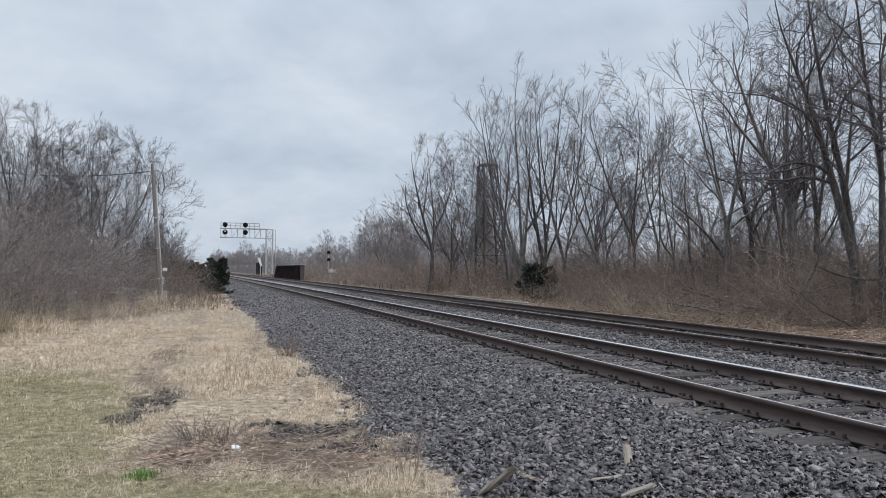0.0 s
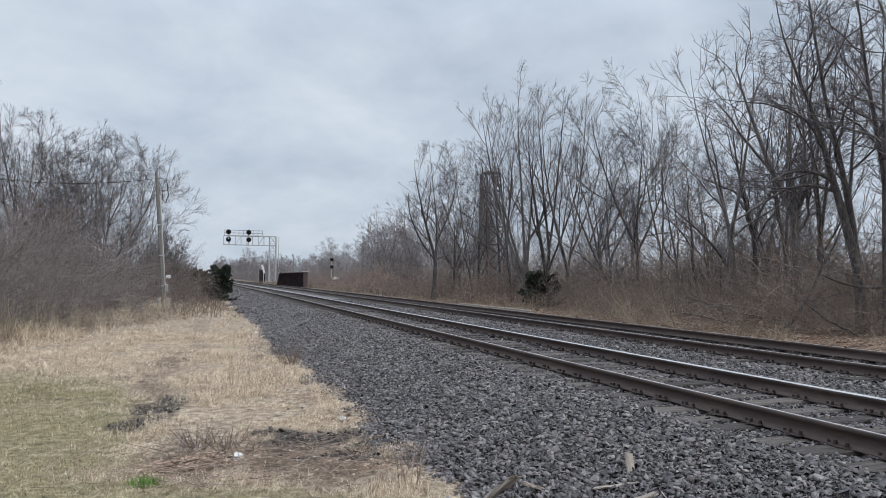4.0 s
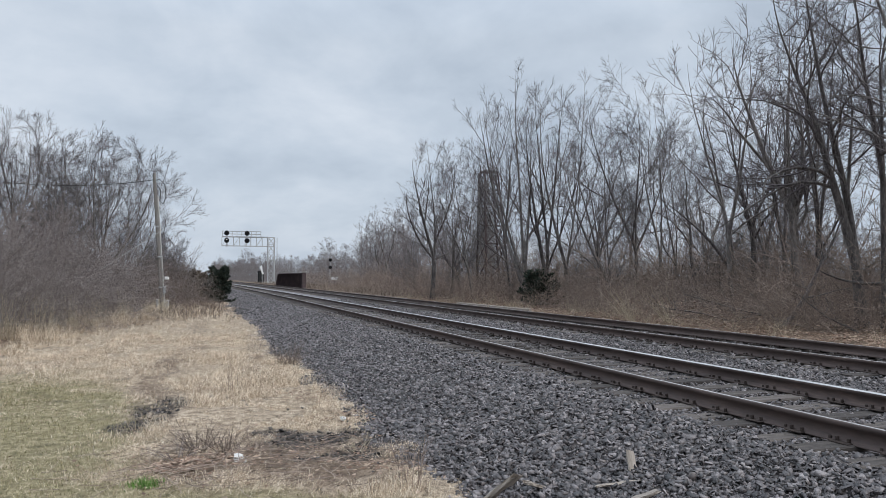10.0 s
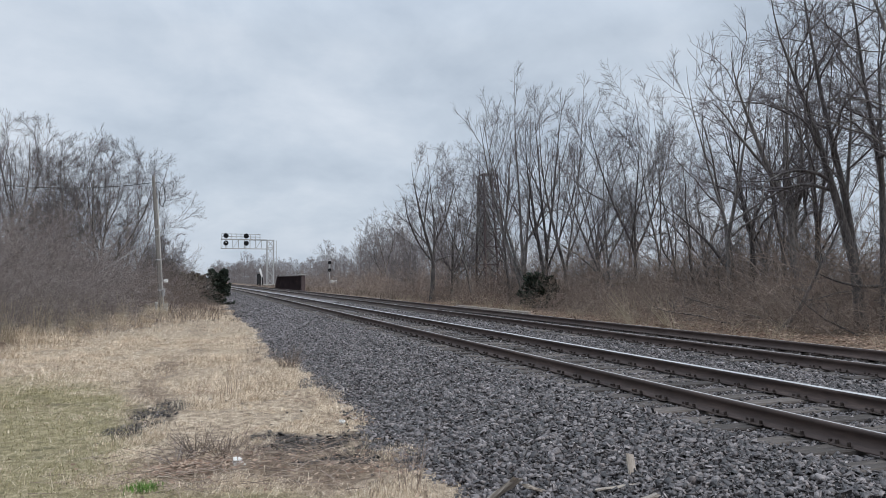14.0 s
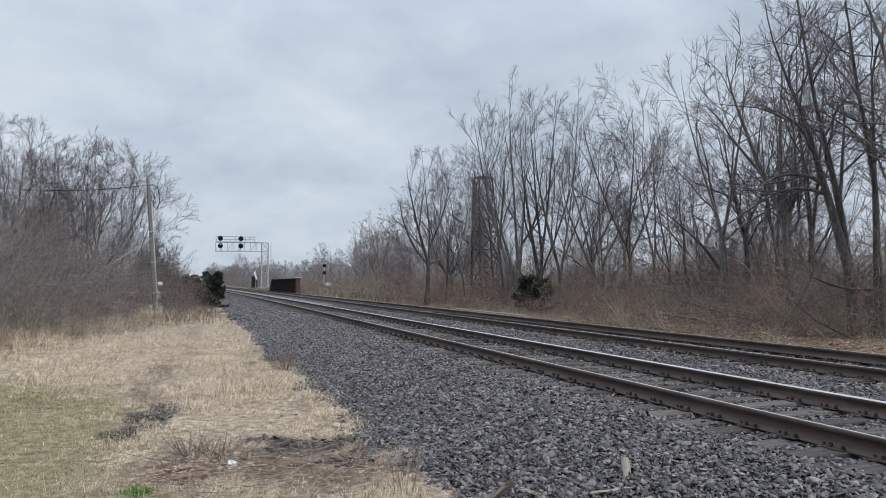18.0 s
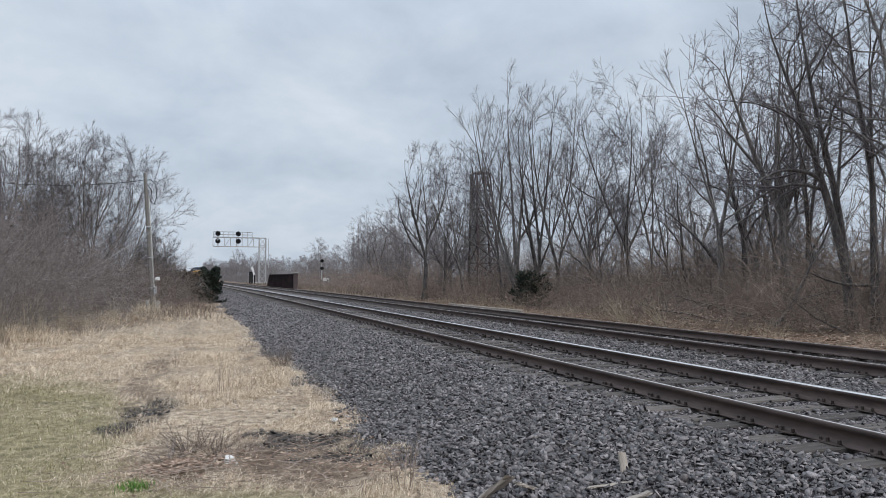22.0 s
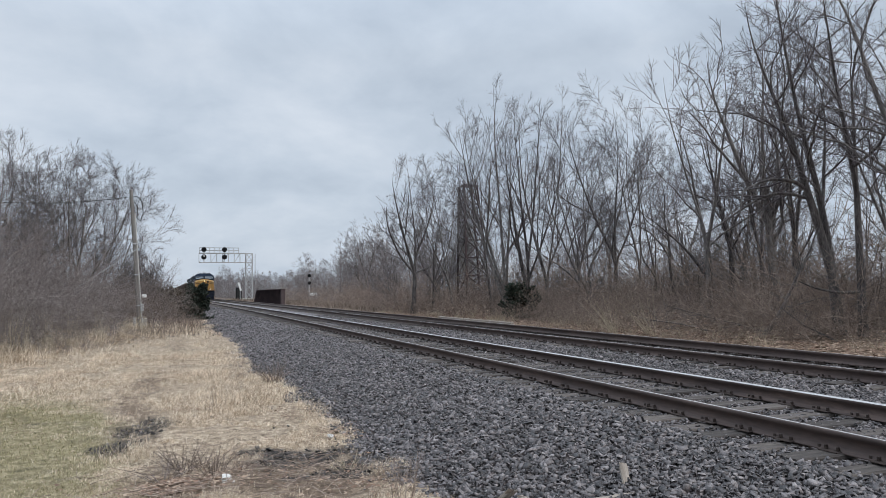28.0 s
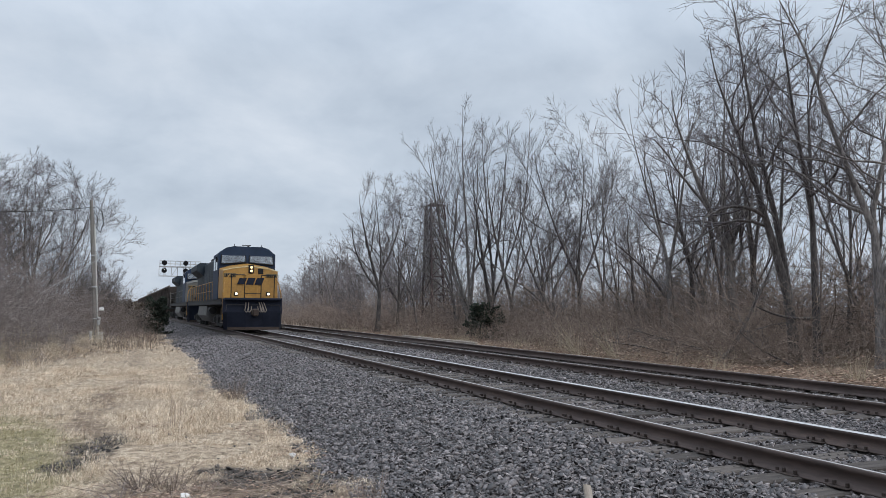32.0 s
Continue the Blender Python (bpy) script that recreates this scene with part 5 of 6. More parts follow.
cedar(1, 1.38, 49.3, 2.35, 1.95, CEDAR, "dark green evergreen bush beside the ballast")
cedar(2, 0.05, 49.9, 1.95, 2.1, CEDAR_BROWN, "bronze-brown evergreen bush beside the ballast")
cedar(3, -1.0, 51.4, 2.0, 2.0, CEDAR_BROWN, "bronze-brown evergreen bush beside the ballast")
cedar(4, 15.5, 30.4, 1.45, 2.2, CEDAR, "low dark green evergreen bush in the brush")


# reeds and tall weeds
def reed_clump(seed, x, y, n, h, spread, label, material=None, twigs=0, bias=0.0):
    rng = np.random.default_rng(seed)
    z = float(ground_height(np.array([x]), np.array([y]))[0])
    t = thing("weed_clump", label, "weeds", pose(x, y, z))
    a = rng.uniform(0, 6.28, n)
    st = np.stack([np.cos(a), np.sin(a), 0 * a], -1) * (0.12 * rng.uniform(0, 1, n))[:, None]
    st[:, 2] = -0.02
    d = np.stack([np.cos(a) * spread * rng.uniform(0.1, 1, n), np.sin(a) * spread * rng.uniform(0.1, 1, n), np.ones(n)], -1)
    d += np.array([0.944, -0.329, 0]) * bias
    ln = h * rng.uniform(0.4, 1.15, n)
    p = Pile()
    l0 = grow(rng, st, d, ln, 5, 0.05, -0.03)
    r0 = np.full((n, 1), 0.0028 + h * 0.0015) * np.linspace(1, 0.4, 5)
    p.add(*tubes(l0, r0, 3))
    if twigs:
        q, d, ln1, r = offshoots(rng, l0, r0, ln, twigs, 0.3, 1.0, 40, 12, 0.3, 0.8)
        p.add(*tubes(grow(rng, q, d, ln1, 3, 0.12, 0.03), r[:, None] * np.linspace(1, 0.5, 3), 3))
    tagged(mpart("dry_growth", p.mesh("dry_growth", material or REED), t), kind="stuff")


for i in range(5):
    reed_clump(30 + i, 13.05 + 0.35 * math.sin(i * 2.1), 17.2 + i * 0.7, 13, 1.35, 0.6, "fan of pale dry reed stalks", None, 0, -0.45)
wrng = random.Random(17)
for i in range(60):
    y = wrng.uniform(9, 46)
    reed_clump(300 + i, 13.2 + bend(y) + wrng.uniform(-0.4, 1.2), y, 16, wrng.uniform(0.25, 0.75), wrng.uniform(0.7, 1.4), "dry pale weeds at the wood's edge")
for i in range(40):
    y = wrng.uniform(17, 34)
    x = float(np.interp(y, [4, 14, 20, 23, 28, 33, 45, 60], [-11, -8.0, -5.6, -4.4, -2.9, -1.6, -1.2, -1.6]))
    reed_clump(120 + i, x + wrng.uniform(-0.5, 0.7), y, 14, wrng.uniform(0.6, 1.3), 0.3, "dry weeds with drooping heads beside the thicket", REED, 3)
for i, (x, y) in enumerate(((-4.5, 24.0), (-3.9, 24.6), (-5.3, 22.6))):
    reed_clump(220 + i, x, y, 4, 1.9, 0.5, "pale bare stems bent out of the thicket", PALE_STEM, 3)


def dead_limb(seed, a, b, r, label):
    """A dead limb with broken side branches, its butt on the ground."""
    rng = np.random.default_rng(seed)
    a, b = np.array(a, float), np.array(b, float)
    d = b - a
    l0 = grow(rng, a[None], d[None], np.array([np.linalg.norm(d)]), 12, 0.10, 0.0)
    l0 += (np.linspace(0, 1, 12)[:, None] * (b - l0[0, -1]))[None]
    r0 = r * np.linspace(1, 0.2, 12)[None]
    pile = Pile()
    pile.add(*tubes(l0, r0, 7))
    p, d, ln, rr = forks(rng, l0, r0, np.array([np.linalg.norm(b - a)]), 9, 0.2, 0.95, 45, 14, 0.55, 0.6)
    l1 = grow(rng, p, d, ln, 6, 0.16, 0.02)
    r1 = rr[:, None] * np.linspace(1, 0.25, 6)
    pile.add(*tubes(l1, r1, 4))
    p, d, ln, rr = forks(rng, l1, r1, ln, 5, 0.15, 0.95, 42, 14, 0.7, 0.65)
    pile.add(*tubes(grow(rng, p, d, ln, 4, 0.14, 0.02), np.maximum(rr, 0.006)[:, None] * np.linspace(1, 0.5, 4), 3))
    tagged(new("dead_limb", pile.mesh("dead_limb", BARK)), label, "branch")


dead_limb(1, (15.9, 15.1, 0.25), (14.0, 17.9, 1.15), 0.045, "dark fallen limb lying in the brush")
dead_limb(2, (14.9, 15.2, 0.25), (16.5, 14.3, 3.6), 0.07, "dark dead limb leaning out of the brush")
dead_limb(3, (15.6, 17.6, 0.25), (14.1, 19.9, 0.9), 0.035, "dark fallen limb lying in the brush")
dead_limb(4, (15.4, 13.0, 0.25), (14.6, 14.4, 1.3), 0.03, "dark fallen limb lying in the brush")
reed_clump(201, 0.52, 10.9, 8, 0.55, 0.15, "thin dead weed stalks in the grass", STEM, 3)
reed_clump(202, 0.02, 7.40, 34, 0.34, 1.5, "dead brown weed with bare twigs", STEM_DARK, 4)
reed_clump(203, 0.30, 7.20, 26, 0.32, 1.4, "dead brown weed with bare twigs", STEM_DARK, 4)
reed_clump(204, -0.15, 7.15, 26, 0.26, 1.7, "dead brown weed with bare twigs", STEM_GREY, 4)
reed_clump(209, 0.52, 7.15, 30, 0.24, 1.9, "flattened tangle of dead stalks", STEM, 4)
reed_clump(210, 0.20, 7.55, 24, 0.28, 1.5, "flattened tangle of dead stalks", STEM, 4)
reed_clump(211, 1.84, 6.14, 18, 0.30, 0.7, "dead brown weed at the edge of the stones", STEM_GREY, 5)
reed_clump(205, 1.62, 5.45, 12, 0.42, 0.3, "dead brown weed at the edge of the stones", STEM, 5)
reed_clump(206, 1.72, 13.9, 70, 0.5, 1.1, "dark dead weed clump at the edge of the stones", STEM_DARK, 5)
reed_clump(207, 1.5, 6.9, 16, 0.22, 0.9, "small clump of dry grass at the edge of the stones")
reed_clump(208, 1.2, 16.5, 14, 0.45, 0.4, "dead weed stalks in the grass", STEM_GREY, 3)


# ---- line-side things ----
def utility_pole():
    t = thing("utility_pole", "weathered grey wooden pole with a conduit and cable loop", "pole", pose(-1.48, 35.1, 0.02))
    bm = bmesh.new()
    rod(bm, (0, 0, -0.1), (-0.45, 0.1, 6.5), 0.095, 0.075, 14)
    part("shaft", bm, POLE, t, smooth=False)
    bm = bmesh.new()
    rod(bm, (0.09, -0.07, 0.3), (-0.275, 0.0, 5.4), 0.034, 0.03, 8)
    part("conduit", bm, CONCRETE, t, "grey plastic conduit")
    for z in (1.2, 2.6, 4.0):
        bm = bmesh.new()
        box(bm, (0.035 - z * 0.069, -0.02, z), (0.24, 0.20, 0.05), bevel=0.01)
        part("strap", bm, GALV, t)
    bm = bmesh.new()
    pts = [(-0.36, -0.02, 6.15), (-0.2, 0, 6.2), (0.02, 0.02, 5.95), (0.08, 0.03, 5.45), (-0.02, 0, 5.05), (-0.18, 0, 5.2), (-0.15, 0, 5.7), (-0.32, 0, 5.95)]
    for a, b in zip(pts, pts[1:]):
        rod(bm, a, b, 0.018, n=6)
    part("cable_loop", bm, WIRE, t, "slack loop of black cable")
    bm = bmesh.new()
    box(bm, (0.16, -0.12, 1.62), (0.20, 0.14, 0.15), bevel=0.02)
    part("junction_box", bm, WHITE, t, "small white box")
    bm = bmesh.new()
    box(bm, (0.08, -0.14, 1.10), (0.13, 0.12, 0.34), bevel=0.02)
    part("meter_box", bm, GALV, t)
    bm = bmesh.new()
    box(bm, (-0.22, -0.25, 0.30), (0.11, 0.10, 0.62), bevel=0.02)
    box(bm, (-0.22, -0.25, 0.63), (0.14, 0.13, 0.06), bevel=0.02)
    part("marker_post", bm, CONCRETE, t, "short pale post")
    bm = bmesh.new()
    box(bm, (0.20, -0.30, 0.28), (0.15, 0.13, 0.58), bevel=0.02)
    box(bm, (0.20, -0.30, 0.59), (0.18, 0.16, 0.06), bevel=0.02)
    part("pedestal", bm, CONCRETE, t, "short pale pedestal")
    return t


utility_pole()
# slack wire that runs off the pole through the trees
bm = bmesh.new()
a, b = Vector((-1.9, 35.2, 6.2)), Vector((-16.0, 33.0, 7.6))
last = None
for i in range(25):
    s = i / 24
    p = a.lerp(b, s) - Vector((0, 0, 1.1 * 4 * s * (1 - s)))
    if last:
        rod(bm, last, p, 0.017, n=5, caps=False)
    last = p
tagged(part("overhead_wire", bm, WIRE), "slack black overhead wire from the wooden pole", "wire")
bm = bmesh.new()
rod(bm, (-1.48, 35.1, 3.9), (-4.6, 34.2, 1.6), 0.014, n=5)
tagged(part("guy_wire", bm, GALV), "thin steel guy wire into the thicket", "wire")


def signal_head(name, parent, x, z, y=-0.35, lit=False):
    bm = bmesh.new()
    rod(bm, (x, y - 0.04, z), (x, y + 0.04, z), 0.49, n=28)
    head = part(name, bm, BLACK, parent, "round black signal target")
    for dx, dz in ((0, 0.20), (-0.18, -0.12), (0.18, -0.12)):
        bm = bmesh.new()
        rod(bm, (x + dx, y - 0.30, z + dz + 0.01), (x + dx, y - 0.04, z + dz), 0.125, 0.135, 14, caps=False)
        bmesh.ops.solidify(bm, geom=bm.faces[:], thickness=0.012)
        part("hood", bm, BLACK, head)
        bm = bmesh.new()
        rod(bm, (x + dx, y - 0.062, z + dz), (x + dx, y - 0.045, z + dz), 0.085, n=14)
        part("lens", bm, LUNAR if lit and dz > 0 else LENS, head, "lit white lens" if lit and dz > 0 else "dark unlit lens")
    bm = bmesh.new()
    box(bm, (x, y + 0.20, z), (0.42, 0.34, 0.55), bevel=0.04)
    part("housing", bm, BLACK, head)
    return head


def gantry():
    """A cantilever signal bridge over both tracks; its arm points to -x."""
    t = thing("signal_gantry", "galvanised steel cantilever gantry with four round black signals", "signal", pose(0, 147.5, 0.45))
    X0, X1, ZB, ZT = 13.55, 14.85, 0.2, 9.3
    bm = bmesh.new()
    box(bm, (14.2, 0, 0.0), (2.6, 2.2, 0.5), bevel=0.05)
    part("footing", bm, CONCRETE, t, "pale concrete footing")
    for sx in (X0, X1):
        for sy in (-0.55, 0.55):
            bm = bmesh.new()
            box(bm, (sx, sy, (ZB + ZT) / 2), (0.17, 0.17, ZT - ZB), bevel=0.015)
            part("column_leg", bm, GALV, t)
    def brace(a, b, w, h):
        bm = bmesh.new()
        bar(bm, a, b, w, h)
        part("brace", bm, GALV, t)

    n = 6
    for i in range(n):
        z0, z1 = ZB + (ZT - ZB) * i / n, ZB + (ZT - ZB) * (i + 1) / n
        for sy in (-0.55, 0.55):
            brace((X0, sy, z0), (X1, sy, z1), 0.075, 0.06)
            brace((X1, sy, z0), (X0, sy, z1), 0.075, 0.06)
            brace((X0, sy, z1), (X1, sy, z1), 0.09, 0.07)
        for sx in (X0, X1):
            brace((sx, -0.55, z0), (sx, 0.55, z1), 0.07, 0.06)
    L = 4.6
    for z in (7.45, 9.25):
        for sy in (-0.55, 0.55):
            bm = bmesh.new()
            box(bm, ((L + X1) / 2, sy, z), (X1 - L, 0.11, 0.13), bevel=0.01)
            part("chord", bm, GALV, t)
    n = 8
    for i in range(n + 1):
        x = L + (X0 - L) * i / n
        for sy in (-0.55, 0.55):
            brace((x, sy, 7.45), (x, sy, 9.25), 0.06, 0.06)
            if i < n and i % 2 == 0:
                brace((x, sy, 7.45), (x + (X0 - L) / n, sy, 9.25), 0.05, 0.05)
        brace((x, -0.55, 7.45), (x, 0.55, 7.45), 0.06, 0.06)
        brace((x, -0.55, 9.25), (x, 0.55, 9.25), 0.06, 0.06)
    bm = bmesh.new()
    box(bm, ((L + X0) / 2, 0, 9.36), (X0 - L, 0.9, 0.04))
    part("walkway", bm, GALV, t, "steel grating walkway")
    bm = bmesh.new()
    for sy in (-0.5, 0.5):
        for z in (9.85, 10.4):
            rod(bm, (L + 0.1, sy, z), (X0 - 1.4, sy, z), 0.04, n=6)
        for i in range(9):
            x = L + 0.1 + (X0 - 1.5 - L) * i / 8
            rod(bm, (x, sy, 9.3), (x, sy, 10.4), 0.035, n=6)
    part("handrail", bm, GALV, t)
    bm = bmesh.new()
    for sy in (-0.25, 0.25):
        rod(bm, (X1 + 0.55, sy, 3.2), (X1 + 0.55, sy, 9.2), 0.03, n=6)
    for i in range(16):
        rod(bm, (X1 + 0.55, -0.25, 3.4 + i * 0.36), (X1 + 0.55, 0.25, 3.4 + i * 0.36), 0.02, n=5)
    for i in range(4):
        rod(bm, (X1, 0, 4 + i * 1.5), (X1 + 0.55, 0, 4 + i * 1.5), 0.025, n=5)
    part("ladder", bm, GALV, t)
    for x in (5.5, 9.4):
        bm = bmesh.new()
        rod(bm, (x, -0.25, 7.3), (x, -0.25, 10.6), 0.06, n=8)
        part("signal_mast", bm, GALV, t)
        for z in (9.98, 8.5):
            signal_head("signal", t, x, z, -0.75, x < 6 and z < 9)
    return t


gantry()

# equipment at the foot of the gantry
cab = thing("relay_cabinet", "dark steel relay cabinet at the gantry's foot", "cabinet", pose(12.4, 150.0, 0.30))
bm = bmesh.new()
box(bm, (0, 0, 1.25), (1.1, 1.4, 2.5), bevel=0.03)
part("body", bm, BLACK, cab)
bm = bmesh.new()
box(bm, (0, 0, 2.54), (1.3, 1.6, 0.10), bevel=0.03)
part("roof", bm, UNDER, cab)
bm = bmesh.new()
box(bm, (0, -0.72, 1.25), (0.9, 0.03, 2.2), bevel=0.01)
part("door", bm, UNDER, cab)
gate = thing("white_marker", "white board leaning on a post by the gantry", "sign", pose(12.35, 146.0, 0.30))
bm = bmesh.new()
rod(bm, (0, 0, 0), (0, 0, 3.4), 0.06, n=8)
part("post", bm, GALV, gate)
bm = bmesh.new()
box(bm, (-0.1, -0.08, 2.75), (0.38, 0.05, 1.7), (0, -18, 0), bevel=0.02)
part("board", bm, WHITE, gate)


def girder_bridge():
    """The far plate girder of a bridge that carries the tracks."""
    t = thing("bridge_girder", "dark rusted plate girder with ribs beside the far track", "bridge")
    y0, y1, x, z0, z1 = 86.0, 113.0, 12.55, 0.05, 2.02
    shift = (bend(y1) - bend(y0))
    L = y1 - y0
    bm = bmesh.new()
    vs = [bm.verts.new(p) for p in ((0, 0, z0), (0, L, z0), (0, L - 4.2, z1), (0, 0.0, z1))]
    f = bm.faces.new(vs)
    bmesh.ops.solidify(bm, geom=[f], thickness=0.05)
    web = part("web", bm, GIRDER, t)
    bm = bmesh.new()
    box(bm, (0, (L - 4.2) / 2, z1), (0.5, L - 4.2, 0.07), bevel=0.01)
    part("top_flange", bm, GIRDER, t)
    bm = bmesh.new()
    box(bm, (0, L / 2, z0), (0.5, L, 0.08), bevel=0.01)
    part("bottom_flange", bm, GIRDER, t)
    bm = bmesh.new()
    bar(bm, (0, L - 4.2, z1), (0, L, z0), 0.07, 0.5)
    part("end_flange", bm, GIRDER, t)
    for i in range(14):
        y = 0.35 + i * (L - 4.8) / 13
        bm = bmesh.new()
        vs = [bm.verts.new(p) for p in ((-0.03, y, z1 - 0.05), (-0.25, y, z1 - 0.05), (-0.62, y, z0 + 0.05), (-0.03, y, z0 + 0.05))]
        bmesh.ops.solidify(bm, geom=[bm.faces.new(vs)], thickness=0.06)
        part("stiffener", bm, GIRDER, t)
    bm = bmesh.new()
    box(bm, (0.12, -0.25, (z0 + z1) / 2 + 0.02), (0.5, 0.35, z1 - z0 + 0.1), bevel=0.03)
    part("end_post", bm, GIRDER, t, "pale-capped end post")
    bm = bmesh.new()
    box(bm, (0.15, -0.1, z1 + 0.11), (0.75, 0.9, 0.07), bevel=0.02)
    part("cap", bm, CONCRETE, t, "pale cap")
    t.matrix_basis = Matrix.Translation((x + bend(y0), y0, 0.12)) @ Matrix.Rotation(-math.atan2(shift, L), 4, "Z")


girder_bridge()

# dwarf signal and sign beyond the bridge
sig = thing("track_signal", "slim signal mast with two round black heads", "signal", pose(19.6, 110, 0.4))
bm = bmesh.new()
rod(bm, (0, 0, -0.1), (0, 0, 4.3), 0.07, n=10)
part("mast", bm, GALV, sig)
for z in (3.9, 2.75):
    bm = bmesh.new()
    rod(bm, (0, -0.30, z), (0, -0.24, z), 0.27, n=22)
    rod(bm, (0, -0.55, z), (0, -0.30, z), 0.13, n=12)
    box(bm, (0, -0.12, z), (0.3, 0.25, 0.4), bevel=0.03)
    part("signal", bm, BLACK, sig, "round black signal target")
bm = bmesh.new()
box(bm, (0, 0, 0.1), (0.6, 0.6, 0.3), bevel=0.03)
part("footing", bm, CONCRETE, sig)
sign = thing("white_sign", "small white rectangular board on two posts", "sign", pose(20.1, 109, 0.4))
bm = bmesh.new()
box(bm, (0, -0.05, 1.0), (1.0, 0.05, 0.5), bevel=0.015)
part("board", bm, WHITE, sign)
for sx in (-0.35, 0.35):
    bm = bmesh.new()
    rod(bm, (sx, 0, -0.1), (sx, 0, 1.1), 0.035, n=6)
    part("post", bm, GALV, sign)


def lattice_tower():
    """An old lattice tower, half of it smothered by dead vines."""
    t = thing("lattice_tower", "old rusted lattice tower smothered in dead vines", "tower", pose(18.0, 41.8, 0.3))
    H, w0, w1 = 8.1, 0.85, 0.45
    bm = bmesh.new()
    corners = [(-1, -1), (1, -1), (1, 1), (-1, 1)]

    def at(c, s):
        w = w0 + (w1 - w0) * s
        return Vector((c[0] * w - 0.35 * s, c[1] * w, s * H))

    for c in corners:
        bar(bm, at(c, 0), at(c, 1), 0.10, 0.10)
        part("leg", bm, GIRDER, t)
        bm = bmesh.new()
    n = 7
    for i in range(n):
        for a, b in zip(corners, corners[1:] + corners[:1]):
            bar(bm, at(a, i / n), at(b, (i + 1) / n), 0.05, 0.05)
            bar(bm, at(b, i / n), at(a, (i + 1) / n), 0.05, 0.05)
            bar(bm, at(a, (i + 1) / n), at(b, (i + 1) / n), 0.05, 0.05)
    part("bracing", bm, GIRDER, t)
    bm = bmesh.new()
    box(bm, (-0.35, 0, H + 0.04), (0.8, 0.8, 0.08), bevel=0.02)
    for sx in (-0.9, -0.35, 0.2):
        rod(bm, (sx, 0, H), (sx, 0, H + 0.35), 0.03, n=6)
    part("platform", bm, IRON, t)
    rng = np.random.default_rng(3)
    p = Pile()
    for n, high, side, wide, thick in ((330, 0.6, -0.55, 0.42, 0.008), (80, 0.9, -0.15, 0.55, 0.009)):
        s = 1 - rng.uniform(0, 1, n) ** 1.2 * high
        a = rng.uniform(0, 6.28, n)
        wr = wide * np.sqrt(rng.uniform(0.05, 1, n))
        st = np.stack([np.cos(a) * wr * 0.75 + side - 0.25 * s + 0.1, np.sin(a) * wr, s * (H - 0.1)], -1)
        d = np.stack([0.10 * np.cos(a), 0.10 * np.sin(a), -np.ones(n)], -1)
        l0 = grow(rng, st, d, np.minimum(rng.uniform(0.6, 3.6, n), s * H - 0.2), 6, 0.09, 0)
        r0 = np.full((n, 1), thick) * np.linspace(1, 0.5, 6)
        p.add(*tubes(l0, r0, 3))
        q, d, ln, r = offshoots(rng, l0, r0, np.full(n, 1.2), 5, 0.0, 1, 55, 22, 0.26, 0.75)
        p.add(*tubes(grow(rng, q, d, ln, 3, 0.15, -0.08), r[:, None] * np.linspace(1, 0.6, 3), 3))
    mpart("vines", p.mesh("vines", VINE), t, "hanging curtain of dead vines")


lattice_tower()

# an old timber kerb lying along the far side
beam = thing("timber_kerb", "long pale weathered beam lying beside the far track", "beam")
for i in range(2):
    y = 27.0 + i * 4.1
    bm = bmesh.new()
    box(bm, (12.35 + bend(y), y, 0.34), (0.14, 4.0, 0.18), bevel=0.02)
    part("timber", bm, PLANK, beam)


# broken boards by the ballast, litter
def board(x, y, z, size, rot, label):
    bm = bmesh.new()
    rng = random.Random(int(x * 100))
    vs = box(bm, (0, 0, 0), size, bevel=0.006)
    bmesh.ops.subdivide_edges(bm, edges=[e for e in bm.edges if e.calc_length() > size[2] * 0.6], cuts=3)
    for v in bm.verts:
        v.co += Vector([rng.uniform(-0.006, 0.006) for _ in range(3)])
        if v.co.z > size[2] * 0.42:
            v.co.z += rng.uniform(-0.05, 0.05) * size[2] / 0.4
    ob = tagged(part("broken_board", bm, PLANK), label, "board")
    ob.matrix_basis = pose(x, y, z, *rot)


board(3.21, 4.75, 0.20, (0.075, 0.022, 0.25), (-22, 10, 12), "broken grey board standing in the stones")
board(2.12, 4.85, 0.12, (0.10, 0.03, 0.42), (52, 0, 25), "splintered grey board lying in the stones")
board(2.86, 4.20, 0.17, (0.07, 0.025, 0.30), (66, 0, 50), "splintered grey board lying in the stones")
board(2.93, 4.55, 0.17, (0.03, 0.018, 0.32), (86, 0, 82), "thin weathered board lying in the stones")
board(2.42, 4.85, 0.13, (0.06, 0.025, 0.26), (68, 0, -60), "splintered grey board lying in the stones")
board(1.15, 4.55, 0.04, (0.06, 0.02, 0.16), (80, 0, 60), "small weathered board in the grass")


def crumpled(x, y, s, seed, label):
    bm = bmesh.new()
    bmesh.ops.create_icosphere(bm, subdivisions=2, radius=1)
    rng = random.Random(seed)
    for v in bm.verts:
        v.co = v.co * rng.uniform(0.55, 1.15)
        v.co = Vector((v.co.x * s, v.co.y * s * 0.6, (v.co.z + 0.6) * s * 0.7))
    ob = tagged(part("crumpled_paper", bm, PAPER), label, "litter")
    ob.matrix_basis = pose(x, y, float(ground_height(np.array([x]), np.array([y]))[0]), 0, 0, seed * 40)


crumpled(0.37, 6.80, 0.062, 1, "crumpled scrap of white paper in the grass")
crumpled(0.43, 6.70, 0.026, 2, "crumpled scrap of white paper in the grass")
crumpled(1.68, 8.5, 0.05, 3, "pale scrap of paper at the edge of the stones")
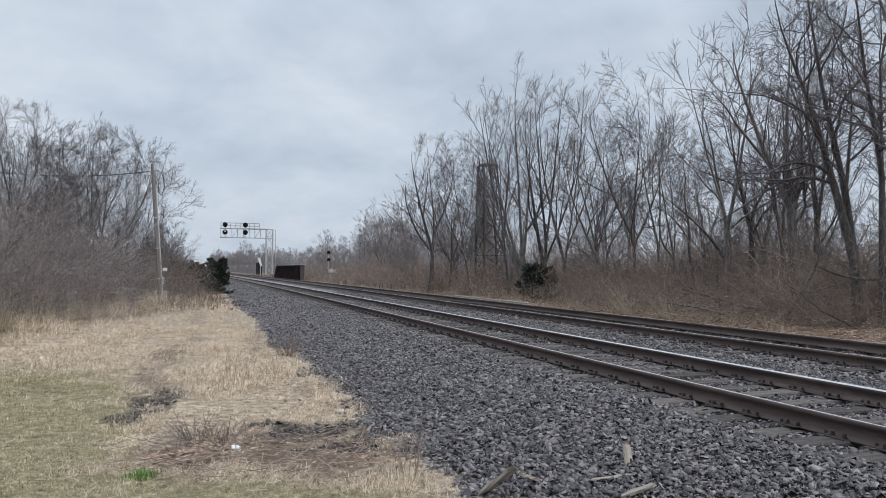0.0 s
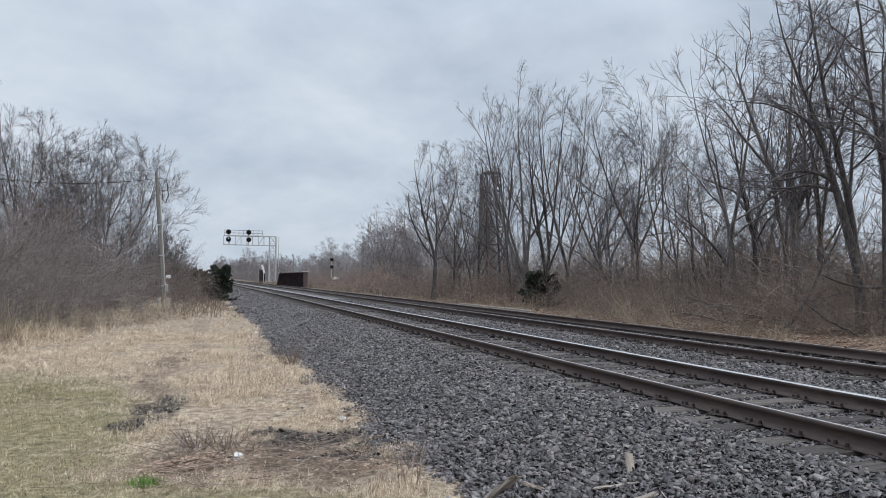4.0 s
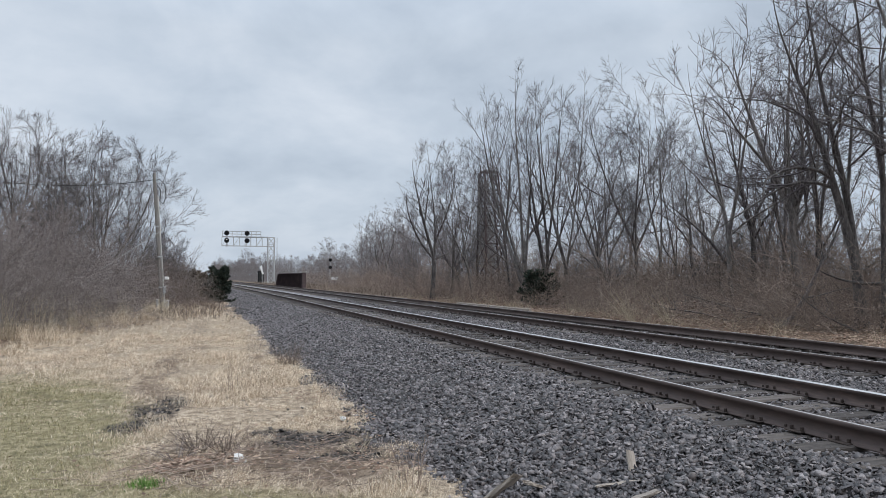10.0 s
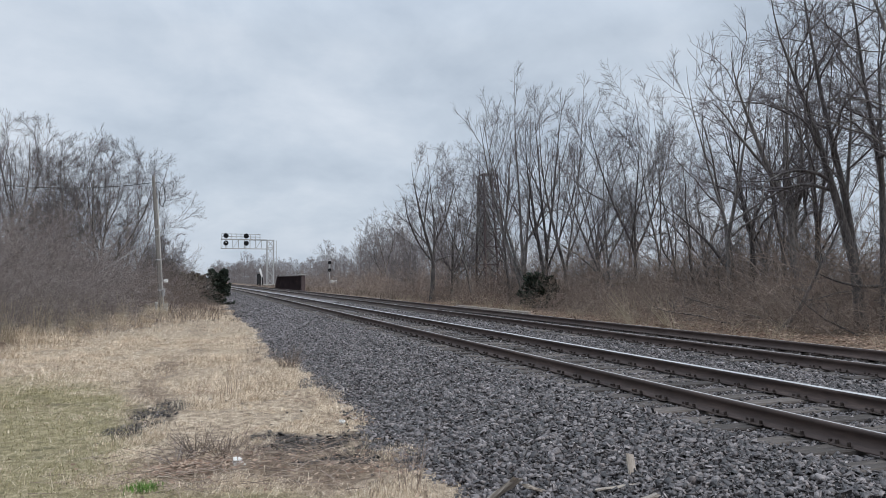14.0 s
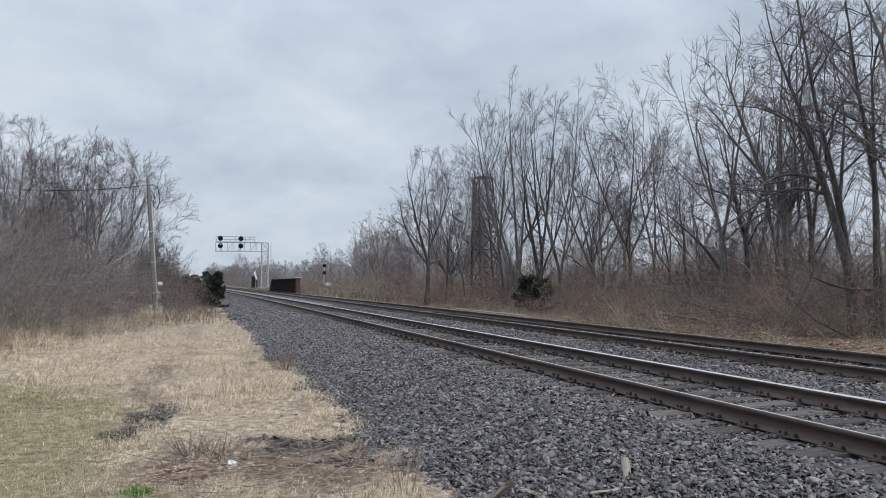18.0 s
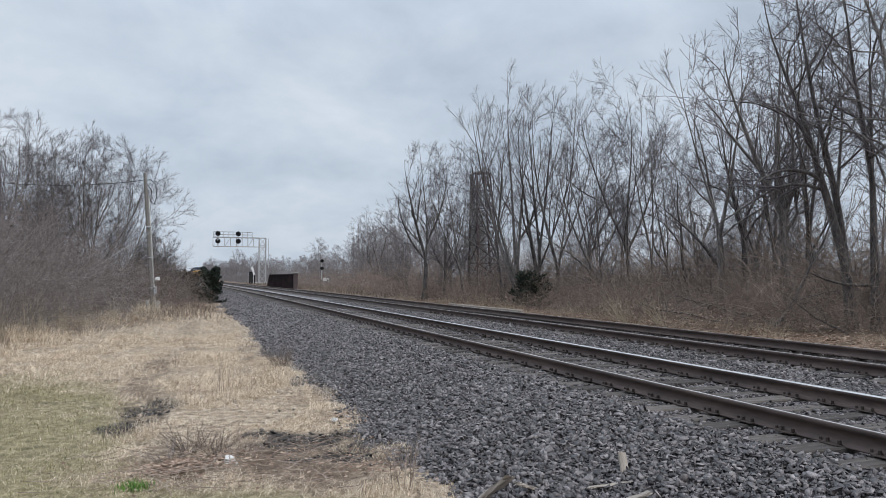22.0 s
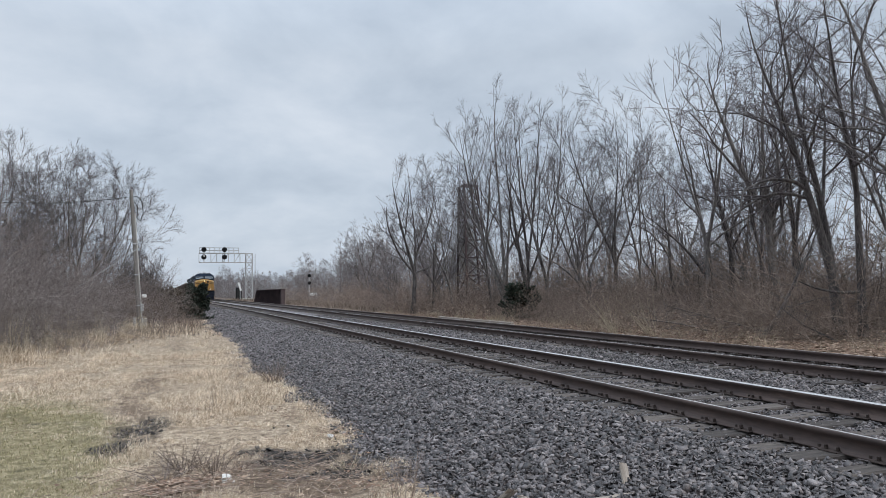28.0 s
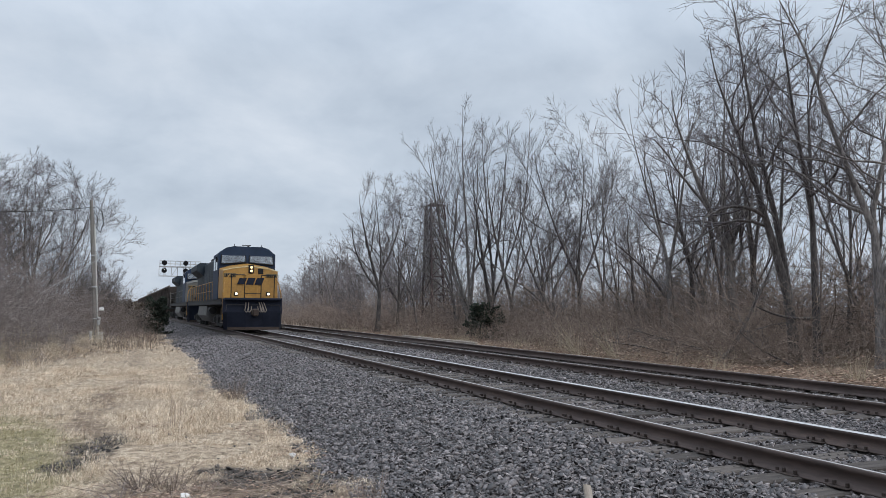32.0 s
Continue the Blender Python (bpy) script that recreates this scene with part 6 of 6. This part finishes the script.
# broken sticks and stalks strewn in the foreground
n = 420
x, y = grng.normal(0.55, 0.75, n), grng.normal(6.75, 0.55, n)
keep = (x < toe(y) + 0.3) & (y > 5.2)
x, y = x[keep], y[keep]
n = len(x)
a = grng.uniform(0, 6.28, n)
st = np.stack([x, y, ground_height(x, y) + grng.uniform(0.012, 0.05, n)], -1)
d = np.stack([np.cos(a), np.sin(a), grng.normal(0.05, 0.12, n)], -1)
pile = Pile()
pile.add(*tubes(grow(grng, st, d, grng.uniform(0.08, 0.42, n), 4, 0.10, 0.0), np.full((n, 1), 0.0026) * np.linspace(1.2, 0.6, 4), 4))
tagged(new("strewn_sticks", pile.mesh("strewn_sticks", STEM)), "thin broken sticks and stalks strewn over the ground", "sticks", kind="stuff")
# bright green tuft
x, y = grng.normal(-0.37, 0.07, 220), grng.normal(6.24, 0.06, 220)
GREEN_FRESH = surface("fresh_green_blades", [(0.2, (0.07, 0.16, 0.025)), (0.8, (0.17, 0.32, 0.06))], 2, 0.7, 0.0, island=0.4)
tagged(new("green_tuft", blades(grng, x, y, ground_height(x, y), grng.uniform(0.03, 0.08, 220), 0.006, grng.uniform(0.3, 1.0, 220), GREEN_FRESH, "green_tuft")), "fresh green tuft in the dry grass", "grass", kind="stuff")


# ---- the train: built with its front at y = 0, facing -y, z = 0 on the rail head ----
WHEEL_R = 0.52


def wheelset_mesh(r=WHEEL_R):
    bm = bmesh.new()
    for sx in (-1, 1):
        x = sx * GAUGE / 2
        rod(bm, (x - 0.06, 0, 0), (x + 0.06, 0, 0), r, n=24)
        rod(bm, (x - sx * 0.09, 0, 0), (x - sx * 0.06, 0, 0), r + 0.03, n=24)
        rod(bm, (x + sx * 0.06, 0, 0), (x + sx * 0.11, 0, 0), 0.2, n=12)
        for i in range(4):
            a = i * math.pi / 2
            box(bm, (x + sx * 0.07, math.cos(a) * r * 0.6, math.sin(a) * r * 0.6), (0.03, 0.14, 0.14))
    rod(bm, (-GAUGE / 2, 0, 0), (GAUGE / 2, 0, 0), 0.09, n=10)
    bmesh.ops.recalc_face_normals(bm, faces=bm.faces)
    me = bpy.data.meshes.new("wheelset")
    bm.to_mesh(me)
    bm.free()
    me.materials.append(UNDER)
    return me


WHEELS = wheelset_mesh()
SMALL_WHEELS = wheelset_mesh(0.46)
ROLLING = []


def truck(parent, y, axles, pitch, r, me):
    """A bogie: two side frames with springs and journal boxes, a bolster, and the wheelsets."""
    half = (axles - 1) * pitch / 2
    for sx in (-1, 1):
        bm = bmesh.new()
        x = sx * 1.05
        prism(bm, [(-half - 0.55, r + 0.12), (-half - 0.45, r - 0.20), (-half + 0.40, r - 0.22), (-half + 0.7, r - 0.34), (half - 0.7, r - 0.34), (half - 0.40, r - 0.22), (half + 0.45, r - 0.20), (half + 0.55, r + 0.12), (half - 0.3, r + 0.28), (-half + 0.3, r + 0.28)], -0.07, 0.07)
        bmesh.ops.transform(bm, matrix=Matrix.Translation((x, y, 0)) @ Matrix.Rotation(radians(90), 4, "Z"), verts=bm.verts)
        for i in range(axles):
            yy = y - half + i * pitch
            box(bm, (x + sx * 0.09, yy, r), (0.18, 0.34, 0.34), bevel=0.03)
            for dy in (-0.42, 0.42):
                if abs(yy + dy - y) < half + 0.2:
                    rod(bm, (x, yy + dy, r - 0.1), (x, yy + dy, r + 0.32), 0.09, n=8)
        part("side_frame", bm, UNDER, parent, "dusty black bogie side frame")
    bm = bmesh.new()
    box(bm, (0, y, r + 0.05), (2.0, 0.5, 0.3), bevel=0.04)
    part("bolster", bm, UNDER, parent)
    for i in range(axles):
        w = mpart("wheelset", me, parent)
        w.matrix_basis = pose(0, y - half + i * pitch, r)
        ROLLING.append((w, y - half + i * pitch, r))


def rail_posts(bm, x, ys, z0, z1, r=0.022):
    for y in ys:
        rod(bm, (x, y, z0), (x, y, z1), r, n=6)
    rod(bm, (x, ys[0], z1), (x, ys[-1], z1), r, n=6)
    rod(bm, (x, ys[0], (z0 + z1) / 2), (x, ys[-1], (z0 + z1) / 2), r * 0.8, n=6)


def locomotive(label, lit, side_mat, nose_mat):
    t = thing("locomotive", label, "locomotive", None, "vehicles of the train")
    L = 22.2
    # underframe, walkway and tank
    bm = bmesh.new()
    box(bm, (0, L / 2 + 0.2, 1.50), (3.06, L - 0.9, 0.26), bevel=0.03)
    part("underframe", bm, UNDER, t)
    bm = bmesh.new()
    box(bm, (0, L / 2, 1.645), (3.10, L - 1.2, 0.04))
    part("walkway", bm, UNDER, t)
    bm = bmesh.new()
    prism(bm, [(-1.45, 1.32), (-1.5, 0.75), (-1.2, 0.35), (1.2, 0.35), (1.5, 0.75), (1.45, 1.32)], 8.2, 13.6)
    part("fuel_tank", bm, DUSTY, t, "dusty grey fuel tank")
    for sx in (-1, 1):
        bm = bmesh.new()
        rod(bm, (sx * 1.25, 6.9, 1.05), (sx * 1.25, 8.0, 1.05), 0.22, n=12)
        part("air_reservoir", bm, UNDER, t)
    truck(t, 4.7, 3, 1.85, WHEEL_R, WHEELS)
    truck(t, 17.4, 3, 1.85, WHEEL_R, WHEELS)
    # pilot and plough
    bm = bmesh.new()
    box(bm, (0, 0.25, 1.28), (3.0, 0.35, 0.86), bevel=0.05)
    part("pilot_plate", bm, PILOT, t, "blue-black pilot plate")
    bm = bmesh.new()
    top, low = 0.98, 0.10
    ring = [(-1.5, 0.18), (-1.35, -0.18), (-0.45, -0.42), (0.45, -0.42), (1.35, -0.18), (1.5, 0.18)]
    a = [bm.verts.new((x, y, top)) for x, y in ring]
    b = [bm.verts.new((x * 0.97, y - 0.10, low)) for x, y in ring]
    faces = [bm.faces.new((a[i], b[i], b[i + 1], a[i + 1])) for i in range(5)]
    bmesh.ops.solidify(bm, geom=faces, thickness=0.04)
    part("plough", bm, PILOT, t, "scuffed blue-black snow plough")
    bm = bmesh.new()
    box(bm, (0, -0.05, 0.98), (0.34, 0.9, 0.30), bevel=0.06)
    box(bm, (0.03, -0.55, 0.98), (0.30, 0.25, 0.38), bevel=0.06)
    part("coupler", bm, IRON, t)
    bm = bmesh.new()
    for x0, s in ((-0.38, -1), (-0.24, -1), (0.28, 1), (0.40, 1), (0.52, 1)):
        pts = [(x0, 0.02, 1.50), (x0 + s * 0.04, -0.22, 1.30), (x0 + s * 0.10, -0.34, 1.08), (x0 + s * 0.02, -0.38, 0.98), (x0 - s * 0.08, -0.34, 1.10), (x0 - s * 0.10, -0.22, 1.28)]
        for p, q in zip(pts, pts[1:]):
            rod(bm, p, q, 0.024, n=6)
    part("hoses", bm, HOPPER_TOP, t, "hanging grey air hoses")
    bm = bmesh.new()
    box(bm, (0, -0.535, 0.16), (0.88, 0.03, 0.14), bevel=0.01)
    for sx in (-1, 1):
        box(bm, (sx * 0.87, -0.415, 0.16), (0.90, 0.03, 0.14), (0, 0, sx * 15.6), bevel=0.01)
    part("wear_strip", bm, IRON, t, "scuffed bare steel lower edge")
    for sx in (-1, 1):
        bm = bmesh.new()
        for i in range(4):
            box(bm, (sx * 1.32, 0.55 + 0.05 * i, 0.45 + i * 0.33), (0.5, 0.30, 0.04))
        box(bm, (sx * 1.07, 0.6, 0.95), (0.03, 0.5, 1.2))
        part("steps", bm, UNDER, t)
    bm = bmesh.new()
    rod(bm, (-1.35, -0.02, 1.36), (1.35, -0.02, 1.36), 0.018, n=6)
    for sx in (-1, 1):
        rod(bm, (sx * 1.35, -0.02, 1.36), (sx * 1.38, -0.10, 1.05), 0.018, n=6)
    part("coupler_lever", bm, UNDER, t)
    for sx in (-1, 1):
        for i in range(4):
            bm = bmesh.new()
            box(bm, (sx * 1.32, 0.39 + 0.05 * i, 0.46 + i * 0.33), (0.50, 0.02, 0.045))
            part("step_edge", bm, HOPPER_TOP, t, "worn pale step edge")
    # anticlimber lip
    bm = bmesh.new()
    box(bm, (0, 0.05, 1.66), (2.9, 0.5, 0.12), bevel=0.03)
    part("anticlimber", bm, PILOT, t)
    # nose: a wide yellow hood with a hipped top
    bm = bmesh.new()
    y0, y1 = 0.95, 2.45
    front = [(-1.42, 1.70), (-1.42, 3.16), (-0.95, 3.28), (0.0, 3.40), (0.95, 3.28), (1.42, 3.16), (1.42, 1.70)]
    back = [(-1.50, 1.70), (-1.50, 3.34), (-0.95, 3.52), (0.0, 3.66), (0.95, 3.52), (1.50, 3.34), (1.50, 1.70)]
    a = [bm.verts.new((x, y0 + (0.10 if z > 2.9 else 0.0), z)) for x, z in front]
    b = [bm.verts.new((x, y1, z)) for x, z in back]
    bm.faces.new(a)
    bm.faces.new(b[::-1])
    for i in range(7):
        bm.faces.new((a[i], b[i], b[(i + 1) % 7], a[(i + 1) % 7]))
    bmesh.ops.recalc_face_normals(bm, faces=bm.faces)
    bmesh.ops.bevel(bm, geom=[e for e in bm.edges if e.calc_length() > 0.4], offset=0.05, segments=2, affect="EDGES", profile=0.5)
    nose = part("nose", bm, nose_mat, t, "short hood")
    bm = bmesh.new()
    pts = [(-1.44, 2.50), (-1.44, 3.18), (-0.95, 3.30), (0.0, 3.42), (0.95, 3.30), (1.44, 3.18), (1.44, 2.50)]
    for p, q in zip(pts[1:], pts[2:-1]):
        rod(bm, (p[0], 1.04, p[1]), (q[0], 1.04, q[1]), 0.022, n=6)
    part("edge_trim", bm, TRIM if lit else nose_mat, nose, "pale edge line")
    bm = bmesh.new()
    box(bm, (-0.02, 0.985, 2.35), (0.78, 0.05, 1.25), bevel=0.02)
    part("nose_door", bm, nose_mat, nose)
    # dark emblem blocks on the nose
    for x, w, h in ((-0.47, 0.38, 0.32), (-0.02, 0.38, 0.36), (0.43, 0.38, 0.36)):
        bm = bmesh.new()
        prism(bm, [(x - w / 2 - 0.06, 2.62 - h / 2), (x + w / 2 - 0.06, 2.62 - h / 2), (x + w / 2 + 0.06, 2.62 + h / 2), (x - w / 2 + 0.06, 2.62 + h / 2)], 0.935, 0.975)
        part("emblem", bm, PILOT, nose, "dark blue emblem block")
    for sx in (-1, 1):
        bm = bmesh.new()
        box(bm, (sx * 1.08, 1.00, 2.94), (0.62, 0.06, 0.20), bevel=0.015)
        nb = part("number_board", bm, GOLD, nose, "dim number board")
        bm = bmesh.new()
        for i in range(4):
            box(bm, (sx * 1.08 - 0.19 + i * 0.125, 0.965, 2.94), (0.07, 0.02, 0.12))
        part("bars", bm, BLACK, nb)
    bm = bmesh.new()
    box(bm, (0.0, 1.06, 3.27), (0.27, 0.22, 0.46), bevel=0.03)
    hl = part("headlight_housing", bm, BLACK, nose)
    for z in (3.36, 3.17):
        bm = bmesh.new()
        rod(bm, (0.0, 0.925, z), (0.0, 0.945, z), 0.066, n=18)
        part("headlight", bm, LAMP if lit else GLASS, hl, "lit headlight" if lit else "")
    bm = bmesh.new()
    box(bm, (0.50, 1.06, 3.16), (0.28, 0.14, 0.30), bevel=0.02)
    part("camera_box", bm, BLACK, nose)
    for sx in (-1, 1):
        bm = bmesh.new()
        box(bm, (sx * 0.82, 0.50, 1.94), (0.20, 0.20, 0.22), bevel=0.03)
        dl = part("ditch_light_box", bm, BLACK, t)
        bm = bmesh.new()
        rod(bm, (sx * 0.82, 0.375, 1.94), (sx * 0.82, 0.395, 1.94), 0.066, n=18)
        part("ditch_light", bm, DITCH if lit else GLASS, dl, "lit ditch light" if lit else "")
    # front rails
    bm = bmesh.new()
    for x in (-1.10, -0.42, 0.42, 1.10):
        rod(bm, (x, 0.30, 1.66), (x, 0.30, 2.92), 0.026, n=6)
    for x0, x1 in ((-1.10, -0.42), (0.42, 1.10)):
        rod(bm, (x0, 0.30, 2.92), (x1, 0.30, 2.92), 0.026, n=6)
    rod(bm, (-0.42, 0.30, 1.95), (0.42, 0.30, 1.95), 0.02, n=6)
    part("front_handrail", bm, BLACK, t, "black front handrail")
    for sx in (-1, 1):
        bm = bmesh.new()
        pts = [(sx * 1.49, 0.40, 0.60), (sx * 1.49, 0.42, 1.95), (sx * 1.40, 0.75, 2.55), (sx * 1.12, 0.85, 2.95)]
        for p, q in zip(pts, pts[1:]):
            rod(bm, p, q, 0.028, n=6)
        part("grab_rail", bm, YELLOW, t, "yellow grab rail")
    # cab with a chamfered roof
    bm = bmesh.new()
    out = [(-1.53, 1.66), (-1.53, 4.16), (-1.12, 4.50), (-0.75, 4.58), (0.75, 4.58), (1.12, 4.50), (1.53, 4.16), (1.53, 1.66)]
    prism(bm, out, 2.42, 4.9)
    bmesh.ops.recalc_face_normals(bm, faces=bm.faces)
    bmesh.ops.bevel(bm, geom=[e for e in bm.edges if e.calc_length() > 1.5], offset=0.04, segments=2, affect="EDGES", profile=0.5)
    cabin = part("cab", bm, BLUE, t, "dark blue cab")
    for sx in (-1, 1):
        bm = bmesh.new()
        z0, z1 = 3.88, 4.36
        if sx < 0:
            pts = [(-1.40, 3.60), (-0.10, 3.70), (-0.10, 4.13), (-1.38, 4.11)]
        else:
            pts = [(0.10, 3.70), (1.40, 3.60), (1.38, 4.11), (0.10, 4.13)]
        f = bm.faces.new([bm.verts.new((x, 2.28 + 0.24 * (z - 3.48), z)) for x, z in pts])
        bmesh.ops.solidify(bm, geom=[f], thickness=0.02)
        win = part("windscreen", bm, GLASS, cabin, "sky-lit windscreen pane")
        bm = bmesh.new()
        for p, q in zip(pts, pts[1:] + pts[:1]):
            rod(bm, (p[0], 2.30 + 0.24 * (p[1] - 3.48), p[1]), (q[0], 2.30 + 0.24 * (q[1] - 3.48), q[1]), 0.035, n=6)
        part("window_frame", bm, BLACK, win)
        bm = bmesh.new()
        bar(bm, (sx * 0.3, 2.31, 3.74), (sx * 0.62, 2.33, 3.80), 0.014, 0.014)
        part("wiper", bm, BLACK, win)
        for k in (0, 1):
            bm = bmesh.new()
            box(bm, (sx * 1.535, 3.15 + k * 0.95, 3.6), (0.02, 0.75, 0.65), bevel=0.005)
            part("side_window", bm, GLASS, cabin)
        bm = bmesh.new()
        box(bm, (sx * 1.58, 3.0, 3.85), (0.08, 0.05, 0.30), bevel=0.01)
        part("mirror", bm, BLACK, cabin)
    bm = bmesh.new()
    for x, y, h in ((-0.62, 3.1, 0.16), (0.85, 3.0, 0.14), (0.1, 2.9, 0.10), (-0.05, 3.9, 0.18)):
        rod(bm, (x, y, 4.54), (x, y, 4.60 + h), 0.02, n=6)
        box(bm, (x, y, 4.61), (0.14, 0.14, 0.07), bevel=0.015)
    rod(bm, (-0.22, 3.0, 4.70), (0.26, 3.0, 4.70), 0.02, n=6)
    part("roof_antennas", bm, UNDER, cabin)
    # electrical cabinet, hood, radiator wings
    bm = bmesh.new()
    prism(bm, [(-1.25, 1.66), (-1.25, 4.16), (-0.95, 4.42), (0.95, 4.42), (1.25, 4.16), (1.25, 1.66)], 4.9, 7.2)
    part("electrical_cabinet", bm, side_mat, t)
    bm = bmesh.new()
    prism(bm, [(-0.92, 1.66), (-0.92, 4.22), (-0.70, 4.42), (0.70, 4.42), (0.92, 4.22), (0.92, 1.66)], 7.2, 21.4)
    hood = part("long_hood", bm, side_mat, t, "dusty dark long hood")
    for sx in (-1, 1):
        for i in range(11):
            bm = bmesh.new()
            box(bm, (sx * 0.93, 7.9 + i * 1.0, 2.75), (0.035, 0.86, 1.9), bevel=0.012)
            part("hood_door", bm, side_mat, hood)
        bm = bmesh.new()
        for i in range(7):
            box(bm, (sx * 1.26, 6.05, 3.0 + i * 0.14), (0.03, 1.7, 0.05), (0, sx * 25, 0))
        part("louvres", bm, BLACK, hood)
    bm = bmesh.new()
    prism(bm, [(-0.9, 3.45), (-1.46, 3.9), (-1.46, 4.26), (-1.25, 4.44), (1.25, 4.44), (1.46, 4.26), (1.46, 3.9), (0.9, 3.45)], 16.2, 20.9)
    part("radiator", bm, side_mat, t, "flared radiator section")
    bm = bmesh.new()
    box(bm, (0, 11.5, 4.52), (0.9, 1.6, 0.24), bevel=0.04)
    box(bm, (0, 14.2, 4.50), (1.3, 1.0, 0.2), bevel=0.04)
    part("exhaust", bm, UNDER, t)
    for sx in (-1, 1):
        bm = bmesh.new()
        rail_posts(bm, sx * 1.50, [5.1 + i * 1.7 for i in range(10)], 1.66, 2.70)
        part("side_handrail", bm, YELLOW if lit else DUSTY, t, "yellow side handrail" if lit else "pale side handrail")
    bm = bmesh.new()
    box(bm, (0, L + 0.1, 0.98), (0.30, 1.1, 0.28), bevel=0.05)
    part("rear_coupler", bm, IRON, t)
    return t, L + 0.75


def hopper():
    t = thing("hopper_car", "dark brown ribbed open hopper car loaded with coal", "railcar", None, "vehicles of the train")
    L = 15.6
    bm = bmesh.new()
    side = [(0.5, 2.3), (0.5, 3.55), (L - 0.5, 3.55), (L - 0.5, 2.3), (L - 2.8, 1.05), (2.8, 1.05)]
    for sx in (-1, 1):
        vs = [bm.verts.new((sx * 1.50, y, z)) for y, z in side]
        bmesh.ops.solidify(bm, geom=[bm.faces.new(vs)], thickness=0.05)
    part("sides", bm, HOPPER, t)
    bm = bmesh.new()
    for y0, y1 in ((0.5, 3.6), (L - 0.5, L - 3.6)):
        vs = [bm.verts.new(p) for p in ((-1.48, y0, 2.75), (1.48, y0, 2.75), (1.48, y1, 1.0), (-1.48, y1, 1.0))]
        bmesh.ops.solidify(bm, geom=[bm.faces.new(vs)], thickness=0.05)
        vs = [bm.verts.new(p) for p in ((-1.48, y0, 2.70), (1.48, y0, 2.70), (1.48, y0, 3.55), (-1.48, y0, 3.55))]
        bmesh.ops.solidify(bm, geom=[bm.faces.new(vs)], thickness=0.05)
    part("end_sheets", bm, HOPPER, t)
    for sx in (-1, 1):
        for i in range(11):
            y = 1.0 + i * (L - 2.0) / 10
            low = 1.1 if 2.8 < y < L - 2.8 else 2.25
            bm = bmesh.new()
            box(bm, (sx * 1.55, y, (low + 3.5) / 2), (0.10, 0.12, 3.5 - low))
            part("rib", bm, HOPPER, t)
        bm = bmesh.new()
        box(bm, (sx * 1.53, L / 2, 3.60), (0.16, L - 0.9, 0.14), bevel=0.02)
        part("top_chord", bm, HOPPER_TOP, t)
        bm = bmesh.new()
        for y in (0.35, L - 0.35):
            bar(bm, (sx * 1.4, y, 1.1), (sx * 1.4, y, 2.9), 0.08, 0.08)
            for k in range(5):
                rod(bm, (sx * 1.1, y, 1.2 + k * 0.4), (sx * 1.5, y, 1.2 + k * 0.4), 0.015, n=5)
        part("ladder", bm, HOPPER_TOP, t)
    bm = bmesh.new()
    box(bm, (0, L / 2, 1.0), (0.7, L - 0.4, 0.28), bevel=0.03)
    for y in (0.4, L - 0.4):
        box(bm, (0, y, 1.15), (3.0, 0.3, 0.14), bevel=0.02)
    part("centre_sill", bm, UNDER, t)
    bm = bmesh.new()
    for i in range(3):
        y = 4.2 + i * (L - 8.4) / 2
        for sx in (-1, 1):
            box(bm, (sx * 0.75, y, 0.72), (1.1, 1.5, 0.75), (180, 0, 0), taper=0.5)
    part("hopper_chutes", bm, HOPPER, t)
    rng = np.random.default_rng(6)
    n, k = 34, 8
    X, Y = np.meshgrid(np.linspace(-1.44, 1.44, k), np.linspace(0.6, L - 0.6, n), indexing="ij")
    Z = 3.30 + 0.45 * np.cos(X / 1.44 * 1.4) * np.clip(np.minimum(Y - 0.6, L - 0.6 - Y) / 1.6, 0, 1) + rng.normal(0, 0.04, X.shape)
    i = np.arange(k * n).reshape(k, n)
    q = np.stack([i[:-1, :-1], i[1:, :-1], i[1:, 1:], i[:-1, 1:]], -1).reshape(-1, 4)
    mpart("coal_load", mesh_of("coal_load", np.stack([X, Y, Z], -1).reshape(-1, 3), q, COAL), t, "heaped black coal")
    truck(t, 2.0, 2, 1.75, 0.46, SMALL_WHEELS)
    truck(t, L - 2.0, 2, 1.75, 0.46, SMALL_WHEELS)
    bm = bmesh.new()
    for y in (-0.25, L + 0.25):
        box(bm, (0, y, 0.98), (0.28, 0.9, 0.26), bevel=0.05)
    part("coupler", bm, IRON, t)
    return t, L + 0.75


SPEED, ARRIVAL = 20.95, 37.6
consist = []
along = 0.0
for k in range(2):
    v, length = locomotive("yellow-nosed dark blue diesel locomotive with its lights on" if k == 0 else "dark dusty blue diesel locomotive, second in the train", k == 0, BODY_GREY, YELLOW if k == 0 else DUSTY)
    consist.append((v, along, length))
    along += length
car, length = hopper()
for k in range(9):
    c = car if k == 0 else copy_thing(car, Matrix())
    consist.append((c, along, length))
    along += length


def motions():
    """The train runs in at a steady speed; the wheels of the leading vehicles turn."""
    for v, back, length in consist:
        rows = []
        for i in range(17):
            t = i * 2.0
            y = ARRIVAL + SPEED * (32.0 - t) + back
            a, b = y + 3.0, y + length - 4.0
            turn = math.degrees(-math.atan2(bend(b) - bend(a), b - a))
            rows.append((t, pose(NEAR_TRACK + bend(y), y, RAIL_Z, 0, 0, turn)))
        walk(v, rows)
    for w, y, r in ROLLING[:20]:
        rows = [(0.0, pose(0, y, r))]
        for i in range(181):
            t = 26.0 + i / 30
            rows.append((t, pose(0, y, r, math.degrees(SPEED * (t - 26.0) / r) % 360)))
        walk(w, rows)


motions()
